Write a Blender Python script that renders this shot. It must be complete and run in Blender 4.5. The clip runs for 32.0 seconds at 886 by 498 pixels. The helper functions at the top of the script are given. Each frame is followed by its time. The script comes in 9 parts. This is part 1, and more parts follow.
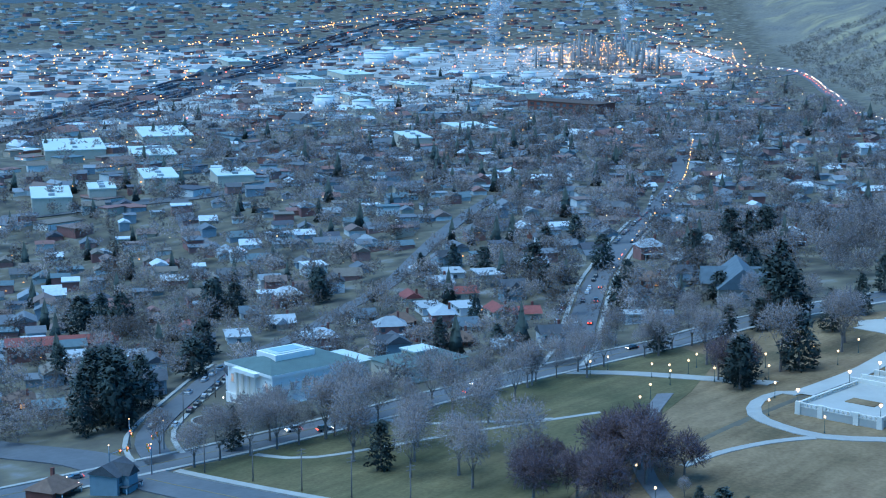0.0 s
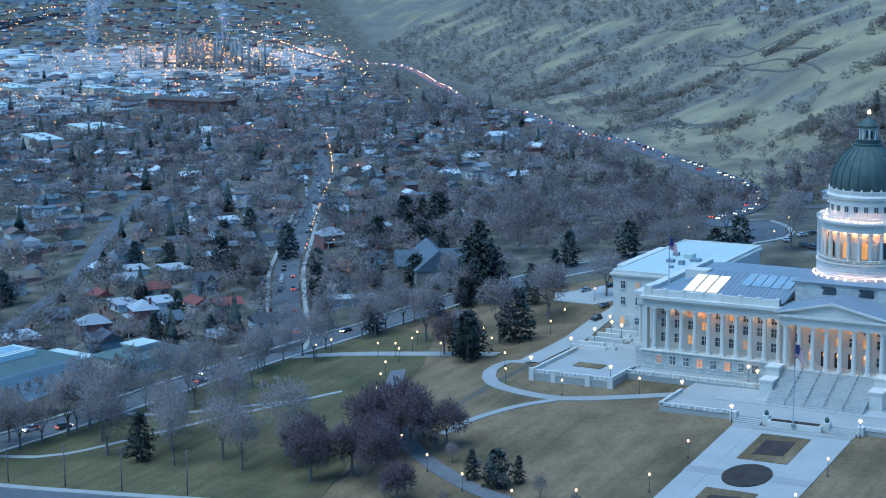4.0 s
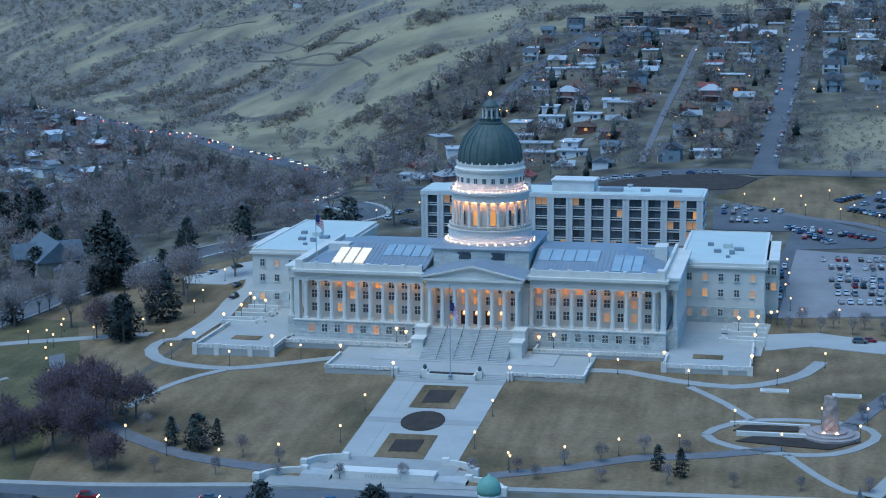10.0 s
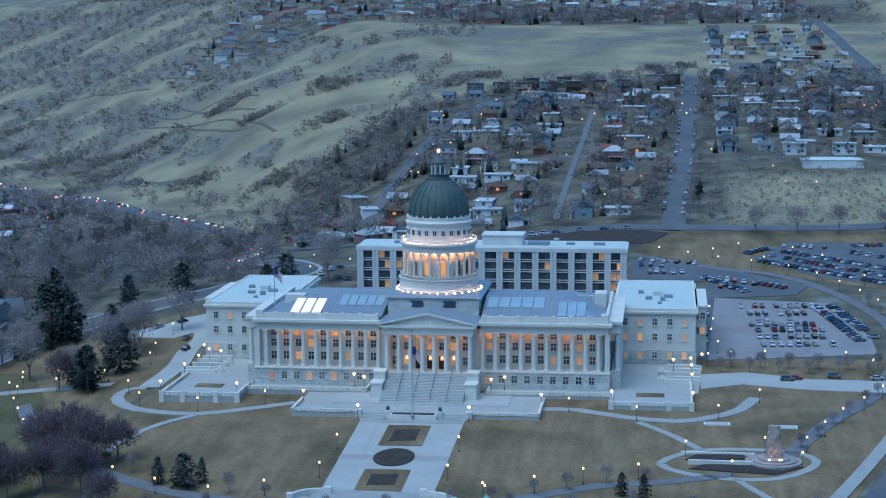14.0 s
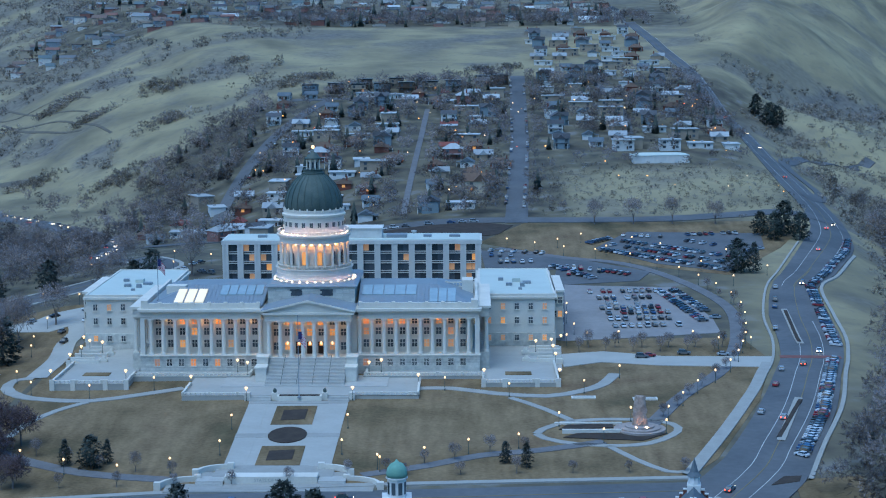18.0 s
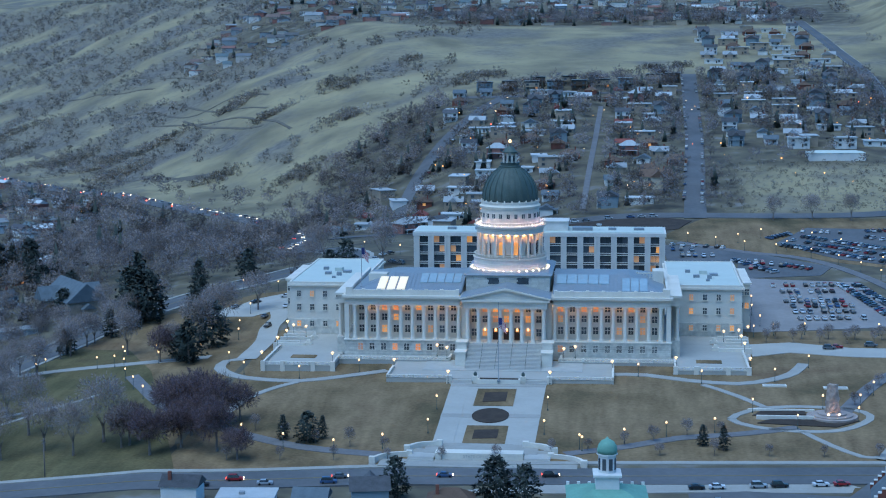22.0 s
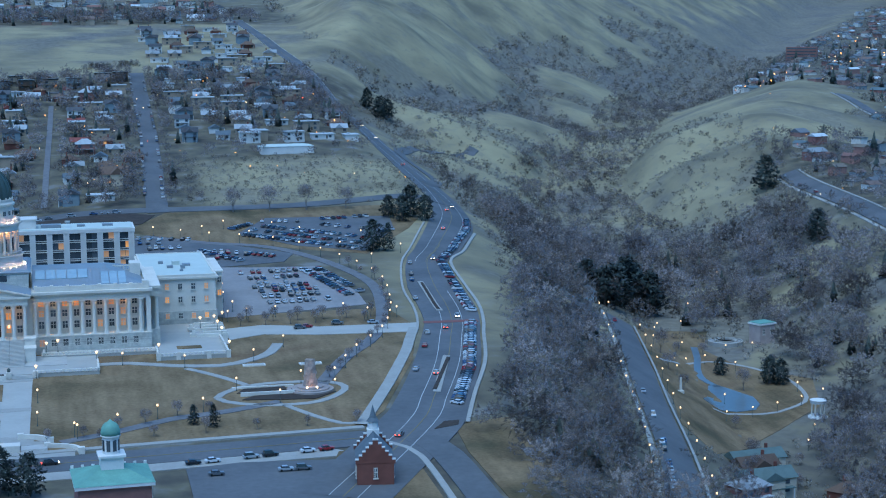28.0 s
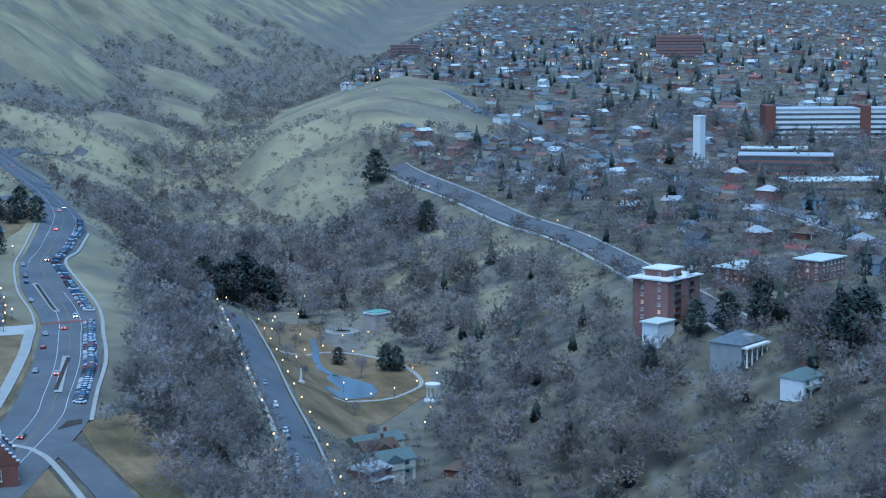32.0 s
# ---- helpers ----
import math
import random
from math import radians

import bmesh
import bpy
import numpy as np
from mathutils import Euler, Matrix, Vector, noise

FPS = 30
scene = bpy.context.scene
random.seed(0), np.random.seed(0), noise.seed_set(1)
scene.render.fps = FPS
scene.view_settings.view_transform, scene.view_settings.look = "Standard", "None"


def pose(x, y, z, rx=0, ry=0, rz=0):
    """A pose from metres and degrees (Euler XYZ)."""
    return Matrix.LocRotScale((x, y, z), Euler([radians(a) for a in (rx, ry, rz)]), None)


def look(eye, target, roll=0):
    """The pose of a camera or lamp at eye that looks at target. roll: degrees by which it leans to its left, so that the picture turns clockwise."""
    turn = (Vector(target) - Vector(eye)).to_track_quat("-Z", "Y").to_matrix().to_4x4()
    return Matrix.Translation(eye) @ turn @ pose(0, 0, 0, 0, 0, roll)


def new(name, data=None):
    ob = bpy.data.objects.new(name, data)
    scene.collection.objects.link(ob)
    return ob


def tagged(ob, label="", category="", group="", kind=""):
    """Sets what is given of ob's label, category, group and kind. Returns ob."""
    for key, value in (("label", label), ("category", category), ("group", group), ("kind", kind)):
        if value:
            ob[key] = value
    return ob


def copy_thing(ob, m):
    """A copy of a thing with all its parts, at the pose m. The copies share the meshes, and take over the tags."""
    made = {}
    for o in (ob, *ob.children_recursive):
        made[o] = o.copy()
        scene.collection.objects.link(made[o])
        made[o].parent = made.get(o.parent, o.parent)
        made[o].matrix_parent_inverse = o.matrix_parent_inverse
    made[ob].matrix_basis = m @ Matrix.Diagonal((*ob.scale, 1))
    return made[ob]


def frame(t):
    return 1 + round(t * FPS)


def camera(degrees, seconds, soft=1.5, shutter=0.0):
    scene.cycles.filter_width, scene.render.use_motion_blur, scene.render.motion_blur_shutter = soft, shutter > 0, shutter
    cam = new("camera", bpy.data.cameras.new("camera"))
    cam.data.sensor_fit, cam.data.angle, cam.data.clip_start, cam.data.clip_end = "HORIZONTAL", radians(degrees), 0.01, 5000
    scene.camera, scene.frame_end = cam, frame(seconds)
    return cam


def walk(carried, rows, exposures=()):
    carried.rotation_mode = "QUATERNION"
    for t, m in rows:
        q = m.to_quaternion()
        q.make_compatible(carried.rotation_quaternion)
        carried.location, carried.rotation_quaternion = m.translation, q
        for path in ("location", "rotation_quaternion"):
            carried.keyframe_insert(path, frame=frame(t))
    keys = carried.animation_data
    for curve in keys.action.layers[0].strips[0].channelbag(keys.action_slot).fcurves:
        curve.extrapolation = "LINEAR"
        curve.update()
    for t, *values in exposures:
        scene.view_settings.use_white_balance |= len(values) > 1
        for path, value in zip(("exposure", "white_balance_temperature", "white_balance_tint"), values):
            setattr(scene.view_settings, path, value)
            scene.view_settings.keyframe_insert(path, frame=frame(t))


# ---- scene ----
cam = camera(28.8, 32.0, soft=1.1)
# seconds; eye x, y, z; heading east of north, pitch, roll
PATH = [
    (0, 157.5, -431.1, 125.0, -42.60, -9.69, -0.30),
    (0.5, 154.2, -435.8, 124.9, -40.89, -9.70, -0.29),
    (1, 150.8, -440.5, 124.8, -39.21, -9.71, -0.36),
    (1.5, 147.4, -445.3, 124.6, -37.55, -9.74, -0.44),
    (2, 144.1, -450.0, 124.5, -35.85, -9.76, -0.47),
    (2.5, 140.7, -454.8, 124.3, -34.04, -9.77, -0.47),
    (3, 137.4, -459.6, 124.1, -32.16, -9.77, -0.47),
    (3.5, 134.1, -464.5, 123.9, -30.42, -9.79, -0.50),
    (4, 130.9, -469.5, 123.7, -28.75, -9.80, -0.51),
    (4.5, 127.6, -474.6, 123.6, -27.12, -9.81, -0.51),
    (6.5, 115.2, -495.0, 123.4, -20.54, -9.90, -0.53),
    (7, 113.0, -498.8, 123.4, -19.33, -9.95, -0.57),
    (7.5, 111.0, -502.3, 123.5, -17.99, -9.99, -0.56),
    (8, 109.1, -505.7, 123.5, -16.40, -10.01, -0.47),
    (8.5, 107.3, -508.9, 123.5, -14.83, -9.94, -0.37),
    (9, 105.2, -512.3, 123.5, -13.44, -9.90, -0.29),
    (9.5, 102.8, -516.0, 123.3, -12.42, -9.91, -0.32),
    (10, 100.1, -519.9, 123.2, -12.01, -9.92, -0.36),
    (10.5, 97.1, -524.1, 123.0, -11.93, -9.94, -0.32),
    (11, 94.0, -528.5, 122.8, -11.85, -9.95, -0.27),
    (11.5, 90.9, -532.9, 122.6, -11.88, -9.85, -0.27),
    (12, 87.9, -537.4, 122.5, -11.95, -9.21, -0.31),
    (12.5, 85.1, -542.0, 122.4, -12.05, -8.22, -0.39),
    (13, 82.4, -546.5, 122.3, -11.49, -7.73, -0.40),
    (13.5, 79.9, -551.1, 122.3, -9.78, -7.68, -0.33),
    (14, 77.3, -555.7, 122.2, -7.46, -7.68, -0.35),
    (14.5, 74.8, -560.4, 122.2, -6.21, -7.68, -0.38),
    (16.5, 63.6, -579.2, 122.3, -2.50, -7.69, -0.31),
    (17, 60.8, -583.9, 122.4, -1.25, -7.67, -0.29),
    (17.5, 58.4, -587.6, 122.4, -0.92, -7.64, -0.27),
    (18, 56.0, -591.1, 122.5, -0.91, -7.64, -0.33),
    (18.5, 53.8, -594.6, 122.5, -0.95, -7.65, -0.33),
    (19, 51.7, -597.9, 122.5, -1.02, -7.70, -0.33),
    (19.5, 49.7, -601.1, 122.6, -2.58, -7.64, -0.40),
    (20, 47.8, -604.2, 122.7, -4.95, -7.63, -0.41),
    (20.5, 46.0, -607.1, 122.7, -5.71, -7.64, -0.32),
    (21, 44.3, -610.0, 122.7, -5.85, -7.73, -0.29),
    (21.5, 42.7, -612.7, 122.7, -5.90, -7.66, -0.34),
    (22, 41.1, -615.3, 122.7, -5.94, -7.65, -0.38),
    (22.5, 39.6, -617.8, 122.7, -5.93, -7.64, -0.31),
    (23, 38.1, -620.3, 122.6, -4.59, -7.73, -0.20),
    (23.5, 36.7, -622.6, 122.6, -2.66, -7.68, -0.15),
    (24, 35.4, -624.9, 122.6, -0.88, -7.76, -0.15),
    (24.5, 34.1, -627.1, 122.6, 0.97, -7.71, -0.24),
    (25, 32.8, -629.3, 122.6, 2.86, -7.72, -0.32),
    (25.5, 31.4, -631.3, 122.6, 4.79, -7.74, -0.29),
    (26, 30.1, -633.3, 122.6, 6.71, -7.79, -0.26),
    (26.5, 28.8, -635.2, 122.6, 8.48, -7.77, -0.34),
    (28.5, 24.9, -641.5, 122.5, 14.24, -7.81, -0.37),
    (29, 24.1, -642.8, 122.4, 15.89, -7.83, -0.33),
    (29.5, 23.3, -644.0, 122.3, 17.42, -7.83, -0.37),
    (30, 22.5, -645.2, 122.3, 18.91, -7.87, -0.42),
    (30.5, 21.8, -646.3, 122.2, 20.44, -7.88, -0.44),
    (31, 21.3, -647.3, 122.2, 22.13, -7.88, -0.44),
    (31.5, 20.8, -648.3, 122.2, 23.91, -7.89, -0.44),
    (32, 20.4, -649.2, 122.2, 25.69, -7.92, -0.44),
]


def heading_pose(x, y, z, yaw, pitch, roll):
    a, b = radians(yaw), radians(pitch)
    ahead = Vector((math.sin(a) * math.cos(b), math.cos(a) * math.cos(b), math.sin(b)))
    return look(Vector((x, y, z)), Vector((x, y, z)) + ahead, roll)


walk(cam, [(t, heading_pose(*row)) for t, *row in PATH], [(0, 3.08, 5750, 0), (4, 2.84, 6000, 4), (9, 2.62, 6300, 8), (25, 2.6, 6250, 8), (30, 2.82, 5950, 7), (32, 3.0, 6350, 8)])
# ---- light: overcast dusk ----
world = bpy.data.worlds.new("dusk")
scene.world = world
world.use_nodes = True
wn, wl = world.node_tree.nodes, world.node_tree.links
sky = wn.new("ShaderNodeTexSky")
sky.sky_type = "NISHITA"
sky.sun_disc = False
sky.sun_elevation, sky.sun_rotation = radians(3), radians(245)
sky.air_density, sky.dust_density, sky.ozone_density = 1.3, 0.5, 6.0
background = wn["Background"]
background.inputs["Strength"].default_value = 0.15
wl.new(sky.outputs["Color"], background.inputs["Color"])
sun_data = bpy.data.lights.new("sun", "SUN")
sun_data.energy, sun_data.angle, sun_data.color = 0.5, radians(60), (0.62, 0.82, 1.0)
new("sun", sun_data).matrix_world = look((0, 0, 300), (60, 100, 0))
# ---- materials ----
def material(name, color, rough=0.85, metal=0.0, vary=0.18, scale=0.25, fine=6.0, bump=0.0, second=None, each=0.0, spec=0.3):
    """A surface with variation at two scales; second: a colour that large patches lean to; each: how much pieces differ."""
    m = bpy.data.materials.new(name)
    m.use_nodes = True
    n, l = m.node_tree.nodes, m.node_tree.links
    b = n["Principled BSDF"]
    b.inputs["Roughness"].default_value, b.inputs["Metallic"].default_value = rough, metal
    b.inputs["Specular IOR Level"].default_value = spec
    where = n.new("ShaderNodeTexCoord")
    out = None
    big = n.new("ShaderNodeTexNoise")
    big.inputs["Scale"].default_value, big.inputs["Detail"].default_value = scale, 5
    small = n.new("ShaderNodeTexNoise")
    small.inputs["Scale"].default_value, small.inputs["Detail"].default_value = fine, 3
    for t in (big, small):
        l.new(where.outputs["Object"], t.inputs["Vector"])
    ramp = n.new("ShaderNodeValToRGB")
    ramp.color_ramp.elements[0].position, ramp.color_ramp.elements[1].position = 0.35, 0.65
    other = second or tuple(c * (1 - vary) for c in color)
    ramp.color_ramp.elements[0].color, ramp.color_ramp.elements[1].color = (*color, 1), (*other, 1)
    l.new(big.outputs["Fac"], ramp.inputs["Fac"])
    mul = n.new("ShaderNodeMath")
    mul.operation = "MULTIPLY_ADD"
    mul.inputs[1].default_value, mul.inputs[2].default_value = 2 * vary, 1 - vary
    l.new(small.outputs["Fac"], mul.inputs[0])
    tint = n.new("ShaderNodeVectorMath")
    tint.operation = "SCALE"
    l.new(ramp.outputs["Color"], tint.inputs[0])
    l.new(mul.outputs[0], tint.inputs["Scale"])
    out = tint.outputs["Vector"]
    if each:
        info = n.new("ShaderNodeObjectInfo")
        k = n.new("ShaderNodeMath")
        k.operation = "MULTIPLY_ADD"
        k.inputs[1].default_value, k.inputs[2].default_value = 2 * each, 1 - each
        l.new(info.outputs["Random"], k.inputs[0])
        t2 = n.new("ShaderNodeVectorMath")
        t2.operation = "SCALE"
        l.new(out, t2.inputs[0])
        l.new(k.outputs[0], t2.inputs["Scale"])
        out = t2.outputs["Vector"]
    l.new(out, b.inputs["Base Color"])
    if bump:
        bm = n.new("ShaderNodeBump")
        bm.inputs["Strength"].default_value, bm.inputs["Distance"].default_value = 0.6, bump
        l.new(small.outputs["Fac"], bm.inputs["Height"])
        l.new(bm.outputs["Normal"], b.inputs["Normal"])
    return m


def islands(m, spread):
    """Lets the loose pieces of one mesh differ in brightness."""
    n, l = m.node_tree.nodes, m.node_tree.links
    b = n["Principled BSDF"]
    source = b.inputs["Base Color"].links[0].from_socket
    geo = n.new("ShaderNodeNewGeometry")
    k = n.new("ShaderNodeMath")
    k.operation = "MULTIPLY_ADD"
    k.inputs[1].default_value, k.inputs[2].default_value = 2 * spread, 1 - spread
    l.new(geo.outputs["Random Per Island"], k.inputs[0])
    t = n.new("ShaderNodeVectorMath")
    t.operation = "SCALE"
    l.new(source, t.inputs[0])
    l.new(k.outputs[0], t.inputs["Scale"])
    l.new(t.outputs["Vector"], b.inputs["Base Color"])
    return m


def glowing(name, color, strength):
    m = bpy.data.materials.new(name)
    m.use_nodes = True
    b = m.node_tree.nodes["Principled BSDF"]
    b.inputs["Base Color"].default_value = (*color, 1)
    b.inputs["Emission Color"].default_value = (*color, 1)
    b.inputs["Emission Strength"].default_value = strength
    return m


GRANITE = material("granite", (0.67, 0.625, 0.545), 0.75, vary=0.1, scale=0.12, fine=1.5)
GRANITE_ROUGH = material("rusticated granite", (0.6, 0.575, 0.51), 0.8, vary=0.22, scale=0.6, fine=0.9, bump=0.2, each=0.12)
PAVING = material("granite paving", (0.4, 0.385, 0.345), 0.75, vary=0.1, scale=0.1, fine=0.8)
CONCRETE = material("concrete path", (0.34, 0.328, 0.295), 0.85, vary=0.12, scale=0.2, fine=1.5)
STAIN = material("stair stone", (0.43, 0.418, 0.385), 0.8, vary=0.12, scale=0.3, fine=2)
COPPER_DARK = material("dark patinated copper", (0.055, 0.085, 0.078), 0.6, vary=0.3, scale=0.3, fine=2, second=(0.075, 0.105, 0.095))
METAL_ROOF = material("standing seam metal roof", (0.23, 0.265, 0.29), 0.5, vary=0.1, scale=0.2, fine=1.0)
WHITE_ROOF = material("pale roof membrane", (0.5, 0.55, 0.5), 0.8, vary=0.06, scale=0.08, fine=0.6)
GLASS_DARK = material("window glass", (0.085, 0.105, 0.12), 0.15, vary=0.3, scale=0.3, fine=0.4, each=0.4, spec=0.6)
SKYLIGHT = material("skylight glass", (0.33, 0.41, 0.43), 0.25, vary=0.1, scale=0.2, fine=0.5, spec=0.6)
GLOW_WARM = glowing("lit window", (1.0, 0.42, 0.12), 0.065)
GLOW_SOFT = glowing("dim lit window", (1.0, 0.46, 0.2), 0.022)
GLOW_SKY = glowing("lit skylight", (1.0, 0.76, 0.48), 0.06)
LAMP = glowing("lamp globe", (1.0, 0.58, 0.27), 0.36)
ASPHALT = material("asphalt", (0.092, 0.096, 0.1), 0.85, vary=0.2, scale=0.05, fine=0.5, second=(0.125, 0.127, 0.13))
BRICK_WALK = material("grey brick walk", (0.17, 0.165, 0.165), 0.85, vary=0.2, scale=0.3, fine=1.5)
MULCH = material("planting bed", (0.06, 0.045, 0.035), 0.95, vary=0.3, scale=0.3, fine=2)
PAINT_WHITE = material("white line paint", (0.5, 0.5, 0.48), 0.8, vary=0.15)
PAINT_YELLOW = material("yellow line paint", (0.26, 0.2, 0.09), 0.8, vary=0.15)


def ground_material():
    """Dry grass with scrub patches on the slopes, and the darker earth, yards and roofs of the town where "town" is high."""
    m = bpy.data.materials.new("land")
    m.use_nodes = True
    n, l = m.node_tree.nodes, m.node_tree.links
    b = n["Principled BSDF"]
    b.inputs["Roughness"].default_value, b.inputs["Specular IOR Level"].default_value = 0.95, 0.1
    geo = n.new("ShaderNodeNewGeometry")

    def noise_tex(scale, detail, distortion=0.0):
        t = n.new("ShaderNodeTexNoise")
        t.inputs["Scale"].default_value, t.inputs["Detail"].default_value, t.inputs["Distortion"].default_value = scale, detail, distortion
        l.new(geo.outputs["Position"], t.inputs["Vector"])
        return t.outputs["Fac"]

    def ramp(fac, stops):
        r = n.new("ShaderNodeValToRGB")
        while len(r.color_ramp.elements) < len(stops):
            r.color_ramp.elements.new(0.5)
        for e, (p, c) in zip(r.color_ramp.elements, stops):
            e.position, e.color = p, (*c, 1)
        l.new(fac, r.inputs["Fac"])
        return r.outputs["Color"]

    def mix(fac, a, c):
        x = n.new("ShaderNodeMix")
        x.data_type = "RGBA"
        l.new(fac, x.inputs["Factor"])
        l.new(a, x.inputs["A"])
        l.new(c, x.inputs["B"])
        return x.outputs["Result"]

    grass = ramp(noise_tex(0.018, 8, 0.25), [(0.32, (0.16, 0.14, 0.096)), (0.45, (0.235, 0.2, 0.128)), (0.56, (0.29, 0.245, 0.15)), (0.72, (0.35, 0.295, 0.175))])
    earth = ramp(noise_tex(0.07, 5), [(0.35, (0.08, 0.072, 0.06)), (0.48, (0.115, 0.102, 0.076)), (0.58, (0.145, 0.127, 0.088)), (0.7, (0.19, 0.182, 0.168))])
    scrub = ramp(noise_tex(0.016, 9, 0.4), [(0.54, (0, 0, 0)), (0.62, (0.5, 0.5, 0.5))])
    dark = ramp(noise_tex(0.2, 4), [(0.35, (0.12, 0.112, 0.102)), (0.65, (0.2, 0.182, 0.152))])
    attr = n.new("ShaderNodeAttribute")
    attr.attribute_name = "town"
    specks = ramp(noise_tex(0.13, 4, 0.3), [(0.56, (0, 0, 0)), (0.62, (0.28, 0.28, 0.28))])
    growth = n.new("ShaderNodeAttribute")
    growth.attribute_name = "brush"
    thick = n.new("ShaderNodeMath")
    thick.operation = "MULTIPLY_ADD"
    thick.inputs[1].default_value = 0.75
    l.new(growth.outputs["Fac"], thick.inputs[0])
    l.new(scrub, thick.inputs[2])
    thick.use_clamp = True
    bare = mix(thick.outputs[0], mix(specks, grass, dark), dark)
    # valley gravel flats, made paler so that distance haze sits in the colour
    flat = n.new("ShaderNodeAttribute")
    flat.attribute_name = "hazed_gravel"
    hazed_gravel = ramp(noise_tex(0.03, 6), [(0.35, (0.2, 0.19, 0.17)), (0.5, (0.33, 0.31, 0.28)), (0.65, (0.44, 0.43, 0.41))])
    l.new(mix(flat.outputs["Fac"], mix(attr.outputs["Fac"], bare, earth), hazed_gravel), b.inputs["Base Color"])
    bump = n.new("ShaderNodeBump")
    bump.inputs["Strength"].default_value, bump.inputs["Distance"].default_value = 0.35, 1.5
    l.new(noise_tex(0.06, 6, 0.5), bump.inputs["Height"])
    l.new(bump.outputs["Normal"], b.inputs["Normal"])
    return m


LAND = ground_material()


def lawn_material(name, shades):
    """Dormant grass: tan, with greener hollows, brown worn patches and faint mowing streaks."""
    m = bpy.data.materials.new(name)
    m.use_nodes = True
    n, l = m.node_tree.nodes, m.node_tree.links
    b = n["Principled BSDF"]
    b.inputs["Roughness"].default_value, b.inputs["Specular IOR Level"].default_value = 0.95, 0.1
    geo = n.new("ShaderNodeNewGeometry")

    def noise_tex(scale, detail, stretch=None, turn=0.0):
        t = n.new("ShaderNodeTexNoise")
        t.inputs["Scale"].default_value, t.inputs["Detail"].default_value = scale, detail
        at = geo.outputs["Position"]
        if stretch:
            mp = n.new("ShaderNodeMapping")
            mp.inputs["Scale"].default_value, mp.inputs["Rotation"].default_value = stretch, (0, 0, turn)
            l.new(at, mp.inputs["Vector"])
            at = mp.outputs["Vector"]
        l.new(at, t.inputs["Vector"])
        return t.outputs["Fac"]

    r = n.new("ShaderNodeValToRGB")
    for k in range(2):
        r.color_ramp.elements.new(0.5)
    for e, (p, c) in zip(r.color_ramp.elements, shades):
        e.position, e.color = p, (*c, 1)
    l.new(noise_tex(0.03, 7), r.inputs["Fac"])
    streak = n.new("ShaderNodeMath")
    streak.operation = "ADD"
    l.new(noise_tex(0.25, 3, (1.0, 0.12, 1.0), 0.5), streak.inputs[0])
    l.new(noise_tex(0.9, 4), streak.inputs[1])
    k = n.new("ShaderNodeMath")
    k.operation = "MULTIPLY_ADD"
    k.inputs[1].default_value, k.inputs[2].default_value = 0.8, 0.2
    l.new(streak.outputs[0], k.inputs[0])
    v = n.new("ShaderNodeVectorMath")
    v.operation = "SCALE"
    l.new(r.outputs["Color"], v.inputs[0])
    l.new(k.outputs[0], v.inputs["Scale"])
    l.new(v.outputs["Vector"], b.inputs["Base Color"])
    return m


LAWN = lawn_material("dormant lawn", ((0.32, (0.095, 0.076, 0.042)), (0.44, (0.165, 0.115, 0.064)), (0.55, (0.22, 0.154, 0.088)), (0.68, (0.165, 0.11, 0.064))))
LAWN_OLIVE = lawn_material("half-green lawn", ((0.32, (0.07, 0.07, 0.034)), (0.44, (0.1, 0.088, 0.044)), (0.55, (0.135, 0.112, 0.056)), (0.68, (0.105, 0.084, 0.045))))

def sstep(v, a, b):
    t = np.clip((v - a) / (b - a), 0, 1)
    return t * t * (3 - 2 * t)


def smin(a, b, k):
    h = np.clip(0.5 + 0.5 * (b - a) / k, 0, 1)
    return b + (a - b) * h - k * h * (1 - h)


CREEK_Y = (-900, -300, -100, 60, 200, 690, 1394, 2100, 4500)
CREEK_X = (250, 270, 300, 330, 352, 426, 748, 1200, 2600)
CREEK_Z = (-75, -62, -56, -51, -44, -30, -5, 50, 260)


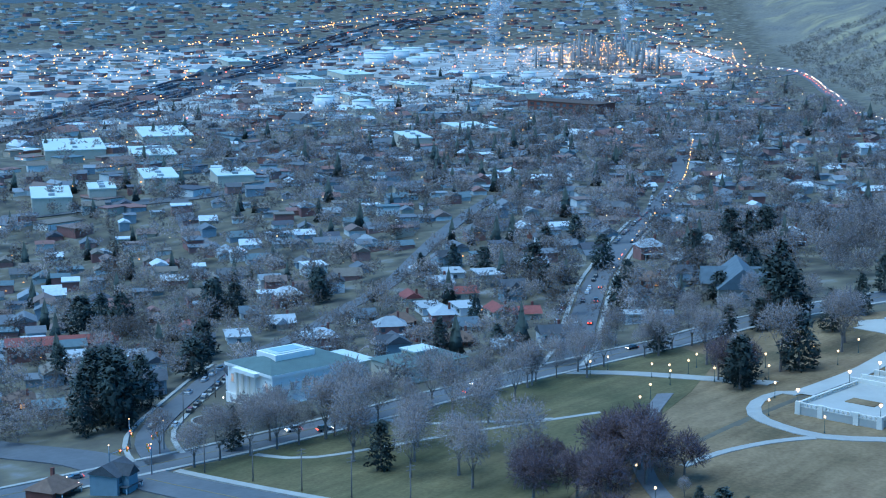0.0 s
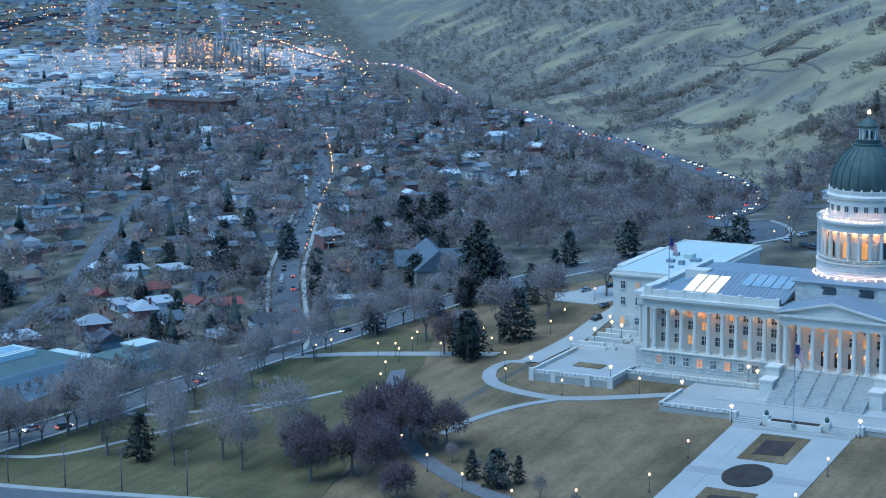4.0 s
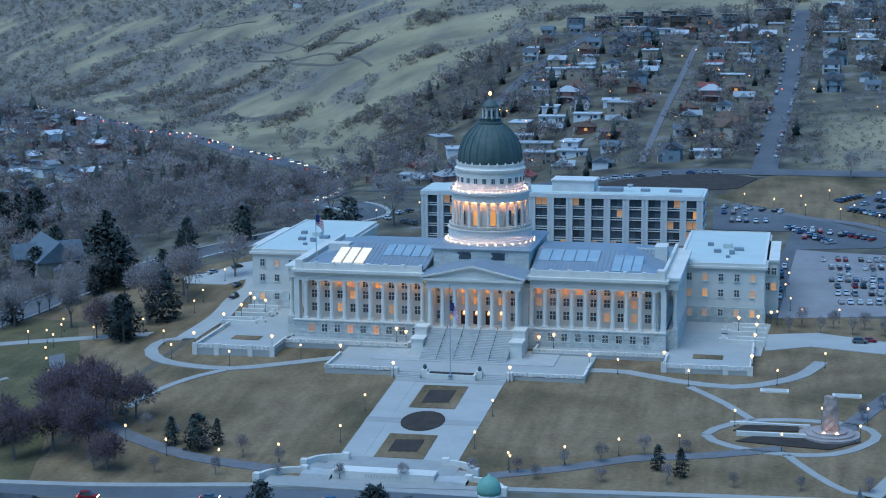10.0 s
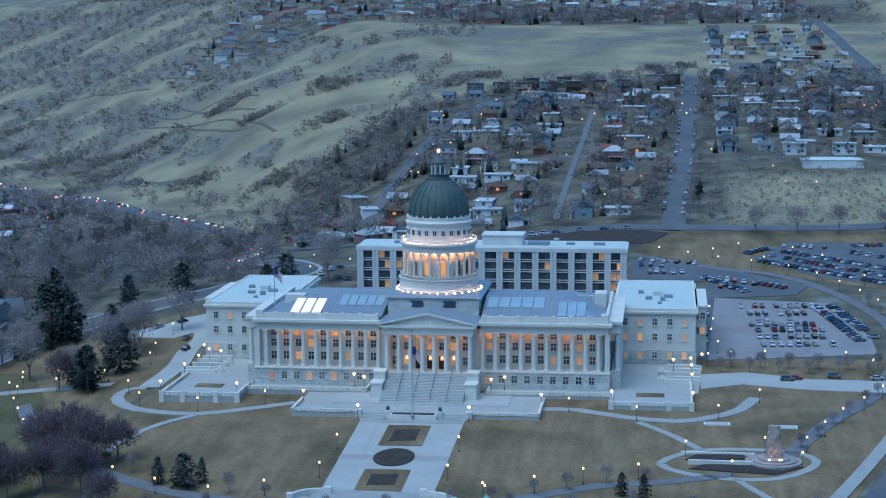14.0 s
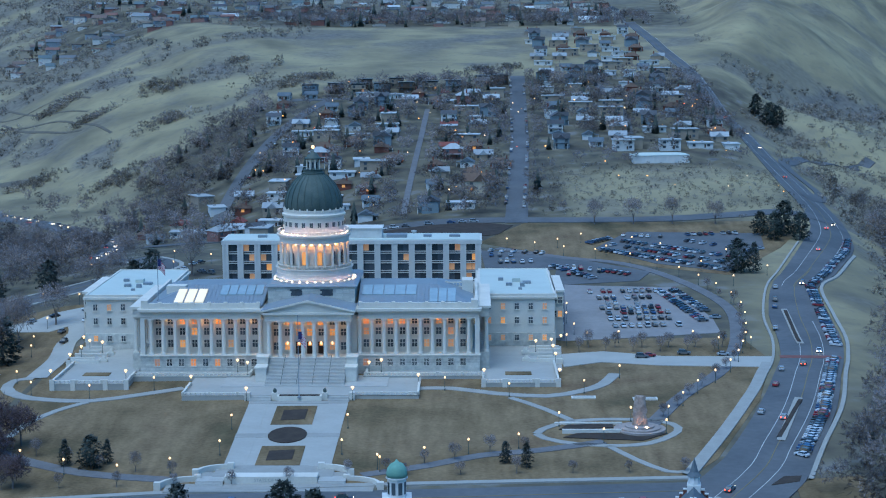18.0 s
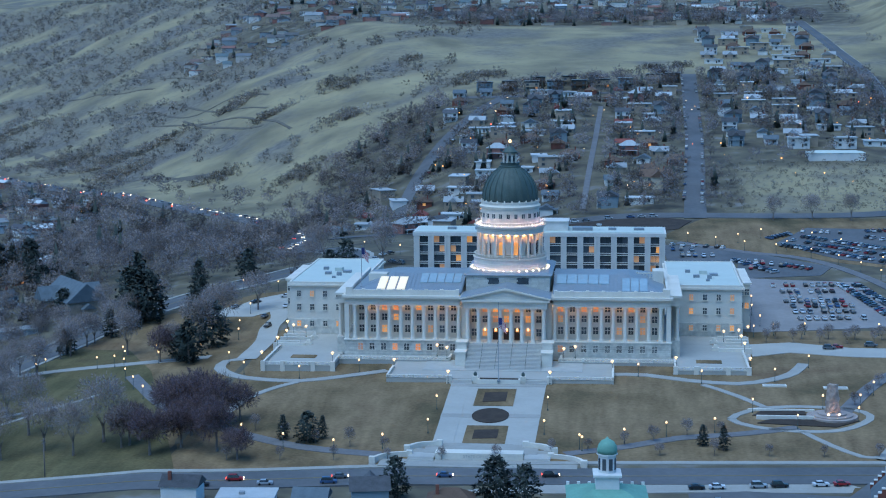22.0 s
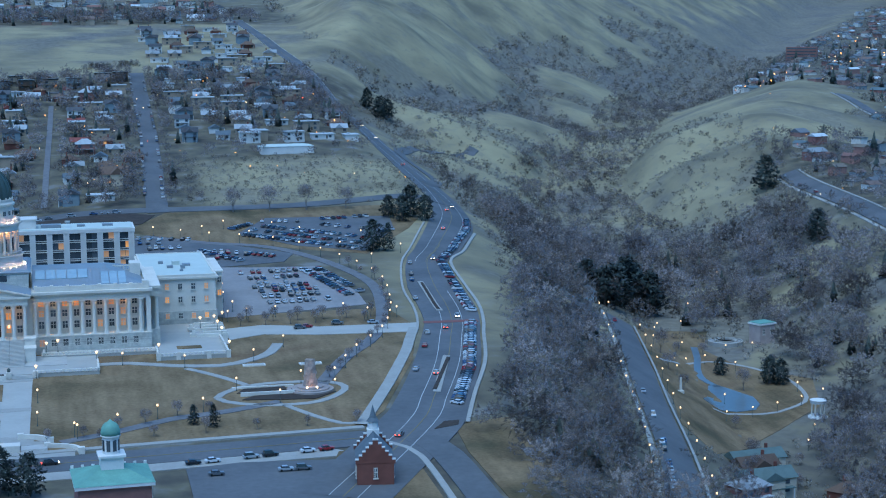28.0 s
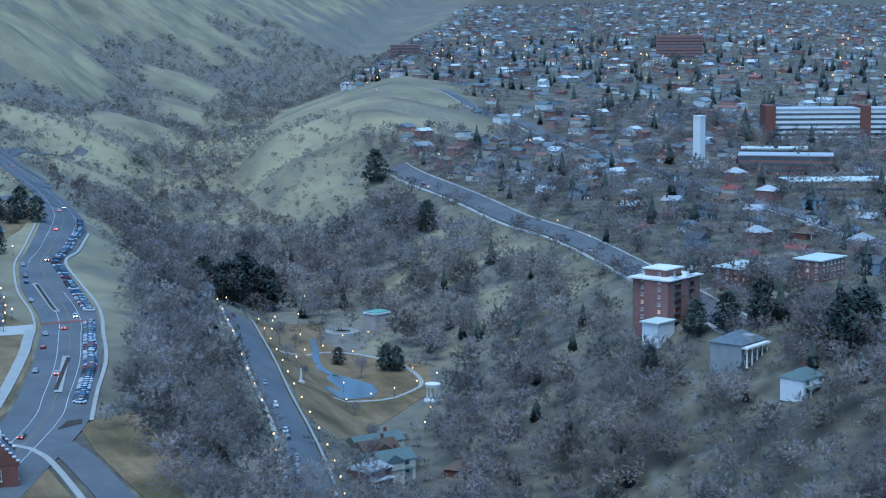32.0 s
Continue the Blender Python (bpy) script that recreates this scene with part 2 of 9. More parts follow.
def ground_height(x, y):
    """Height of the land at x (east) and y (north), without its small relief."""
    x, y = np.asarray(x, float), np.asarray(y, float)
    # the plateau, which climbs to the north and falls to the west and south
    north = np.interp(y, (-700, -180, -110, -40, 0, 60, 300, 1000, 1500, 4500), (-32, -9, -6, -1.6, -0.6, 0, 17, 101, 142, 320))
    west = np.interp(x, (-5000, -700, -215, -95, 0), (-60, -60, -14, -1, 0))
    plain = np.maximum(north + west, -60)
    # the bare hill to the north-west, above the road along its foot
    dx, dy = x + 130, y - 335
    along, up = -0.59 * dx + 0.81 * dy, 0.81 * dx + 0.59 * dy
    foot = np.interp(along, (-400, 0, 1650, 5000), (4, -3, -45, -60))
    rise = np.interp(up, (-2500, -160, 0, 70, 500, 900, 4000), (-60, -14, 0, 7, 188, 230, 330))
    hill = np.maximum(foot + rise, -60)
    mixed = smin(hill, north, 24.0)
    t = sstep(y, 160, 380)
    land = plain * (1 - t) + mixed * t
    # the creek's canyon and the slope of houses east of it
    cx, cz = np.interp(y, CREEK_Y, CREEK_X), np.interp(y, CREEK_Y, CREEK_Z)
    lean = np.interp(y, (-200, 400, 1400), (1.0, 0.94, 0.85))
    off = (x - cx) * lean
    east = np.maximum(0.035 * (y - 100) + 0.02 * (x - 450) - 2 + 0.05 * np.clip(y - 550, 0, 2500) * sstep(-x, -1100, -500), -60)
    wall_w = cz + np.interp(-off, (-40, 0, 22, 60, 300), (0, 0, 1, 22, 150))
    wall_e = cz + np.interp(off, (-10, 0, 42, 130, 400), (0, 0, 2, 45, 175))
    west_side = smin(land, wall_w, 10.0)
    east_side = smin(east, wall_e, 10.0)
    z = np.where(off < 0, west_side, east_side)
    # the far side of the valley climbs
    far = np.hypot(x - 80, y + 550)
    return z + np.where(x < 0, 0.055 * np.maximum(far - 3300, 0) * sstep(-z, -20, 20), 0)


def relief(x, y):
    """Gullies and spurs of the bare slopes."""
    x, y = np.asarray(x, float), np.asarray(y, float)
    hilly = sstep(y - 0.25 * x, 560, 900) * sstep(-x, 60, 160) + sstep(y, 350, 700) * sstep(x, 235, 330) * sstep(-x, -900, -520)
    hilly = np.clip(hilly, 0, 1) * sstep(ground_height(x, y), -45, -10)
    w = 24 * np.sin(x / 190 + 1.3 * np.sin(y / 260)) + 18 * np.sin(y / 120 + x / 300)
    a = np.abs(np.sin((0.81 * x + 0.35 * y + w) / 46)) * 3.5
    b = np.abs(np.sin((0.9 * x - 0.3 * y + 1.6 * w) / 88 + 1)) * 8
    c = 2.2 * np.sin(x / 17 + w / 9) * np.sin(y / 21 - w / 11)
    spur = sstep(x, 235, 330) * sstep(y, 350, 600)
    big = 34 * np.abs(np.sin((0.95 * x - 0.45 * y + 2.2 * w) / 118)) + 12 * np.abs(np.sin((0.5 * x + 0.8 * y + 2 * w) / 64 + 0.6))
    return hilly * ((a + b + c - 5.5) * (1 - 0.75 * spur) + spur * (big - 21 + 7 * np.abs(np.sin((0.7 * x + 0.75 * y + 1.8 * w) / 33))))


def terrain(x, y):
    return ground_height(x, y) + relief(x, y)


# ---- mesh helpers ----
def mesh_object(name, verts, faces, mat, parent=None, label="", smooth=False):
    me = bpy.data.meshes.new(name)
    me.from_pydata([tuple(v) for v in verts], [], [tuple(f) for f in faces])
    me.materials.append(mat)
    if smooth:
        me.polygons.foreach_set("use_smooth", [True] * len(me.polygons))
    ob = new(name, me)
    if parent:
        ob.parent = parent
    if label:
        ob["label"] = label
    return ob


def part(name, bm, mat, parent, label="", smooth=False):
    me = bpy.data.meshes.new(name)
    bm.to_mesh(me)
    bm.free()
    me.materials.append(mat)
    if smooth:
        me.polygons.foreach_set("use_smooth", [True] * len(me.polygons))
    ob = new(name, me)
    ob.parent = parent
    if label:
        ob["label"] = label
    return ob


def thing(name, label, category, at=(0, 0, 0), turn=0.0, group="", kind=""):
    ob = new(name)
    ob.matrix_basis = pose(*at, 0, 0, turn)
    return tagged(ob, label, category, group, kind)


BOX_FACES = ((0, 3, 2, 1), (4, 5, 6, 7), (0, 1, 5, 4), (1, 2, 6, 5), (2, 3, 7, 6), (3, 0, 4, 7))


def add_box(bm, x0, x1, y0, y1, z0, z1, top=1.0):
    """A box; top: how far the upper face shrinks."""
    cx, cy, hx, hy = (x0 + x1) / 2, (y0 + y1) / 2, (x1 - x0) / 2, (y1 - y0) / 2
    v = [bm.verts.new((cx + sx * hx * k, cy + sy * hy * k, z)) for z, k in ((z0, 1), (z1, top)) for sx, sy in ((-1, -1), (1, -1), (1, 1), (-1, 1))]
    for f in BOX_FACES:
        bm.faces.new([v[i] for i in f])


def add_lathe(bm, profile, sides, cx=0.0, cy=0.0, start=0.0, cap=True):
    """Turns (radius, height) pairs about an upright axis."""
    rings = []
    for r, z in profile:
        rings.append([bm.verts.new((cx + r * math.cos(start + 2 * math.pi * k / sides), cy + r * math.sin(start + 2 * math.pi * k / sides), z)) for k in range(sides)])
    for a, b in zip(rings, rings[1:]):
        for k in range(sides):
            bm.faces.new((a[k], a[(k + 1) % sides], b[(k + 1) % sides], b[k]))
    if cap:
        bm.faces.new(rings[-1])
        bm.faces.new(rings[0][::-1])


def box_part(name, dims, mat, parent, label="", top=1.0):
    bm = bmesh.new()
    add_box(bm, *dims, top)
    return part(name, bm, mat, parent, label)


def lathe_part(name, profile, sides, mat, parent, label="", smooth=True, cx=0.0, cy=0.0, start=0.0):
    bm = bmesh.new()
    add_lathe(bm, profile, sides, cx, cy, start)
    return part(name, bm, mat, parent, label, smooth)


def densify(points, step):
    out = []
    for a, b in zip(points, points[1:]):
        n = max(1, int(math.dist(a, b) / step))
        out += [(a[0] + (b[0] - a[0]) * k / n, a[1] + (b[1] - a[1]) * k / n) for k in range(n)]
    return out + [points[-1]]


def spaced(line, gap):
    """Places along a line, gap metres apart, with their directions."""
    a = np.array(line, float)
    run = np.concatenate([[0], np.cumsum(np.hypot(*np.diff(a, axis=0).T))])
    at = np.arange(gap * 0.4, run[-1], gap)
    p = np.stack([np.interp(at, run, a[:, 0]), np.interp(at, run, a[:, 1])], 1)
    q = np.stack([np.interp(at + 1, run, a[:, 0]), np.interp(at + 1, run, a[:, 1])], 1)
    r = np.stack([np.interp(at - 1, run, a[:, 0]), np.interp(at - 1, run, a[:, 1])], 1)
    return p, q - r


def curve_through(points, step=6.0, closed=False):
    """A smooth line through the given places."""
    p = [Vector((a, b, 0)) for a, b in points]
    out = []
    count = len(p) if closed else len(p) - 1
    for i in range(count):
        a, b, c, d = (p[(i + k) % len(p)] if closed else p[min(max(i + k, 0), len(p) - 1)] for k in (-1, 0, 1, 2))
        n = max(2, int((c - b).length / step))
        for k in range(n):
            t = k / n
            q = 0.5 * ((2 * b) + (c - a) * t + (2 * a - 5 * b + 4 * c - d) * t * t + (3 * b - a - 3 * c + d) * t ** 3)
            out.append((q.x, q.y))
    return out if closed else out + [points[-1]]


def ribbon(name, line, width, mat, lift=0.3, deep=0.6, height=terrain, kind="structure", label="", across=3, shift=0.0):
    """A strip of paving with thickness along a line on the land."""
    line = np.array(line, float)
    d = np.gradient(line, axis=0)
    d /= np.linalg.norm(d, axis=1)[:, None] + 1e-9
    side = np.stack([d[:, 1], -d[:, 0]], 1)
    w = np.broadcast_to(np.asarray(width, float), (len(line),))[:, None]
    cols = [line + side * (w * u + shift) for u in np.linspace(-0.5, 0.5, across)]
    rows = [np.column_stack([c, height(c[:, 0], c[:, 1]) + lift]) for c in cols]
    rows = [rows[0] - (0, 0, deep)] + rows + [rows[-1] - (0, 0, deep)]
    n, m = len(line), len(rows)
    verts = np.stack(rows, 1).reshape(-1, 3)
    faces = [(i * m + j, i * m + j + 1, (i + 1) * m + j + 1, (i + 1) * m + j) for i in range(n - 1) for j in range(m - 1)]
    ob = mesh_object(name, verts.tolist(), faces, mat)
    return tagged(ob, label, "", "", kind)


def inside(poly, x, y):
    """Which of the places x, y lie in the polygon."""
    x, y = np.asarray(x, float), np.asarray(y, float)
    hit = np.zeros(x.shape, bool)
    for (ax, ay), (bx, by) in zip(poly, poly[1:] + poly[:1]):
        if ay != by:
            hit ^= ((ay > y) != (by > y)) & (x < (bx - ax) * (y - ay) / (by - ay) + ax)
    return hit


def sheet(name, poly, mat, lift=0.25, step=6.0, height=terrain, label="", category="", kind="structure", deep=0.8):
    """A piece of ground with a rim, inside a polygon, lying on the land."""
    bm = bmesh.new()
    rim = densify(list(poly) + [poly[0]], step)[:-1]
    bm.faces.new([bm.verts.new((a, b, 0)) for a, b in rim])
    xs, ys = [a for a, _ in rim], [b for _, b in rim]
    for axis, lo, hi in (((1, 0, 0), min(xs), max(xs)), ((0, 1, 0), min(ys), max(ys))):
        for k in range(1, int((hi - lo) / step)):
            co = Vector(axis) * (lo + k * step)
            bmesh.ops.bisect_plane(bm, geom=bm.verts[:] + bm.edges[:] + bm.faces[:], plane_co=co, plane_no=Vector(axis))
    bm.normal_update()
    if sum(f.normal.z for f in bm.faces) < 0:
        bmesh.ops.reverse_faces(bm, faces=bm.faces[:])
    edges = [e for e in bm.edges if len(e.link_faces) == 1]
    low = bmesh.ops.extrude_edge_only(bm, edges=edges)["geom"]
    low = {v for v in low if isinstance(v, bmesh.types.BMVert)}
    for v in bm.verts:
        v.co.z = float(height(v.co.x, v.co.y)) + lift - (deep if v in low else 0)
    me = bpy.data.meshes.new(name)
    bm.to_mesh(me)
    bm.free()
    me.materials.append(mat)
    return tagged(new(name, me), label, category, "", kind)


# ---- the land ----
def town_share(x, y):
    """1 where houses and yards cover the ground, 0 on open slopes."""
    z = ground_height(x, y)
    left = sstep(-0.59 * (x + 130) + 0.81 * (y - 335), -200, 0) * sstep(0.81 * (x + 130) + 0.59 * (y - 335), 6, 34)
    hood = sstep(x + 0.12 * (y - 300), -150, -110) * sstep(np.interp(x, (-200, -150, -121, -92, -42, 20, 87, 240), (575, 585, 650, 695, 715, 745, 775, 800)) - y, -18, 8)
    hood = np.maximum(hood, sstep(y, 1130, 1170) * sstep(x, -420, -360) * sstep(-y, -1600, -1300))
    knoll = sstep(x, 104, 116) * sstep(-x, -246, -236) * sstep(y, 306, 312) * sstep(-y, -445, -425)
    cx = np.interp(y, CREEK_Y, CREEK_X)
    left = left * sstep(cx - x, -190, -60)
    slope = np.maximum(left * (1 - hood), knoll)
    creek = sstep(x - cx, -190, -150) * sstep(-(x - cx), -150, -90) * sstep(y, -150, 150)
    creek = np.maximum(creek, sstep(y, 480, 640) * sstep(x, 262, 300) * sstep(-x, -900 - 0 * y, -620 - 0 * y) * sstep(-(x - cx), -330, -240))
    return np.clip(1 - np.maximum(slope, creek), 0, 1)


def patches(x, y, size, seed=0.0):
    """Slow uneven waves between -1 and 1, for where brush grows."""
    u, v = x / size + seed, y / size - seed
    return 0.45 * np.sin(1.7 * u + 2.1 * np.sin(1.3 * v)) + 0.35 * np.sin(2.3 * v + 1.7 * np.sin(1.9 * u + 1)) + 0.3 * np.sin(4.1 * u - 3.7 * v + 2 * np.sin(2.9 * v))


def creek_side(x, y):
    return x - np.interp(y, CREEK_Y, CREEK_X)


def brushy(x, y):
    """How thick the brush grows: on the hill's western flank, in gullies and along the creek."""
    along, up = -0.59 * (x + 130) + 0.81 * (y - 335), 0.81 * (x + 130) + 0.59 * (y - 335)
    flank = np.interp(along, (150, 450, 850), (-0.75, 0.2, 0.8)) + np.interp(up, (0, 60, 500), (0.6, 0.0, -0.1)) - 0.08 * relief(x, y)
    c = np.abs(creek_side(x, y))
    wet = np.interp(c, (40, 120, 260), (1.2, 0.3, 0.0)) - 0.15 * relief(x, y) - 0.9 * sstep(patches(x, y, 20, 3.0), 0.1, 0.5) * sstep(-y, -460, -400)
    return sstep(np.where(x > 240, wet, flank) + 0.9 * patches(x, y, 60), 0.0, 0.6)


def land():
    ring = np.geomspace(50, 4850, 330)
    ring[0] = 0.5
    turn = np.radians(np.concatenate([np.linspace(-64, 46, 460), np.linspace(47, 294, 110)]))
    a, r = np.meshgrid(turn, ring, indexing="ij")
    x, y = 70 + r * np.sin(a), -570 + r * np.cos(a)
    z = terrain(x, y)
    n, m = len(turn), len(ring)
    verts = np.stack([x, y, z], -1).reshape(-1, 3)
    i, j = np.meshgrid(np.arange(n), np.arange(m - 1), indexing="ij")
    k = (i + 1) % n
    faces = np.stack([i * m + j, i * m + j + 1, k * m + j + 1, k * m + j], -1).reshape(-1, 4)
    me = bpy.data.meshes.new("ground")
    me.vertices.add(len(verts))
    me.vertices.foreach_set("co", verts.ravel())
    me.loops.add(faces.size)
    me.loops.foreach_set("vertex_index", faces.ravel().astype(np.int32))
    me.polygons.add(len(faces))
    me.polygons.foreach_set("loop_start", np.arange(0, faces.size, 4, dtype=np.int32))
    me.update(calc_edges=True)
    me.polygons.foreach_set("use_smooth", [True] * len(me.polygons))
    town = me.attributes.new("town", "FLOAT", "POINT")
    town.data.foreach_set("value", town_share(verts[:, 0], verts[:, 1]).astype(np.float32))
    # mask of the low valley floor that takes the haze-lightened gravel colour
    hazed_gravel = me.attributes.new("hazed_gravel", "FLOAT", "POINT")
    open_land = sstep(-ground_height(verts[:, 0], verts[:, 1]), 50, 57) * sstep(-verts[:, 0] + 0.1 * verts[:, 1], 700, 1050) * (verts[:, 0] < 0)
    hazed_gravel.data.foreach_set("value", open_land.astype(np.float32))
    brush = me.attributes.new("brush", "FLOAT", "POINT")
    brush.data.foreach_set("value", brushy(verts[:, 0], verts[:, 1]).astype(np.float32))
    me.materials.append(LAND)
    return tagged(new("ground", me), "dry grassy hills, creek canyon and town ground", "ground", "", "structure")


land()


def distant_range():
    """Ridges and valley sides added where the land ends, with haze in their colour."""
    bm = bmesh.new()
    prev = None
    # full ring, added to hide the sky just above the land's rim
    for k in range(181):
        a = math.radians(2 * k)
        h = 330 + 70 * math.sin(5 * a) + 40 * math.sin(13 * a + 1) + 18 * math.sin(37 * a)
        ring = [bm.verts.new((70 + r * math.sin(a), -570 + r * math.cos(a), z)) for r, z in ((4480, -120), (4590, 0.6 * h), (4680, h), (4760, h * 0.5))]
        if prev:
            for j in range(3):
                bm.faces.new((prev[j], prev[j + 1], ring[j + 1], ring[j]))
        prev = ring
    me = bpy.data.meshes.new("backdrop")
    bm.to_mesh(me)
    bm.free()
    # the even blue-grey stands for the haze of distance
    me.materials.append(material("haze-tinted backdrop", (0.2, 0.23, 0.25), 0.95, vary=0.15, scale=0.002, fine=0.01))
    tagged(new("backdrop", me), "added backdrop slopes tinted blue for haze", "backdrop", "", "structure")


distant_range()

# ---- roads ----
BOULEVARD = curve_through([(100, -185), (136.0, -118.0), (147.5, -87.5), (161.5, -46.0), (173.5, 0.0), (179.5, 24.0), (185.5, 60.0), (188.5, 96.5), (196.0, 147.0), (208.5, 179.0), (230.0, 245.0), (243.0, 298.0), (249.5, 360.0), (249.0, 420.0), (247.0, 536.0), (247.5, 640.0), (236.5, 777.0), (224.0, 967.0), (219.0, 1190.0)], 8)
VICTORY = curve_through([(-110, 235), (-134, 266), (-136, 319), (-153, 384), (-182, 437), (-238, 516), (-309, 607), (-440, 775), (-667, 1053), (-876, 1357), (-1142, 1736), (-1355, 1914), (-1708, 2298), (-2003, 2549)], 15)
ribbon("road_boulevard", BOULEVARD, np.interp(np.array(BOULEVARD)[:, 1], [-185, -118.0, -87.5, -46.0, 0.0, 24.0, 60.0, 96.5, 147.0, 179.0, 245.0, 298.0, 360.0, 420.0, 536.0, 640.0, 777.0, 967.0, 1190.0], [27, 27.2, 24.3, 24.2, 22.3, 22.3, 24.2, 24.3, 19.4, 22.4, 23.3, 21.3, 24.2, 25.2, 17.5, 14.5, 12.6, 9.7, 9.7]), ASPHALT, 0.4)
ribbon("road_victory", VICTORY, 14, ASPHALT, 0.5)
ribbon("road_front_street", curve_through([(-400, -140), (-310, -137), (-265, -133), (-226, -139.5), (-165, -144), (-85, -146), (-28, -140), (15, -138), (118, -130)], 8), 15, ASPHALT, 0.42)
ribbon("road_hill_street", densify([(80, 296), (88, 513), (94, 790)], 10), 12, ASPHALT, 0.4)
ribbon("road_cross_street", curve_through([(-120, 330), (-60, 322), (-4, 306), (40, 306), (80, 303), (160, 305), (248, 330)], 8), 11, ASPHALT, 0.45)


# ---- the capitol ----
def piece(name, mesh, parent, at, turn=0.0, label=""):
    """One more object on a mesh that is already made."""
    ob = new(name, mesh)
    ob.parent = parent
    ob.matrix_basis = pose(*at, 0, 0, turn)
    if label:
        ob["label"] = label
    return ob


def mesh_of(name, bm, mat, smooth=False):
    me = bpy.data.meshes.new(name)
    bm.to_mesh(me)
    bm.free()
    me.materials.append(mat)
    if smooth:
        me.polygons.foreach_set("use_smooth", [True] * len(me.polygons))
    return me


def window_meshes(w, h, deep=0.3):
    """Frame with mullion and transom, and its pane, both facing -y with the sill's middle at the origin."""
    bm = bmesh.new()
    f = 0.14
    for x0, x1, z0, z1 in ((-w / 2, -w / 2 + f, 0, h), (w / 2 - f, w / 2, 0, h), (-w / 2, w / 2, 0, f), (-w / 2, w / 2, h - f, h), (-f / 2, f / 2, 0, h), (-w / 2, w / 2, h * 0.55, h * 0.55 + f)):
        add_box(bm, x0, x1, -deep, 0.05, z0, z1)
    add_box(bm, -w / 2 - 0.2, w / 2 + 0.2, -deep - 0.15, 0.05, -0.2, 0)
    frame_mesh = mesh_of("window", bm, GRANITE)
    panes = []
    for mat in (GLASS_DARK, GLOW_WARM, GLOW_SOFT):
        bm = bmesh.new()
        add_box(bm, -w / 2 + 0.02, w / 2 - 0.02, -0.12, 0.04, 0.02, h - 0.02)
        panes.append(mesh_of("pane", bm, mat))
    return frame_mesh, panes


def put_window(kit, parent, at, turn=0.0, lit=0.1, rng=random.Random(5)):
    w = piece("window", kit[0], parent, at, turn)
    r = rng.random()
    piece("pane", kit[1][1 if r < lit else 2 if r < 2.2 * lit else 0], w, (0, 0, 0))


def column_mesh(r, h, sides=14):
    bm = bmesh.new()
    add_box(bm, -r * 1.35, r * 1.35, -r * 1.35, r * 1.35, 0, h * 0.03)
    add_lathe(bm, [(r * 1.25, h * 0.03), (r * 1.2, h * 0.05), (r, h * 0.07), (r, h * 0.35), (r * 0.86, h * 0.88), (r * 0.95, h * 0.89), (r * 0.9, h * 0.9), (r * 1.25, h * 0.97)], sides)
    add_box(bm, -r * 1.35, r * 1.35, -r * 1.35, r * 1.35, h * 0.97, h)
    return mesh_of("column", bm, GRANITE)


def balustrade(bm, a, b, z, h=1.1, step=1.2, thick=0.45):
    """A run of piers, balusters and rail from a to b."""
    d = Vector((b[0] - a[0], b[1] - a[1], 0))
    n = d.length
    d.normalize()
    s = Vector((-d.y, d.x, 0))

    def bar(t0, t1, w, z0, z1):
        q = [Vector((a[0], a[1], 0)) + d * t + s * k for t, k in ((t0, -w), (t1, -w), (t1, w), (t0, w))]
        v = [bm.verts.new((p.x, p.y, zz)) for zz in (z0, z1) for p in q]
        for f in BOX_FACES:
            bm.faces.new([v[i] for i in f])

    bar(0, n, thick / 2, z, z + 0.25 * h)
    bar(0, n, thick / 2 + 0.05, z + 0.82 * h, z + h)
    k = max(1, round(n / step))
    for i in range(k + 1):
        wide = 0.4 if i % 6 == 0 else 0.14
        t = i * n / k
        bar(max(0, t - wide), min(n, t + wide), thick / 2 - 0.03 if i % 6 else thick / 2 + 0.12, z + 0.2 * h, z + (0.9 if i % 6 else 1.12) * h)


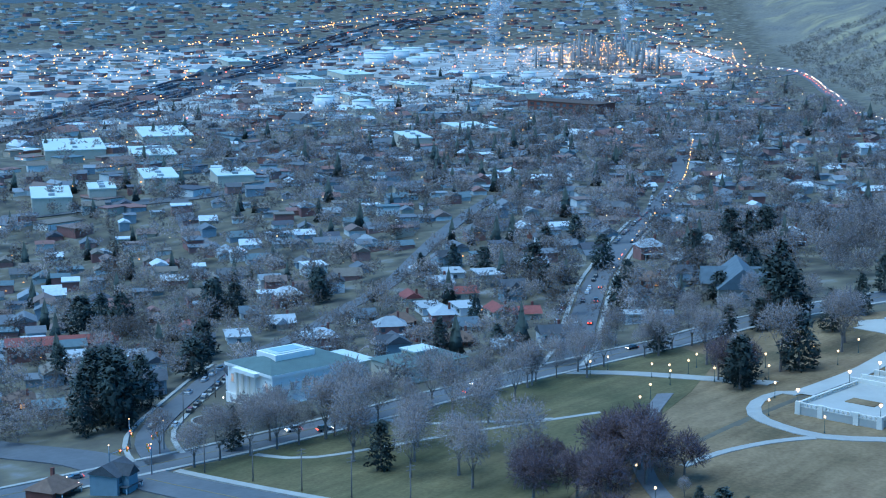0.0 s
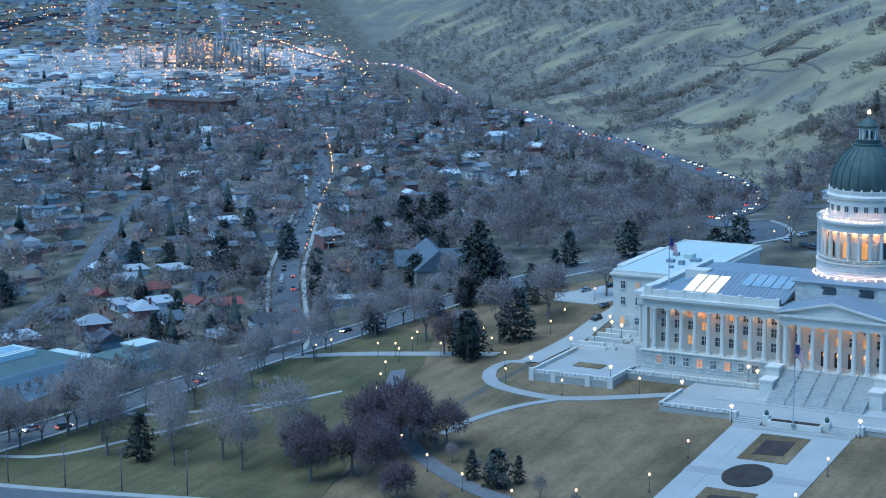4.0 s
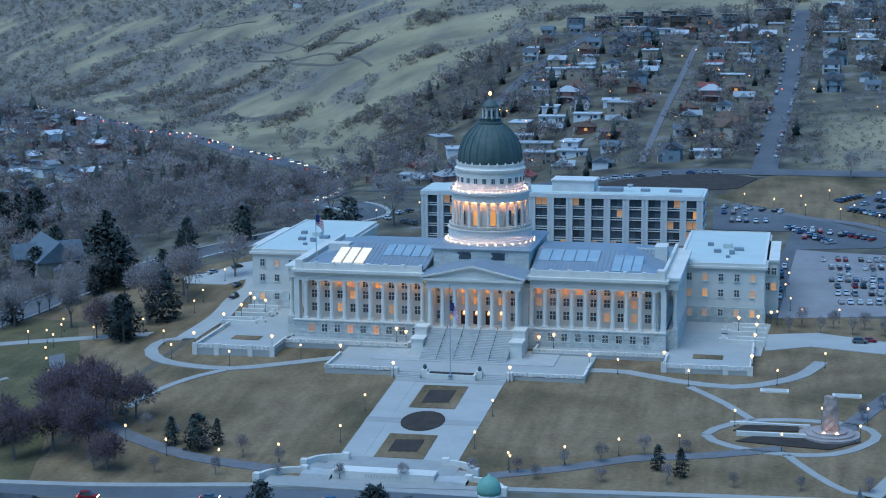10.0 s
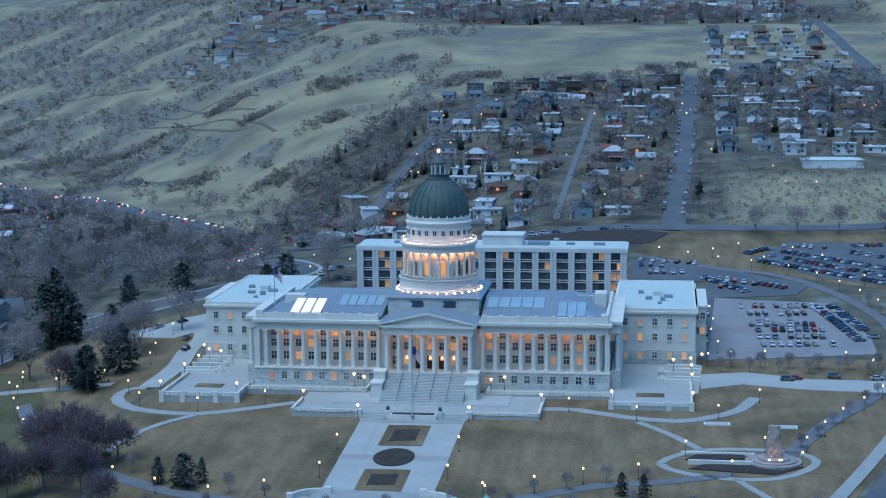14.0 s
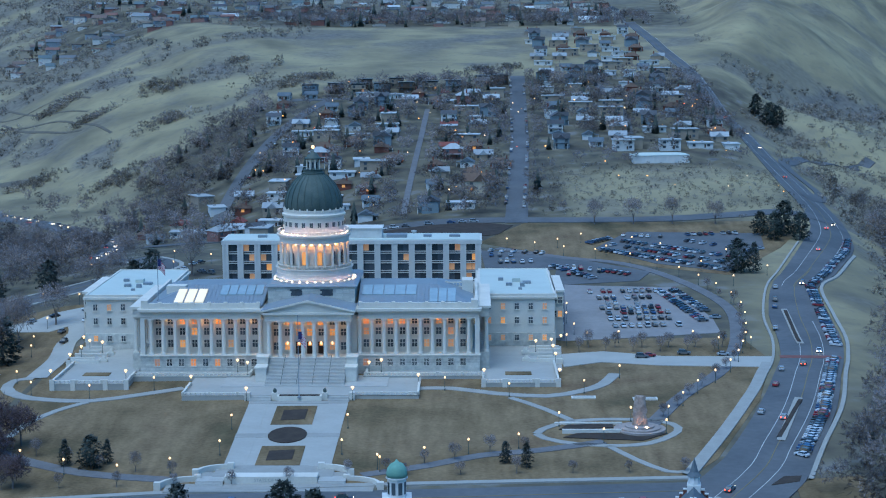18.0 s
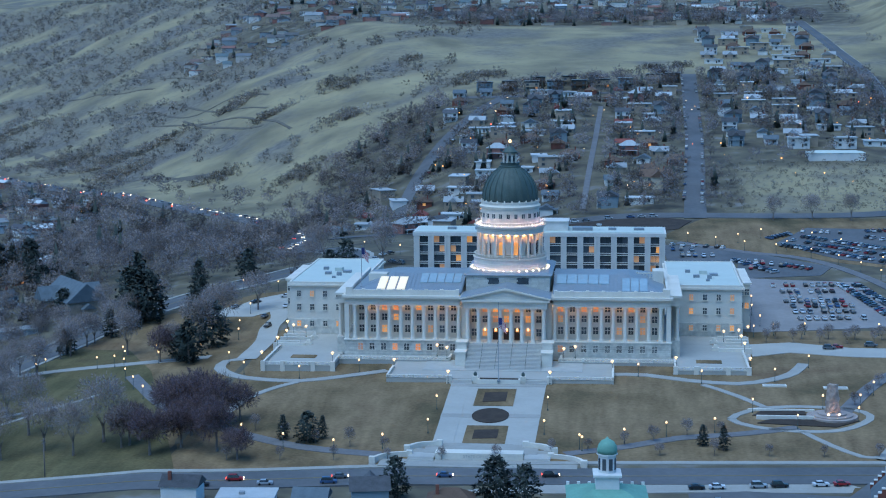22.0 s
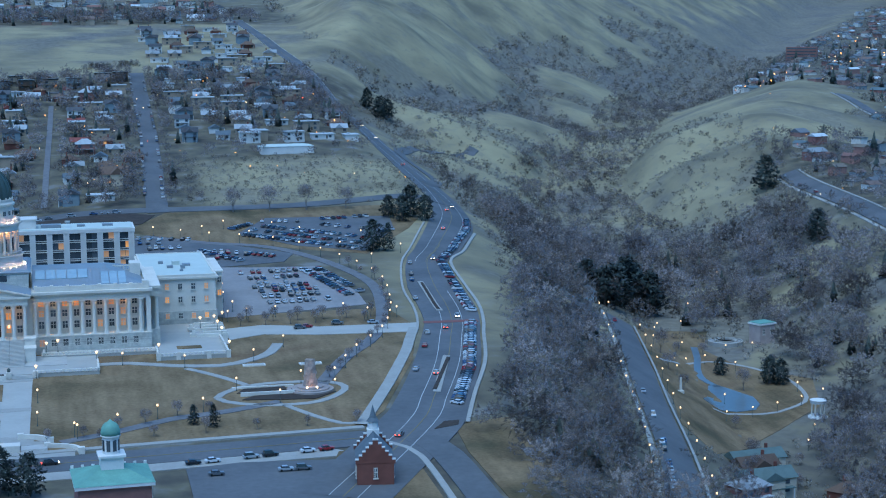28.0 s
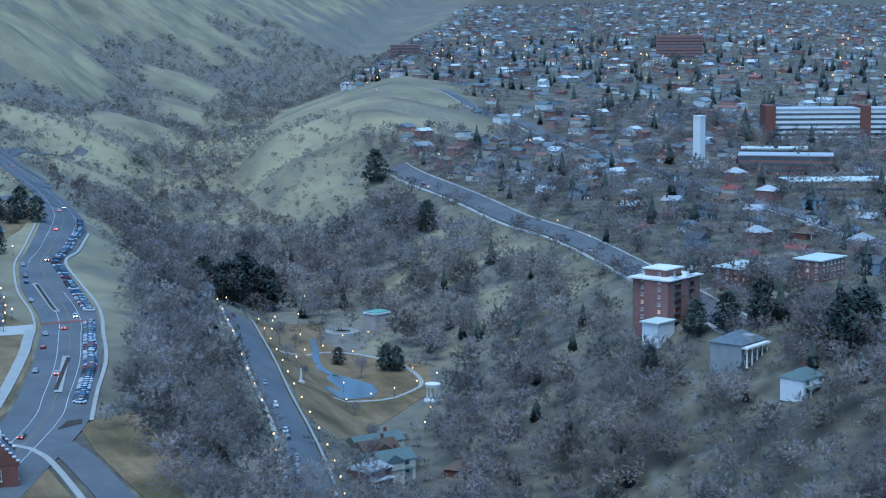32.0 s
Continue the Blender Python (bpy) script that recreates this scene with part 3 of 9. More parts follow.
def build_capitol():
    cap = thing("capitol", "grey granite capitol with lit colonnades and a dark copper dome", "building")
    rng = random.Random(11)
    col = column_mesh(0.7, 12.6)
    kits = {h: window_meshes(2.1, h) for h in (2.0, 2.7, 2.9)}
    # rusticated base and its courses
    for sx in (-1, 1):
        x0, x1 = (-59.2, -16.6) if sx < 0 else (16.6, 59.2)
        base = box_part("base_wall", (x0, x1, -0.6, 58, -2.5, 5.9), GRANITE_ROUGH, cap, "rusticated granite base")
        for z in np.arange(0.3, 5.5, 0.75):
            box_part("stone_course", (x0 - 0.06, x1 + 0.06, -0.72, 58.06, z, z + 0.6), GRANITE_ROUGH, base)
        box_part("base_ledge", (x0 - 0.3, x1 + 0.3, -1.1, 58.3, 5.9, 6.3), GRANITE, cap)
        box_part("wall", (-56.6 if sx < 0 else 16, -16 if sx < 0 else 56.6, 3.4, 56, 6.3, 20), GRANITE, cap)
        box_part("entablature", (x0 + 0.4, x1 - 0.4, -0.1, 57.6, 18.9, 21.6), GRANITE, cap)
        box_part("frieze_band", (x0 + 0.25, x1 - 0.25, -0.3, 57.7, 19.6, 20.0), GRANITE, cap)
        box_part("cornice", (x0 - 0.7, x1 + 0.7, -1.4, 58.8, 21.6, 22.5), GRANITE, cap)
        bm = bmesh.new()
        add_box(bm, 0, 0.45, -1.1, 0.2, 21.15, 21.6)
        dentil = mesh_of("dentil", bm, GRANITE)
        for x in np.arange(x0, x1, 0.9):
            piece("dentil", dentil, cap, (x, 0, 0))
        parapet = box_part("parapet", (x0 + 0.6, x1 - 0.6, 0.1, 1.1, 22.5, 24.4), GRANITE, cap)
        for x in np.linspace(x0 + 1.2, x1 - 1.2, 8):
            box_part("pier", (x - 0.6, x + 0.6, -0.1, 1.3, 22.5, 24.75), GRANITE, parapet)
        ox = x0 + 0.6 if sx < 0 else x1 - 1.6
        box_part("parapet", (ox, ox + 1.0, 1.1, 57, 22.5, 24.4), GRANITE, cap)
        # front columns, nine bays a side
        xs = [sx * (17.4 + 4.235 * k) for k in range(10)]
        for x in xs:
            piece("column", col, cap, (x, 0.7, 6.3))
        box_part("corner_pier", (sx * 58.4 - 0.8, sx * 58.4 + 0.8, -0.1, 2.4, 6.3, 18.9), GRANITE, cap)
        for a, b in zip(xs, xs[1:]):
            m = (a + b) / 2
            for z, h, lit in ((16.4, 2.0, 0.1), (12.6, 2.7, 0.05), (8.2, 2.9, 0.05)):
                put_window(kits[h], cap, (m, 3.4, z), 0, lit, rng)
            put_window(kits[2.7], cap, (m, -0.6, 2.3), 0, 0.13, rng)
        # side porticoes
        for k in range(11):
            piece("column", col, cap, (sx * 61.6, 5 + 4.6 * k, 6.3))
        box_part("side_base", (min(sx * 59, sx * 62.6), max(sx * 59, sx * 62.6), 3.2, 53, -2.5, 6.3), GRANITE_ROUGH, cap)
        box_part("side_entablature", (min(sx * 58.6, sx * 62.4), max(sx * 58.6, sx * 62.4), 3.6, 52.6, 18.9, 21.9), GRANITE, cap)
        box_part("side_cornice", (min(sx * 58.6, sx * 63.2), max(sx * 58.6, sx * 63.2), 2.8, 53.4, 21.9, 22.8), GRANITE, cap)
        for k in range(10):
            y = 7.3 + 4.6 * k
            for z, h in ((16.4, 2.0), (12.6, 2.7), (8.2, 2.9)):
                put_window(kits[h], cap, (sx * 56.6, y, z), 90 * sx, 0.15, rng)
        # metal roof with its hip, and the skylights on the slope
        bm = bmesh.new()
        a, b = (x0 + 2, x1 - 0.2) if sx < 0 else (x0 + 0.2, x1 - 2)
        ridge = (-44, -16.4) if sx < 0 else (16.4, 44)
        low = [bm.verts.new(p) for p in ((a, 1.4, 23.2), (b, 1.4, 23.2), (b, 57, 23.2), (a, 57, 23.2))]
        top = [bm.verts.new(p) for p in ((ridge[0], 22, 27.6), (ridge[1], 22, 27.6), (ridge[1], 36, 27.6), (ridge[0], 36, 27.6))]
        for k in range(4):
            bm.faces.new((low[k], low[(k + 1) % 4], top[(k + 1) % 4], top[k]))
        bm.faces.new(top)
        roof = part("roof", bm, METAL_ROOF, cap, "blue grey standing seam metal roof")
        bm = bmesh.new()
        for x in np.arange(ridge[0] + 1, ridge[1], 1.4):
            v = [bm.verts.new((x + dx, y, z + dz)) for dz in (0, 0.12) for dx, y, z in ((-0.06, 1.6, 23.25), (0.06, 1.6, 23.25), (0.06, 22, 27.6), (-0.06, 22, 27.6))]
            for f in BOX_FACES:
                bm.faces.new([v[i] for i in f])
        part("seams", bm, METAL_ROOF, roof)

        def slope(y):
            return 23.2 + (y - 1.4) * 4.4 / 20.6

        def skylight(xa, xb, y0, y1, n, mat):
            for k in range(n):
                p, q = xa + (xb - xa) * k / n + (0.5 if mat is GLOW_SKY else 0.18), xa + (xb - xa) * (k + 1) / n - 0.18
                bm = bmesh.new()
                v = [bm.verts.new((x, y, slope(y) + dz)) for dz in (-0.1, 0.35) for x, y in ((p, y0), (q, y0), (q, y1), (p, y1))]
                for f in BOX_FACES:
                    bm.faces.new([v[i] for i in f])
                part("skylight", bm, mat, roof, "lit glass roof light" if mat is GLOW_SKY else "glass roof light")

        if sx < 0:
            skylight(-48.5, -37.5, 4.5, 17, 3, GLOW_SKY)
            skylight(-33, -17.5, 11.5, 20.5, 5, SKYLIGHT)
            box_part("roof_box", (-53, -46, 19, 24, 23, 27.6), GRANITE, cap)
        else:
            skylight(17.5, 37, 11.5, 20.5, 5, SKYLIGHT)
            skylight(41.5, 51, 4.5, 17, 3, SKYLIGHT)
            bm = bmesh.new()
            balustrade(bm, (40, 33), (57, 33), 24.5, 2.2)
            part("roof_balustrade", bm, GRANITE, cap)
            box_part("roof_box", (53, 57, 28, 36, 23, 28), GRANITE, cap)
        bm = bmesh.new()
        add_box(bm, sx * 57.5 - 1.2, sx * 57.5 + 1.2, -0.2, 3.5, 22.5, 25.4)
        part("corner_pedestal", bm, GRANITE, cap)
    # central portico
    box_part("portico_base", (-16.6, 16.6, -5.8, 56, -2.5, 6.3), GRANITE_ROUGH, cap)
    box_part("portico_wall", (-16.4, 16.4, 1.2, 40, 6.3, 20), GRANITE, cap)
    for k in range(8):
        piece("column", col, cap, (-13.7 + 3.914 * k, -4.5, 6.3))
    for sx in (-1, 1):
        for y in (-1.5, 0.6):
            piece("column", col, cap, (sx * 13.7, y, 6.3))
    for k in range(7):
        x = -11.74 + 3.914 * k
        put_window(kits[2.0], cap, (x, 1.2, 16.4), 0, 0.25, rng)
        put_window(kits[2.7], cap, (x, 1.2, 12.6), 0, 0.15, rng)
        if 1 < k < 5:
            door = box_part("door", (x - 1.1, x + 1.1, 0.95, 1.3, 6.35, 10.6), material("bronze door", (0.05, 0.025, 0.015), 0.5), cap, "tall dark bronze door")
            box_part("door_light", (x - 0.6, x + 0.6, 0.9, 1.0, 9.2, 10.3), GLOW_WARM, door)
        else:
            put_window(kits[2.9], cap, (x, 1.2, 7.6), 0, 0.25, rng)
    for x in (-7.83, -3.91, 0, 3.91, 7.83):
        lathe_part("wall_lantern", [(0.1, 9.6), (0.35, 9.7), (0.35, 10.5), (0.1, 10.7)], 8, LAMP, cap, "lit wall lantern", cx=x, cy=0.8)
    box_part("portico_entablature", (-15, 15, -5.6, 2, 18.9, 21.4), GRANITE, cap)
    box_part("portico_cornice", (-16, 16, -6.8, 2, 21.4, 22.2), GRANITE, cap)
    bm = bmesh.new()
    v = [bm.verts.new((x, y, z)) for y in (-6.0, 9) for x, z in ((-15.2, 22.2), (15.2, 22.2), (0, 25.7))]
    for f in ((0, 1, 2), (5, 4, 3), (0, 3, 4, 1), (1, 4, 5, 2), (2, 5, 3, 0)):
        bm.faces.new([v[i] for i in f])
    part("pediment", bm, GRANITE, cap, "triangular granite pediment")
    for sx in (-1, 1):
        bm = bmesh.new()
        v = [bm.verts.new((sx * x, y, z)) for y in (-7.1, 9.2) for x, z in ((16.3, 22.2), (16.3, 22.7), (0, 26.5), (0, 25.8))]
        for f in ((0, 1, 2, 3), (7, 6, 5, 4), (0, 4, 5, 1), (1, 5, 6, 2), (2, 6, 7, 3), (3, 7, 4, 0)):
            bm.faces.new([v[i] for i in f])
        part("raking_cornice", bm, GRANITE, cap)
        bm = bmesh.new()
        v = [bm.verts.new((sx * x, y, z)) for y in (-6.6, 9.2) for x, z in ((16.2, 22.72), (16.2, 22.8), (0, 26.62), (0, 26.52))]
        for f in ((0, 1, 2, 3), (7, 6, 5, 4), (0, 4, 5, 1), (1, 5, 6, 2), (2, 6, 7, 3), (3, 7, 4, 0)):
            bm.faces.new([v[i] for i in f])
        part("portico_roof", bm, METAL_ROOF, cap, "blue grey metal roof slope")
    # grand stairs with cheek blocks
    stairs = box_part("stairs", (-13.4, 13.4, -22.5, -5.8, -2.6, 0.315), STAIN, cap, "wide grey granite stairs")
    for k in range(1, 20):
        box_part("step", (-13.4, 13.4, -22.5 + 0.83 * k, -5.8, 0.315 * k, 0.315 * (k + 1)), STAIN, stairs)
    for x in (-8, -2.7, 2.7, 8):
        bm = bmesh.new()
        v = [bm.verts.new((x + dx, y, z)) for y, zz in ((-22.4, 0.9), (-6, 7.2)) for dx, z in ((-0.05, zz - 0.12), (0.05, zz - 0.12), (0.05, zz), (-0.05, zz))]
        for f in ((0, 1, 2, 3), (7, 6, 5, 4), (0, 4, 5, 1), (1, 5, 6, 2), (2, 6, 7, 3), (3, 7, 4, 0)):
            bm.faces.new([v[i] for i in f])
        for k in range(9):
            t = k / 8
            add_box(bm, x - 0.05, x + 0.05, -22.4 + 16.4 * t - 0.05, -22.4 + 16.4 * t + 0.05, 6.3 * t, 0.9 + 6.3 * t)
        part("handrail", bm, COPPER_DARK, stairs, "dark metal handrail")
    for sx in (-1, 1):
        for y0, y1, z in ((-11, -5.8, 7.2), (-16.5, -11, 4.6)):
            block = box_part("cheek_block", (min(sx * 13.5, sx * 17.2), max(sx * 13.5, sx * 17.2), y0, y1, -1, z), GRANITE, cap)
            box_part("cap_stone", (min(sx * 13.2, sx * 17.5), max(sx * 13.2, sx * 17.5), y0 - 0.3, y1, z, z + 0.5), GRANITE, block)
    # attic block under the dome
    cx, cy = -0.3, 26.5
    box_part("attic", (-15.4, 15.4, 8.6, 45, 20, 28.7), GRANITE_ROUGH, cap, "rough granite attic block")
    stone = {}
    row = 0
    for z in np.arange(22.9, 28.2, 0.88):
        x = -15.3 + (0.5 if row % 2 else 0)
        row += 1
        while x < 14.8:
            w = rng.choice((1.3, 1.9, 2.5))
            w = min(w, 15.4 - x)
            if not (25.3 < z < 28.2 and 2.6 < abs(x + w / 2) < 8.2):
                if w not in stone:
                    bm = bmesh.new()
                    add_box(bm, 0.03, w - 0.03, -0.16, 0.05, 0.03, 0.85)
                    stone[w] = mesh_of("stone", bm, GRANITE_ROUGH)
                piece("stone", stone[w], cap, (x, 8.6 - rng.uniform(0, 0.1), z))
            x += w
    for sx in (-1, 1):
        box_part("attic_window", (sx * 5.4 - 2.2, sx * 5.4 + 2.2, 8.45, 8.7, 25.6, 27.9), GLASS_DARK, cap, "wide dark attic window")
    bm = bmesh.new()
    add_box(bm, -16.2, 16.2, 7.8, 46, 28.7, 29.0)
    add_box(bm, -16.2, 16.2, 7.8, 46, 29.0, 29.7, 0.92)
    part("attic_roof", bm, METAL_ROOF, cap)
    # drum, from the lit ring base to the lantern
    lathe_part("ring_base", [(13.87, 29.9), (13.87, 30.53), (13.6, 30.64), (13.6, 32.01), (13.74, 32.06), (13.6, 32.16), (13.6, 33.48), (13.96, 33.69), (13.96, 34)], 64, GRANITE, cap, "floodlit granite ring base", False, cx, cy)
    lathe_part("drum_wall", [(10.2, 33.9), (10.4, 43.98)], 48, GRANITE, cap, "", True, cx, cy)
    bm = bmesh.new()
    add_lathe(bm, [(12.44, 34), (12.51, 34.3), (12.37, 34.3), (12.34, 34.2)], 48, cx, cy)
    for k in range(72):
        a = 2 * math.pi * k / 72
        add_lathe(bm, [(0.13, 34), (0.2, 35.3), (0.1, 34.81), (0.16, 35.01)], 5, cx + 13.1 * math.cos(a), cy + 13.1 * math.sin(a))
    add_lathe(bm, [(13.5, 35.01), (13.49, 35.26), (13.04, 35.26), (13.04, 35.01)], 64, cx, cy, 0, False)
    part("drum_balustrade", bm, GRANITE, cap)
    dcol = column_mesh(0.5, 8.6, 12)
    arch_glow = None
    for k in range(24):
        a = 2 * math.pi * (k + 0.5) / 24
        piece("column", dcol, cap, (cx + 12.05 * math.cos(a), cy + 12.05 * math.sin(a), 34.3), math.degrees(a))
        b = 2 * math.pi * k / 24
        bm = bmesh.new()
        h = 5.0
        add_box(bm, -0.85, 0.85, -0.16, 0.1, 35.3, 35.3 + h - 1.0)
        arc = [(0.85 * math.cos(math.pi * j / 8), 35.3 + h - 1.0 + 0.85 * math.sin(math.pi * j / 8)) for j in range(9)]
        front = [bm.verts.new((x, -0.16, z)) for x, z in arc]
        bm.faces.new(front[::-1])
        w = part("window", bm, GLOW_WARM if k in (17, 19) else GLASS_DARK if k % 2 else GRANITE, cap, "arched drum window")
        w.matrix_basis = pose(cx + 10.45 * math.cos(b), cy + 10.45 * math.sin(b), 0, 0, 0, math.degrees(b) + 90)
    lathe_part("drum_entablature", [(12.5, 42.98), (12.5, 44.29), (12.68, 44.39), (12.68, 44.99), (13.4, 45.29), (13.49, 45.9), (12.85, 46.11)], 64, GRANITE, cap, "", False, cx, cy)
    bm = bmesh.new()
    for k in range(64):
        a = 2 * math.pi * k / 64
        add_lathe(bm, [(0.13, 46), (0.18, 46.46), (0.1, 46.8), (0.15, 47.02)], 5, cx + 13.0 * math.cos(a), cy + 13.0 * math.sin(a))
    add_lathe(bm, [(13.21, 47.02), (13.21, 47.31), (12.8, 47.31), (12.8, 47.02)], 64, cx, cy, 0, False)
    part("balcony_balustrade", bm, GRANITE, cap)
    lathe_part("upper_drum", [(10.94, 46), (10.88, 52.04), (11.3, 52.26), (11.46, 53.06), (10.96, 53.4), (10.63, 54.2)], 56, GRANITE, cap, "", False, cx, cy)
    bm = bmesh.new()
    add_box(bm, -0.55, 0.55, -0.12, 0.1, 0, 1.7)
    small = mesh_of("upper_window", bm, GLASS_DARK)
    bm = bmesh.new()
    add_box(bm, -0.75, 0.75, -0.25, 0.1, -0.15, 0.0)
    add_box(bm, -0.75, 0.75, -0.25, 0.1, 1.7, 1.9)
    add_box(bm, -0.05, 0.05, -0.18, 0.1, 0, 1.7)
    trim = mesh_of("surround", bm, GRANITE)
    for k in range(24):
        a = 2 * math.pi * k / 24
        o = piece("upper_window", small, cap, (cx + 10.95 * math.cos(a), cy + 10.95 * math.sin(a), 48.8), math.degrees(a) + 90)
        piece("surround", trim, o, (0, 0, 0))
    bm = bmesh.new()
    for k in range(24):
        a = 2 * math.pi * (k + 0.5) / 24
        add_lathe(bm, [(0.3, 53.97), (0.42, 54.46), (0.35, 54.91), (0.15, 55.43)], 6, cx + 10.65 * math.cos(a), cy + 10.65 * math.sin(a))
    add_lathe(bm, [(10.8, 53.97), (10.85, 54.82), (10.41, 54.82), (10.35, 53.97)], 56, cx, cy, 0, False)
    part("dome_parapet", bm, GRANITE, cap)
    shell = [(10.1, 54.2), (10.27, 55.43), (10.25, 57.11), (9.96, 58.96), (9.26, 61.08), (8.16, 63.11), (6.64, 64.96), (4.98, 66.37), (3.76, 67.21)]
    dome = lathe_part("dome", shell, 72, COPPER_DARK, cap, "dark green grey ribbed copper dome", True, cx, cy)
    for k in range(24):
        a = 2 * math.pi * k / 24
        bm = bmesh.new()
        prev = None
        for r, z in shell:
            ring = []
            for du, dr in ((-0.14, -0.1), (-0.14, 0.22), (0.14, 0.22), (0.14, -0.1)):
                rr = r + dr
                ring.append(bm.verts.new((cx + rr * math.cos(a) - du * math.sin(a), cy + rr * math.sin(a) + du * math.cos(a), z)))
            if prev:
                for j in range(3):
                    bm.faces.new((prev[j], prev[j + 1], ring[j + 1], ring[j]))
            prev = ring
        part("rib", bm, COPPER_DARK, dome)
    lathe_part("lantern_base", [(4.03, 66.9), (4.07, 67.61), (3.49, 67.82), (3.53, 68.63), (3.73, 68.84)], 24, COPPER_DARK, cap, "", False, cx, cy)
    lantern = lathe_part("lantern", [(1.7, 68.73), (1.7, 72.61)], 16, GRANITE, cap, "small floodlit lantern room", True, cx, cy)
    lcol = column_mesh(0.24, 3.6, 8)
    for k in range(8):
        a = 2 * math.pi * (k + 0.5) / 8
        piece("lantern_column", lcol, lantern, (cx + 2.4 * math.cos(a), cy + 2.4 * math.sin(a), 68.5))
        b = 2 * math.pi * k / 8
        o = box_part("lantern_window", (-0.35, 0.35, -0.1, 0.1, 69.3, 71.4), GLASS_DARK, lantern)
        o.matrix_basis = pose(cx + 1.75 * math.cos(b), cy + 1.75 * math.sin(b), 0, 0, 0, math.degrees(b) + 90)
    lathe_part("lantern_cap", [(2.9, 72.51), (2.9, 72.91), (2.3, 73.22), (1.9, 74.03), (1, 74.75), (0.3, 75.16), (0.2, 76.07)], 20, COPPER_DARK, cap, "", True, cx, cy)
    lathe_part("finial_light", [(0.15, 76.07), (0.55, 76.38), (0.6, 76.79), (0.45, 77.3), (0.1, 77.5)], 12, LAMP, cap, "glowing finial light", True, cx, cy)
    # floodlights on the ledges
    bm = bmesh.new()
    add_box(bm, -0.11, 0.11, -0.1, 0.1, 0, 0.1)
    flood = mesh_of("floodlight", bm, FLOOD)
    for n, r, z in ((32, 14.6, 29.75), (30, 12.0, 46.2), (12, 3.3, 68.75)):
        for k in range(n):
            a = 2 * math.pi * (k + 0.5) / n
            o = piece("floodlight", flood, cap, (cx + r * math.cos(a), cy + r * math.sin(a), z), math.degrees(a), "small lit floodlight")
            if n == 12:
                o.scale = (0.5, 0.5, 0.5)
    bm = bmesh.new()
    add_box(bm, -0.35, 0.35, -0.25, 0.25, 0, 0.3)
    soffit = mesh_of("floodlight", bm, FLOOD_AMBER)
    for k in range(24):
        a = 2 * math.pi * k / 24
        piece("floodlight", soffit, cap, (cx + 11.35 * math.cos(a), cy + 11.35 * math.sin(a), 42.5), math.degrees(a), "small amber floodlight")
    for sx in (-1, 1):
        for k in range(9):
            piece("floodlight", soffit, cap, (sx * (17.4 + 4.235 * k), 2.0, 18.55), 0, "small amber floodlight")
    for k in range(7):
        piece("floodlight", soffit, cap, (-11.72 + 3.91 * k, -1.0, 18.55), 0, "small amber floodlight")
    return cap


FLOOD = glowing("floodlight", (1.0, 0.58, 0.4), 15.0)
FLOOD_AMBER = glowing("amber floodlight", (1.0, 0.47, 0.17), 3.2)
build_capitol()


def wing_building(sx):
    """One of the two office wings behind the capitol."""
    b = thing("legislative_wing", "grey granite office wing with a pale flat roof", "building", (sx * 74, 47, 0), 0, "legislative wings")
    rng = random.Random(3 + sx)
    box_part("base_wall", (-15, 14, -0.4, 66, -3, 5.2), GRANITE_ROUGH, b)
    box_part("wall", (-14.6, 13.6, 0, 65.6, 5.2, 18.2), GRANITE, b)
    out = (13, 17.5) if sx > 0 else (-18.5, -14)
    bay = box_part("side_bay", (out[0], out[1], 14, 52, -3, 18.2), GRANITE, b)
    box_part("bay_cornice", (out[0] - 0.5, out[1] + 0.5, 13.5, 52.5, 18.2, 19.0), GRANITE, bay)
    box_part("cornice", (-15.5, 14.5, -0.9, 66.5, 18.2, 19.0), GRANITE, b)
    for dims in ((-14.8, 13.8, -0.3, 0.4, 19, 20), (-14.8, 13.8, 65.4, 66, 19, 20), (-14.8, -14.1, 0.4, 65.4, 19, 20), (13.1, 13.8, 0.4, 65.4, 19, 20)):
        box_part("parapet", dims, GRANITE, b)
    roof = box_part("roof", (-14.1, 13.1, 0.4, 65.4, 19.0, 19.7), WHITE_ROOF, b, "pale flat membrane roof")
    box_part("roof_hatch", (-1.5, 1.5, 30, 34, 19.7, 21.2), WHITE_ROOF, roof)
    for x, y, w, h in ((-3, 22, 1.2, 1.0), (2, 19, 0.9, 1.4), (4, 27, 1.6, 0.9), (-6, 35, 1.0, 1.1), (1, 12, 0.7, 0.8)):
        box_part("roof_vent", (x - w, x + w, y - w, y + w, 19.7, 19.7 + h), METAL_ROOF, roof)
    kit, low = window_meshes(1.8, 2.6), window_meshes(1.8, 2.4)
    for x in (-11, -5.8, -0.6, 4.6, 9.8):
        for z in (13.9, 8.6):
            put_window(kit, b, (x, 0, z), 0, 0.08, rng)
        put_window(low, b, (x, -0.4, 2.2), 0, 0.25, rng)
    edge, face = (13.6, 90) if sx > 0 else (-14.6, -90)
    for k in range(12):
        y = 4 + 5.2 * k
        if not 13 < y < 53:
            for z in (13.9, 8.6):
                put_window(kit, b, (edge, y, z), face, 0.07, rng)
    for k in range(7):
        for z in (13.9, 8.6, 2.2):
            put_window(kit, b, (out[1] if sx > 0 else out[0], 17 + 5.3 * k, z), face, 0.07, rng)
    for x in (out[0] + 1.2, out[1] - 1.2):
        for z in (13.9, 8.6):
            put_window(kit, b, (x, 14, z), 0, 0.07, rng)
    return b


wing_building(-1)
wing_building(1)


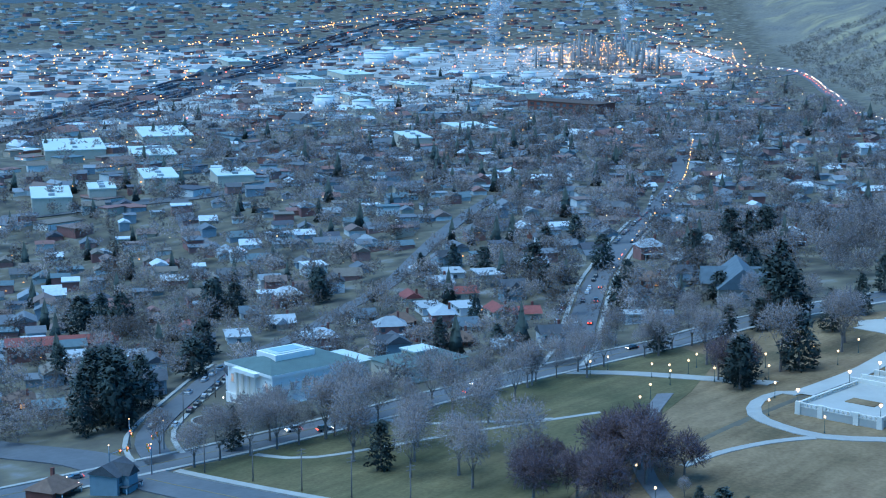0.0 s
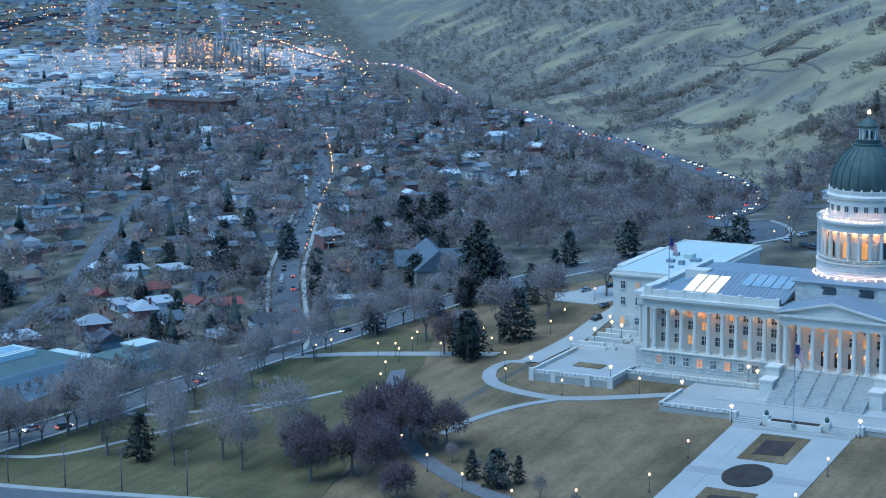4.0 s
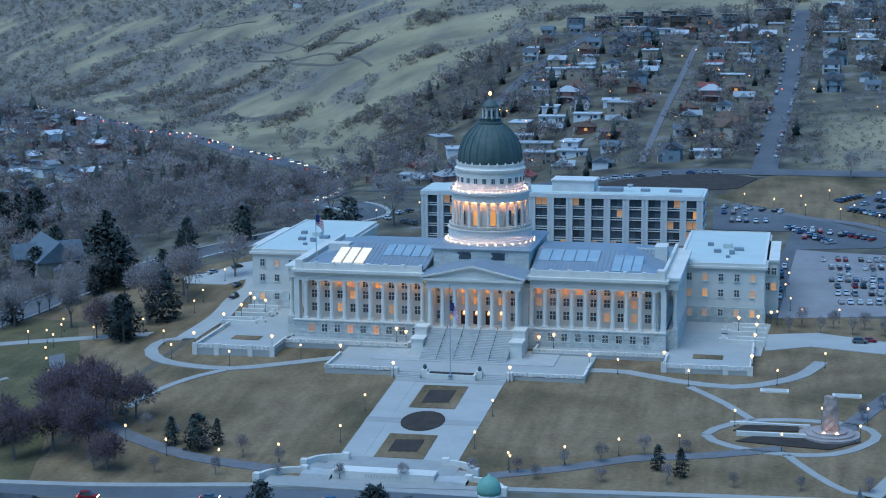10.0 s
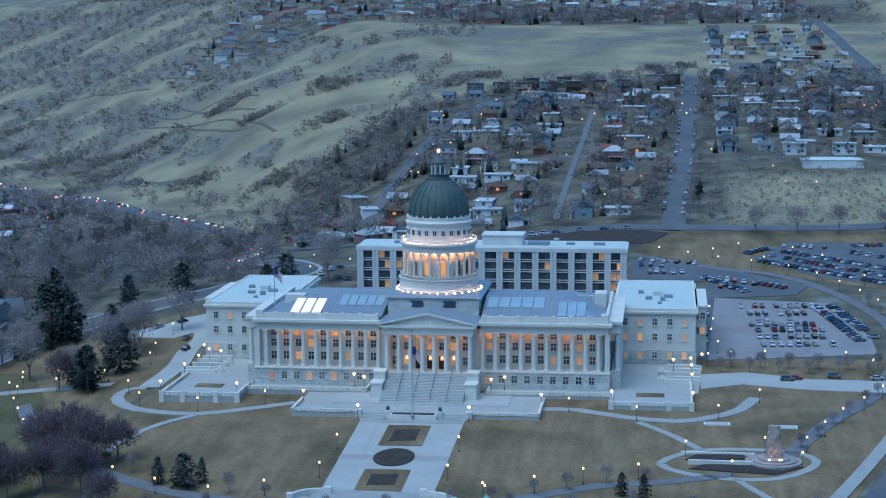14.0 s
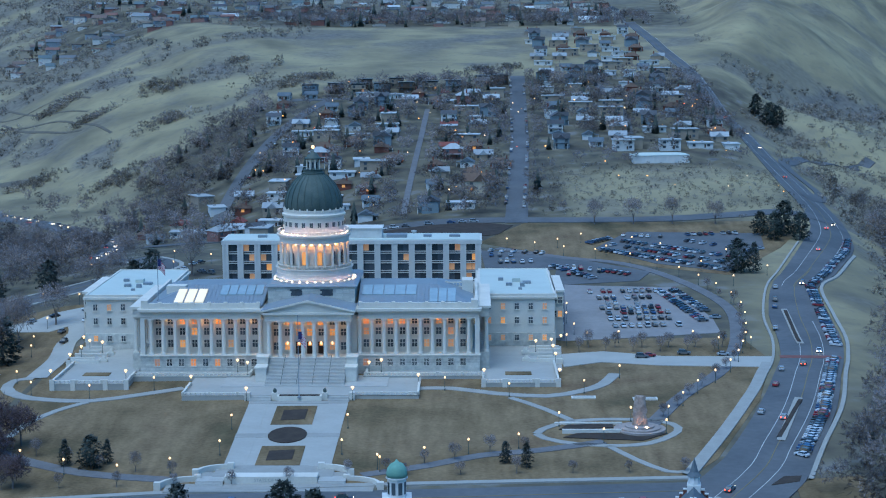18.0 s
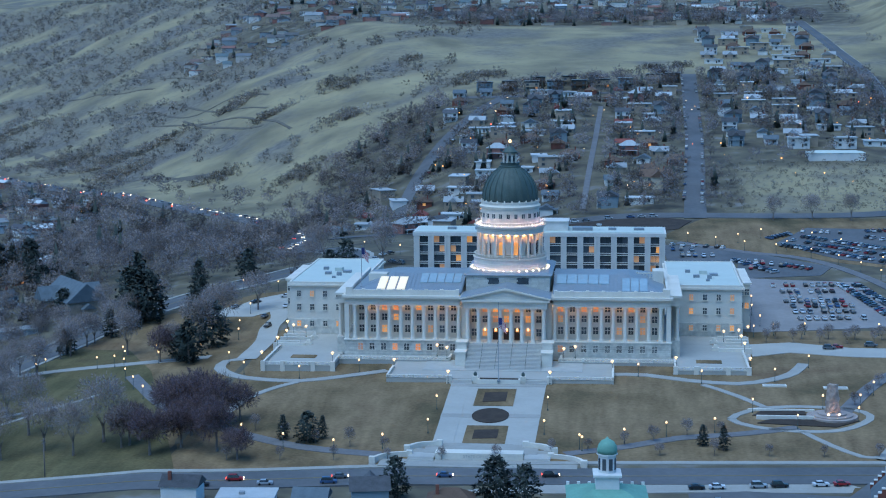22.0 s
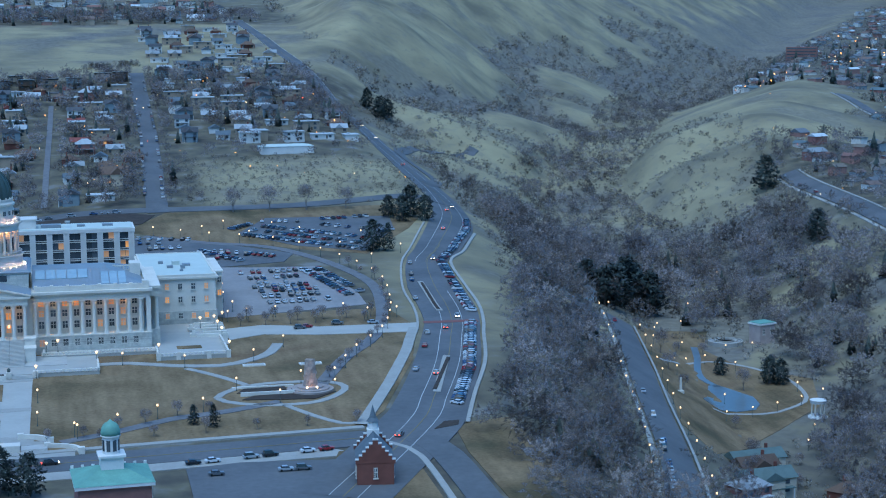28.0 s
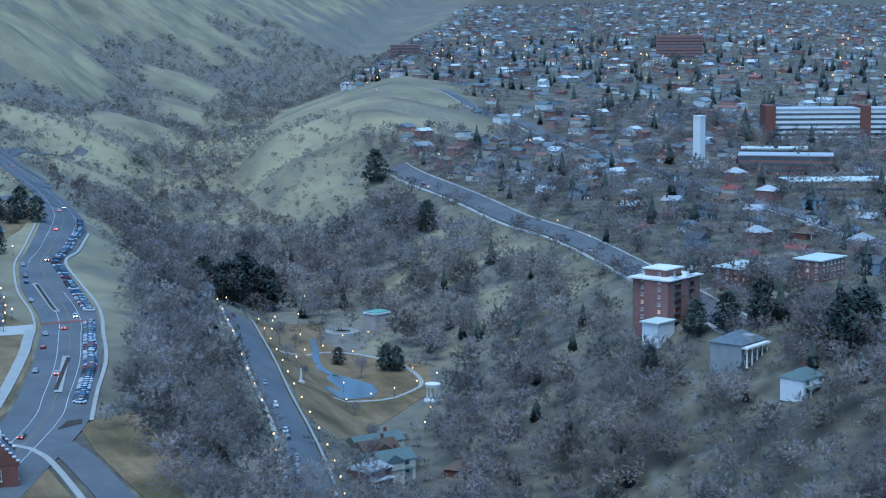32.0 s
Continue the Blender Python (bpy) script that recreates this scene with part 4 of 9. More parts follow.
def office_block():
    b = thing("state_office_block", "pale concrete office block with dark window bands behind the capitol", "building", (4.2, 155.7, 5))
    rng = random.Random(21)
    pale = material("pale precast concrete", (0.62, 0.6, 0.56), 0.85, vary=0.1, scale=0.15, fine=1.0)
    box_part("body", (-56, 56, 1.2, 22, -1, 19.6), material("dark curtain wall", (0.05, 0.06, 0.07), 0.3, vary=0.2), b)
    box_part("roof_slab", (-57, 57, -0.6, 23, 19.6, 21.3), pale, b)
    roof = box_part("roof", (-56, 56, 0.6, 22, 21.3, 21.6), WHITE_ROOF, b, "pale gravel flat roof")
    house = box_part("penthouse", (-4, 13, 5, 17, 21.3, 25.6), pale, b)
    box_part("penthouse_cap", (-4.4, 13.4, 4.6, 17.4, 25.6, 26.1), pale, house)
    box_part("roof_unit", (15, 24, 6, 12, 21.5, 23.0), METAL_ROOF, b)
    for x, w in ((-40, 2), (-28, 1.4), (33, 1.8), (45, 2.4)):
        box_part("roof_vent", (x - w, x + w, 8, 11, 21.5, 22.6), METAL_ROOF, roof)
    dish = lathe_part("dish", [(0.2, 23.0), (1.0, 23.6), (1.3, 24.4)], 12, PAINT_WHITE, b, "white satellite dish", True, 27, 9)
    bm = bmesh.new()
    add_box(bm, -1.3, 1.3, -0.2, 1.2, -1, 19.6)
    add_box(bm, -1.3, -0.4, -0.5, -0.2, -1, 19.6)
    add_box(bm, 0.4, 1.3, -0.5, -0.2, -1, 19.6)
    pier = mesh_of("pier", bm, pale)
    n = 15
    pitch = 112.6 / n
    for k in range(n + 1):
        piece("pier", pier, b, (-56.3 + pitch * k + (1.0 if k == 0 else -1.0 if k == n else 0), 0, 0))
    bm = bmesh.new()
    add_box(bm, -pitch / 2 + 1.2, pitch / 2 - 1.2, 0.2, 1.3, 0, 0.3)
    add_box(bm, -pitch / 2 + 1.2, pitch / 2 - 1.2, 0.5, 1.3, 0.85, 1.15)
    sill = mesh_of("spandrel", bm, pale)
    panes = []
    for mat in (GLASS_DARK, GLOW_SOFT, GLOW_WARM):
        bm = bmesh.new()
        add_box(bm, -pitch / 4 + 0.7, pitch / 4 - 0.7, 1.02, 1.3, 0, 2.75)
        panes.append(mesh_of("pane", bm, mat))
    for k in range(n):
        x = -56.3 + pitch * (k + 0.5)
        for f in range(5):
            z = 15.3 - 4.25 * f
            piece("spandrel", sill, b, (x, 0, z))
            for d in (-1, 1):
                r = rng.random()
                piece("pane", panes[1 if r < 0.1 else 2 if r < 0.15 else 0], b, (x + d * (pitch / 4 - 0.62), 0, z + 1.3))
    for k in range(3):
        for f in range(5):
            z = 15.3 - 4.25 * f
            o = piece("spandrel", sill, b, (56.9, 4.5 + pitch * k, z), 90)


office_block()
# ---- the plan: lines on the ground, x east and y north of the capitol's front ----
PATH_WEST = [(-41, -20), (-55, -29), (-69, -36), (-84, -34), (-95, -28), (-103, -14), (-103, -2), (-96, -2)]
DRIVE_WEST = [(-96, -2), (-96, 7), (-96, 33), (-100, 62), (-99, 78), (-104, 97), (-112, 110), (-121, 105), (-134, 99)]
PATH_DIAG_WEST = [(-70, -38), (-78, -48), (-84, -62), (-86, -76)]
PATH_EAST = [(38, -23), (50, -23), (64, -30), (81, -34), (93, -27), (101, -17), (106, -2)]
PATH_DIAG_EAST = [(69, -36), (80, -50), (88, -63)]
MONUMENT_LOOP = [(76, -76), (82, -67), (88, -63), (100, -61), (115, -63), (120, -70), (117, -78), (109, -86), (97, -88), (83, -84)]
PATH_SOUTH_EAST = [(97, -88), (104, -101), (112, -112), (117, -112)]
PROMENADE_WEST = [(-136, -13), (-115, -55), (-97, -79), (-79, -96), (-55, -111), (-30, -118)]
PROMENADE_EAST = [(25, -115), (44, -106), (59, -97), (77, -92)]
PROMENADE_NORTH_EAST = [(112, -67), (127, -31), (141, -4), (149, 20), (158, 62), (162, 107), (153, 147), (137, 182), (121, 200), (100, 210), (69, 235)]
LOT_SOUTH = [(97, 153), (112, 150), (143, 147), (153, 92), (153, 69), (92, 56)]
LOT_NORTH = [(116, 231), (135, 271), (201, 266), (197, 232), (172, 178), (141, 196)]
LOT_MID = [(61, 231), (90, 221), (137, 178), (130, 160), (97, 153), (92, 56), (84, 61), (95, 184), (63, 184)]
DRIVE_EAST = [(89, 31), (105, 36), (126, 27), (166, 26), (162, 8), (124, 11), (103, 17), (89, 9)]
GROVE_ROAD = [(301, 177), (278, 84), (257, 7), (237, -71), (221, -126), (203, -178)]
RIM_STREET = [(527, 481), (511, 348), (493, 237), (486, 158), (468, 57), (454, -7), (441, -63)]
CREST_WALK = [(-188, 6), (-163, 10), (-112, 9)]


# ---- the grounds ----
def height(x, y):
    return float(terrain(x, y))


GROUNDS = [(-226, -130), (-196, -18), (-186, 60), (-160, 100), (-118, 130), (-60, 128), (60, 128), (90, 60), (160, 62), (164, 20), (150, -40), (128, -100), (118, -116), (30, -124), (-28, -131), (-85, -137), (-165, -135)]
sheet("lawn", GROUNDS, LAWN, 0.12, 8.0, label="dormant tan winter lawn", category="lawn")
sheet("lawn_west", [(-224, -129), (-195, -18), (-184, 58), (-152, 40), (-130, -8), (-113, -60), (-97, -108), (-88, -136), (-165, -134)], LAWN_OLIVE, 0.17, 8.0, label="half-green winter lawn under bare trees", category="lawn")
HILLSIDE_NORTH = [(100, 212), (122, 204), (142, 188), (172, 172), (205, 232), (232, 300), (150, 298), (84, 296), (60, 250)]
sheet("lawn_north", HILLSIDE_NORTH, LAWN, 0.12, 10.0, label="dormant lawn around the car park", category="lawn")
sheet("planting_bed_north", [(0, 296), (30, 302), (62, 300), (78, 290), (70, 268), (30, 262), (2, 280)], MULCH, 0.3, 10.0, label="dark mulched slope", category="bed")


def plaza():
    p = thing("entrance_plaza", "broad granite plaza with low balustrades before the stairs", "plaza", kind="structure")
    box_part("paving", (-39, 39, -37, -5.8, -3.5, -0.15), PAVING, p)
    box_part("landing", (-28, 28, -24, -5.8, -0.15, 0.05), STAIN, p)
    for a, b in (((-39, -36.7), (-17.5, -36.7)), ((17.5, -36.7), (39, -36.7)), ((-38.7, -36.5), (-38.7, -20)), ((38.7, -36.5), (38.7, -20))):
        bm = bmesh.new()
        balustrade(bm, a, b, -0.3, 1.15, 1.5, 0.6)
        part("balustrade", bm, GRANITE, p)
    for sx in (-1, 1):
        bm = bmesh.new()
        for k in range(6):
            add_box(bm, min(sx * 9.2, sx * 16.4), max(sx * 9.2, sx * 16.4), -38.2 - 0.7 * k, -37, -4, -0.4 - 0.3 * k)
        part("steps", bm, STAIN, p, "short flight of granite steps")
        for x in (8.2, 17.2):
            box_part("pedestal", (sx * x - 0.9, sx * x + 0.9, -38.6, -36.2, -3, 1.0), GRANITE, p)
    box_part("planter", (-7.3, 7.3, -40, -37, -3, 0.2), GRANITE, p)
    box_part("soil", (-6.6, 6.6, -39.5, -37.5, 0.2, 0.35), MULCH, p)
    for sx in (-1, 1):
        lathe_part("lantern", [(0.5, 1.0), (0.6, 1.2), (0.6, 1.9), (0.2, 2.4)], 8, COPPER_DARK, p, "dark bronze lantern", False, sx * 8.2, -37.4)


plaza()


def flagpole(x, y, z, h, flag_at):
    p = thing("flagpole", "tall grey flagpole flying a striped flag", "flagpole", (x, y, z))
    lathe_part("pole", [(0.6, 0), (0.6, 0.5), (0.17, 0.6), (0.08, h), (0.22, h + 0.1), (0.05, h + 0.4)], 10, METAL_ROOF, p)
    stripes = material("faded red cloth", (0.4, 0.06, 0.07), 0.8), material("white cloth", (0.7, 0.7, 0.72), 0.8), material("blue cloth", (0.03, 0.04, 0.14), 0.8)
    for k in range(13):
        bm = bmesh.new()
        ring = []
        for j in range(9):
            t = j / 8
            ring.append([bm.verts.new((0.1 + 2.6 * t, 0.35 * math.sin(5 * t) + dy, flag_at - 0.26 * k - 2.2 * t + 0.2 * math.sin(4 * t) - dz)) for dy, dz in ((0, 0), (0.03, 0), (0.03, 0.26), (0, 0.26))])
        for a, b in zip(ring, ring[1:]):
            for i in range(4):
                bm.faces.new((a[i], a[(i + 1) % 4], b[(i + 1) % 4], b[i]))
        part("stripe", bm, stripes[k % 2], p, "faded cloth flag stripe")
    box_part("canton", (0.12, 1.2, -0.04, 0.16, flag_at - 2.4, flag_at), stripes[2], p, "blue cloth flag corner")


flagpole(0, -40.3, -0.3, 27, 22)
flagpole(-54, 8, 24, 15.5, 14.8)


def side_terrace(sx):
    t = thing("side_terrace", "pale granite terrace with balustrades and a planting square", "terrace", (sx * 73, 2, 0), 0, "side terraces", "structure")
    floor = box_part("floor", (-12.8, 12.8, -23, 24, -5, 0.5), PAVING, t)
    box_part("planting_square", (-5, 4, -10.5, -5.5, 0.5, 0.75), LAWN, floor)
    for a, b in (((-12.6, -22.8), (12.6, -22.8)), ((sx * 12.6, -22.8), (sx * 12.6, 10)), ((-sx * 12.6, -22.8), (-sx * 12.6, -8))):
        bm = bmesh.new()
        balustrade(bm, a, b, 0.4, 1.2, 1.4, 0.6)
        part("balustrade", bm, GRANITE, t)
    bm = bmesh.new()
    for x in (-12.6, -5.5, 5.5, 12.6):
        add_box(bm, x - 0.8, x + 0.8, -23.3, -22.3, -5, 1.8)
    part("wall_piers", bm, GRANITE, t)
    # stepped landings down to the drive
    for k, (y, d) in enumerate(((12, 0), (18, 3), (26, 0), (33, 4), (40, 1))):
        x0, x1 = sorted((sx * (4 + d), sx * 16))
        box_part("landing_wall", (x0, x1, y, y + 0.9, -5, 1.6 - 0.15 * k), GRANITE, t)
        if k < 4:
            box_part("landing", (x0, x1, y + 0.9, y + 6, -5, 0.4 - 0.35 * k), PAVING, t)
    for y in (14, 27):
        bm = bmesh.new()
        add_box(bm, sx * 3 - 1.4, sx * 3 + 1.4, y, y + 1.6, 0.5, 1.5)
        add_box(bm, sx * 3 - 0.8, sx * 3 + 0.8, y + 0.2, y + 1.4, 1.5, 2.6, 0.7)
        part("stone_bench", bm, GRANITE, t)


side_terrace(-1)
side_terrace(1)
for sx in (-1, 1):
    court = [(sx * 62.5, 2), (sx * 88, 2), (sx * 90, 46), (sx * 62.5, 46)]
    sheet("court_east" if sx > 0 else "court_west", court if sx > 0 else court[::-1], PAVING, 0.28, 5)
for sx in (-1, 1):
    t = thing("front_terrace", "narrow granite terrace along the base wall", "terrace", (sx * 40, 0, 0), 0, "front terraces", "structure")
    box_part("floor", (-21, 20.2, -9, -0.7, -4, 0.5), PAVING, t)
    for a, b in (((-20.5, -8.8), (20, -8.8)), ((-sx * 20, -8.8), (-sx * 20, -2))):
        bm = bmesh.new()
        balustrade(bm, a, b, 0.4, 1.2, 1.4, 0.6)
        part("balustrade", bm, GRANITE, t)

# the axial walks, the oval and the flower beds
for sx in (-1, 1):
    ribbon("walk_axis", densify([(sx * 13, -40), (sx * 12.4, -108)], 5), 6.4, PAVING, 0.3)
    ribbon("walk_oval_arm", densify([(sx * 5, -77), (sx * 16, -77)], 3), 4, CONCRETE, 0.34)
ribbon("walk_cross", densify([(-16, -41.5), (16, -41.5)], 4), 3, CONCRETE, 0.36)
sheet("walk_bed_surround", [(-10.2, -43), (10.2, -43), (10.2, -108), (-10.2, -108)], PAVING, 0.24, 5)
for y0, y1, tag in ((-46, -66, "north"), (-88, -106, "south")):
    sheet("bed_lawn_" + tag, [(-6.5, y0), (6.5, y0), (6.5, y1), (-6.5, y1)], LAWN, 0.42, 5)
    sheet("flower_bed_" + tag, [(-3.8, y0 - 5), (3.8, y0 - 4), (3.8, y1 + 5), (-3.8, y1 + 4)], MULCH, 0.55, 5)
sheet("oval_bed", [(6 * math.cos(a), -77 + 8 * math.sin(a)) for a in np.linspace(0, 2 * math.pi, 25)[:-1]], MULCH, 0.5, 4)


def forecourt():
    """The curved stone terrace and wall between the lawn and the street."""
    f = thing("forecourt", "pale stone forecourt with curved walls and steps", "terrace", (0, -118, -6.5), 0, "", "structure")
    box_part("upper_floor", (-17, 17, 0, 12, -3, 1.0), CONCRETE, f)
    box_part("sign_wall", (-13, 13, -4.5, 0, -3, 2.1), GRANITE, f)
    text = bpy.data.curves.new("carved_words", "FONT")
    text.body, text.size, text.extrude, text.align_x = "STATE OF UTAH", 1.25, 0.04, "CENTER"
    text.materials.append(STAIN)
    words = new("carved_words", text)
    words.parent = f
    words.matrix_basis = pose(0, -4.53, 0.7, 90, 0, 0)
    for sx in (-1, 1):
        bm = bmesh.new()
        for k in range(7):
            x0, x1 = sorted((sx * 13.2, sx * 21))
            add_box(bm, x0, x1, -5 - 0.3 * k, 0.5 - 0.7 * k, -3, 0.95 - 0.13 * k)
        part("steps", bm, STAIN, f)
        for cx, cy, r, z in ((13, 2, 9, 2.3), (21, -9, 10, 1.5)):
            bm = bmesh.new()
            prev = None
            for k in range(13):
                a = math.pi * 0.5 * k / 12
                ring = [bm.verts.new((sx * (cx + rr * math.cos(a)), cy + 0.8 * rr * math.sin(a), zz)) for rr, zz in ((r, -3), (r, z), (r - 1.0, z), (r - 1.0, -3))]
                if prev:
                    for j in range(3):
                        bm.faces.new((prev[j], prev[j + 1], ring[j + 1], ring[j]))
                else:
                    bm.faces.new(ring)
                prev = ring
            bm.faces.new(prev)
            bmesh.ops.recalc_face_normals(bm, faces=bm.faces[:])
            part("curved_wall", bm, GRANITE, f, "curved granite wall")
    for sx in (-1, 1):
        for x, y, z in ((13, 9.2, 2.6), (22, 2, 2.6), (21, -1, 1.8), (31, -9, 1.8)):
            box_part("wall_pier", (sx * x - 0.9, sx * x + 0.9, y - 0.9, y + 0.9, -3, z), GRANITE, f)
        box_part("side_floor", (min(sx * 17, sx * 21), max(sx * 17, sx * 21), -4, 5, -3, 0.9), CONCRETE, f)
    box_part("lower_floor", (-29, 29, -12.5, -4.5, -3, 0.1), CONCRETE, f)


forecourt()

for name, line, width in (("path_west", curve_through(PATH_WEST), 4.2), ("path_diagonal_west", curve_through(PATH_DIAG_WEST, 4), 2.6), ("path_east", curve_through(PATH_EAST), 4.2), ("path_diagonal_east", curve_through(PATH_DIAG_EAST), 2.4), ("path_south_east", curve_through(PATH_SOUTH_EAST), 2.2), ("path_monument", curve_through(MONUMENT_LOOP, 4, True) + MONUMENT_LOOP[:1], 2.6), ("promenade_west", curve_through(PROMENADE_WEST), 5), ("promenade_east", curve_through(PROMENADE_EAST + [(96, -84)]), 4.2), ("promenade_north_east", curve_through(PROMENADE_NORTH_EAST), 5), ("path_crest", curve_through(CREST_WALK), 6), ("path_park", curve_through([(-222, -60), (-190, -66), (-150, -50)]), 2.2), ("path_park_low", curve_through([(-215, -108), (-193, -104), (-168, -72), (-140, -40)]), 2.2)):
    ribbon(name, line, width, BRICK_WALK if "promenade" in name else CONCRETE, 0.32)
ribbon("drive_west", curve_through(DRIVE_WEST), 8, PAVING, 0.3)
sheet("drive_west_court", [(-132, 92), (-118, 118), (-96, 128), (-90, 112), (-104, 92), (-112, 84)], PAVING, 0.34, 8)
sheet("drive_east", DRIVE_EAST, PAVING, 0.34, 8)
sheet("monument_bed_a", [(84, -80), (98, -82), (108, -83), (116, -76), (104, -74), (88, -76)], MULCH, 0.4, 5)
sheet("monument_bed_b", [(83, -72), (100, -70), (100, -66), (86, -67)], MULCH, 0.4, 5)
sheet("car_park_south", LOT_SOUTH, material("pale car park concrete", (0.27, 0.25, 0.24), 0.85, vary=0.15, scale=0.08, fine=0.5), 0.3, 10)
sheet("car_park_north", LOT_NORTH, ASPHALT, 0.3, 10)
sheet("car_park_mid", LOT_MID, ASPHALT, 0.26, 10)
sheet("car_park_council", [(60, -150), (76, -147), (104, -150), (100, -200), (60, -200)], ASPHALT, 0.3, 8)
sheet("pavement_council", [(-10, -154), (20, -144), (60, -142), (104, -138), (112, -146), (60, -149), (30, -152)], CONCRETE, 0.28, 8)

# kerbs and pavements of the streets
KERB_LINE = curve_through([(119, -116), (136, -72), (150, -32), (158, -4), (165, 22), (171, 58), (174, 96), (184, 148), (195, 181), (216, 246)], 6)
ribbon("pavement_boulevard", KERB_LINE[:22], 4.0, CONCRETE, 0.55, shift=-1.5)
ribbon("kerb_boulevard", KERB_LINE[21:], 1.0, CONCRETE, 0.55)
ribbon("pavement_east_rim", curve_through([(151, -120), (161.5, -87), (175.5, -46), (186.5, 0), (192.5, 24), (199.5, 60), (202.5, 97), (207.5, 147), (221.5, 178), (243.5, 245)], 6), 1.4, CONCRETE, 0.6)
sheet("planting_bed_corner", [(139, -125.5), (147.5, -122), (149, -117), (144, -117.5)], MULCH, 0.55, 3)
sheet("lawn_chapel", [(106, -142), (122, -140), (127, -152), (127, -210), (100, -210), (103, -152)], LAWN, 0.3, 8, label="dormant lawn round the chapel", category="lawn")
sheet("lawn_rim", [(146, -126), (152, -119), (166, -116), (166, -215), (145, -215), (144, -150)], LAWN, 0.25, 8, label="dry grass beside the side road", category="lawn")
ribbon("pavement_front", curve_through([(-224, -130), (-165, -134.5), (-85, -136.5), (-28, -130), (30, -124), (118, -118)], 6), 2.6, CONCRETE, 0.5)
MAIN = curve_through([(-262, -190), (-236, -126), (-212, -60), (-199, 0), (-189, 50), (-174, 98), (-146, 140), (-112, 170), (-88, 205), (-110, 250)], 8)
ribbon("road_main_street", MAIN, 15, ASPHALT, 0.4)
ribbon("pavement_main_street", MAIN, 2.2, CONCRETE, 0.5, shift=9.2)
ribbon("pavement_main_street_far", MAIN, 2.0, CONCRETE, 0.5, shift=-9.6)
W_STREET = curve_through([(-197, 12), (-213, 40), (-250, 94), (-288, 151), (-320, 206), (-412, 360), (-505, 518), (-663, 758)], 12)
ribbon("road_west_street", W_STREET, 11, ASPHALT, 0.4)
ribbon("pavement_west_street", W_STREET[:30], 1.8, CONCRETE, 0.5, shift=7.5)
ribbon("pavement_west_street_far", W_STREET[:30], 1.8, CONCRETE, 0.5, shift=-7.5)
NORTH_WEST = curve_through([(-236, -126), (-270, -104), (-303, -59), (-326, -22), (-346, 28), (-372, 78), (-392, 128), (-450, 220), (-560, 400)], 10)
ribbon("road_north_west", NORTH_WEST, 9, ASPHALT, 0.4)
ribbon("pavement_north_west", NORTH_WEST[1:14], 1.6, CONCRETE, 0.5, shift=7.5)
ribbon("pavement_north_west_far", NORTH_WEST[1:14], 1.6, CONCRETE, 0.5, shift=-7.5)
ribbon("road_chapel", curve_through([(130, -128), (137, -150), (138, -210)], 5), 10, ASPHALT, 0.44)
ribbon("pavement_chapel", curve_through([(122, -136), (129, -152), (129, -210)], 5), 2.0, CONCRETE, 0.5)
ribbon("road_alley", densify([(20, 330), (24, 520), (26, 640)], 10), 3.5, BRICK_WALK, 0.35)
ribbon("road_upper_west", curve_through([(-92, 400), (-88, 480), (-78, 560), (-60, 640), (-44, 690)], 10), 9, ASPHALT, 0.4)
ribbon("road_row", curve_through([(-78, 690), (-40, 684), (20, 698), (92, 712)], 10), 7, ASPHALT, 0.4)
ribbon("road_canyon_branch", curve_through([(250, 400), (268, 450), (262, 540), (300, 640), (360, 720)], 10), 8, ASPHALT, 0.6)
ribbon("road_upper_boulevard_east", curve_through([(160, 540), (162, 640), (150, 800)], 10), 7, ASPHALT, 0.4)

TRAIL = material("worn trail earth", (0.13, 0.115, 0.092), 0.95, vary=0.2)
for line in ([(-475, 1083), (-424, 1051), (-359, 952), (-317, 950), (-268, 885)], [(-518, 1274), (-427, 1169), (-353, 1099)], [(-398, 974), (-312, 867), (-268, 813), (-219, 730)], [(-577, 1275), (-502, 1192), (-441, 1138)], [(-376, 1007), (-314, 906), (-260, 837)], [(-360, 940), (-300, 830), (-250, 770)]):
    ribbon("trail", curve_through(line, 8), 2.2, TRAIL, 0.35)
ribbon("trail_bench", curve_through([(-654, 1161), (-570, 1067), (-470, 922), (-320, 715), (-270, 671)], 8), 9, TRAIL, 0.35)

# road markings and the two planted medians
for name, line, shift, mat in (("lane_line", BOULEVARD[:46], 0.0, PAINT_YELLOW), ("lane_line", BOULEVARD[:34], 4.2, PAINT_WHITE), ("lane_line", BOULEVARD[:34], -4.2, PAINT_WHITE), ("lane_line", BOULEVARD[40:], -0.6, PAINT_YELLOW), ("lane_line", BOULEVARD[40:], 5.6, PAINT_WHITE), ("lane_line", BOULEVARD[40:], -5.6, PAINT_WHITE)):
    ribbon(name, line, 0.22, mat, 0.47, 0.05, across=2, shift=shift)
ribbon("centre_line", curve_through([(-226, -139.5), (-165, -144), (-85, -146), (-28, -140), (15, -138), (118, -130)], 8), 0.3, PAINT_YELLOW, 0.5, 0.05, across=2)
ribbon("centre_line", MAIN, 0.3, PAINT_YELLOW, 0.48, 0.05, across=2)
RED_PAVING = material("red brick paving", (0.22, 0.09, 0.075), 0.85, vary=0.2)
ribbon("crossing", densify([(168, 25), (190, 24)], 4), 4.5, RED_PAVING, 0.48, 0.1)
for line in ([(184, 106), (180, 48)], [(163, -38), (149, -84)]):
    ribbon("median", densify(line, 5), 2.6, CONCRETE, 0.62)
    ribbon("median_bed", densify([(line[0][0], line[0][1] - 3), (line[1][0], line[1][1] + 3)], 5), 1.3, MULCH, 0.85)


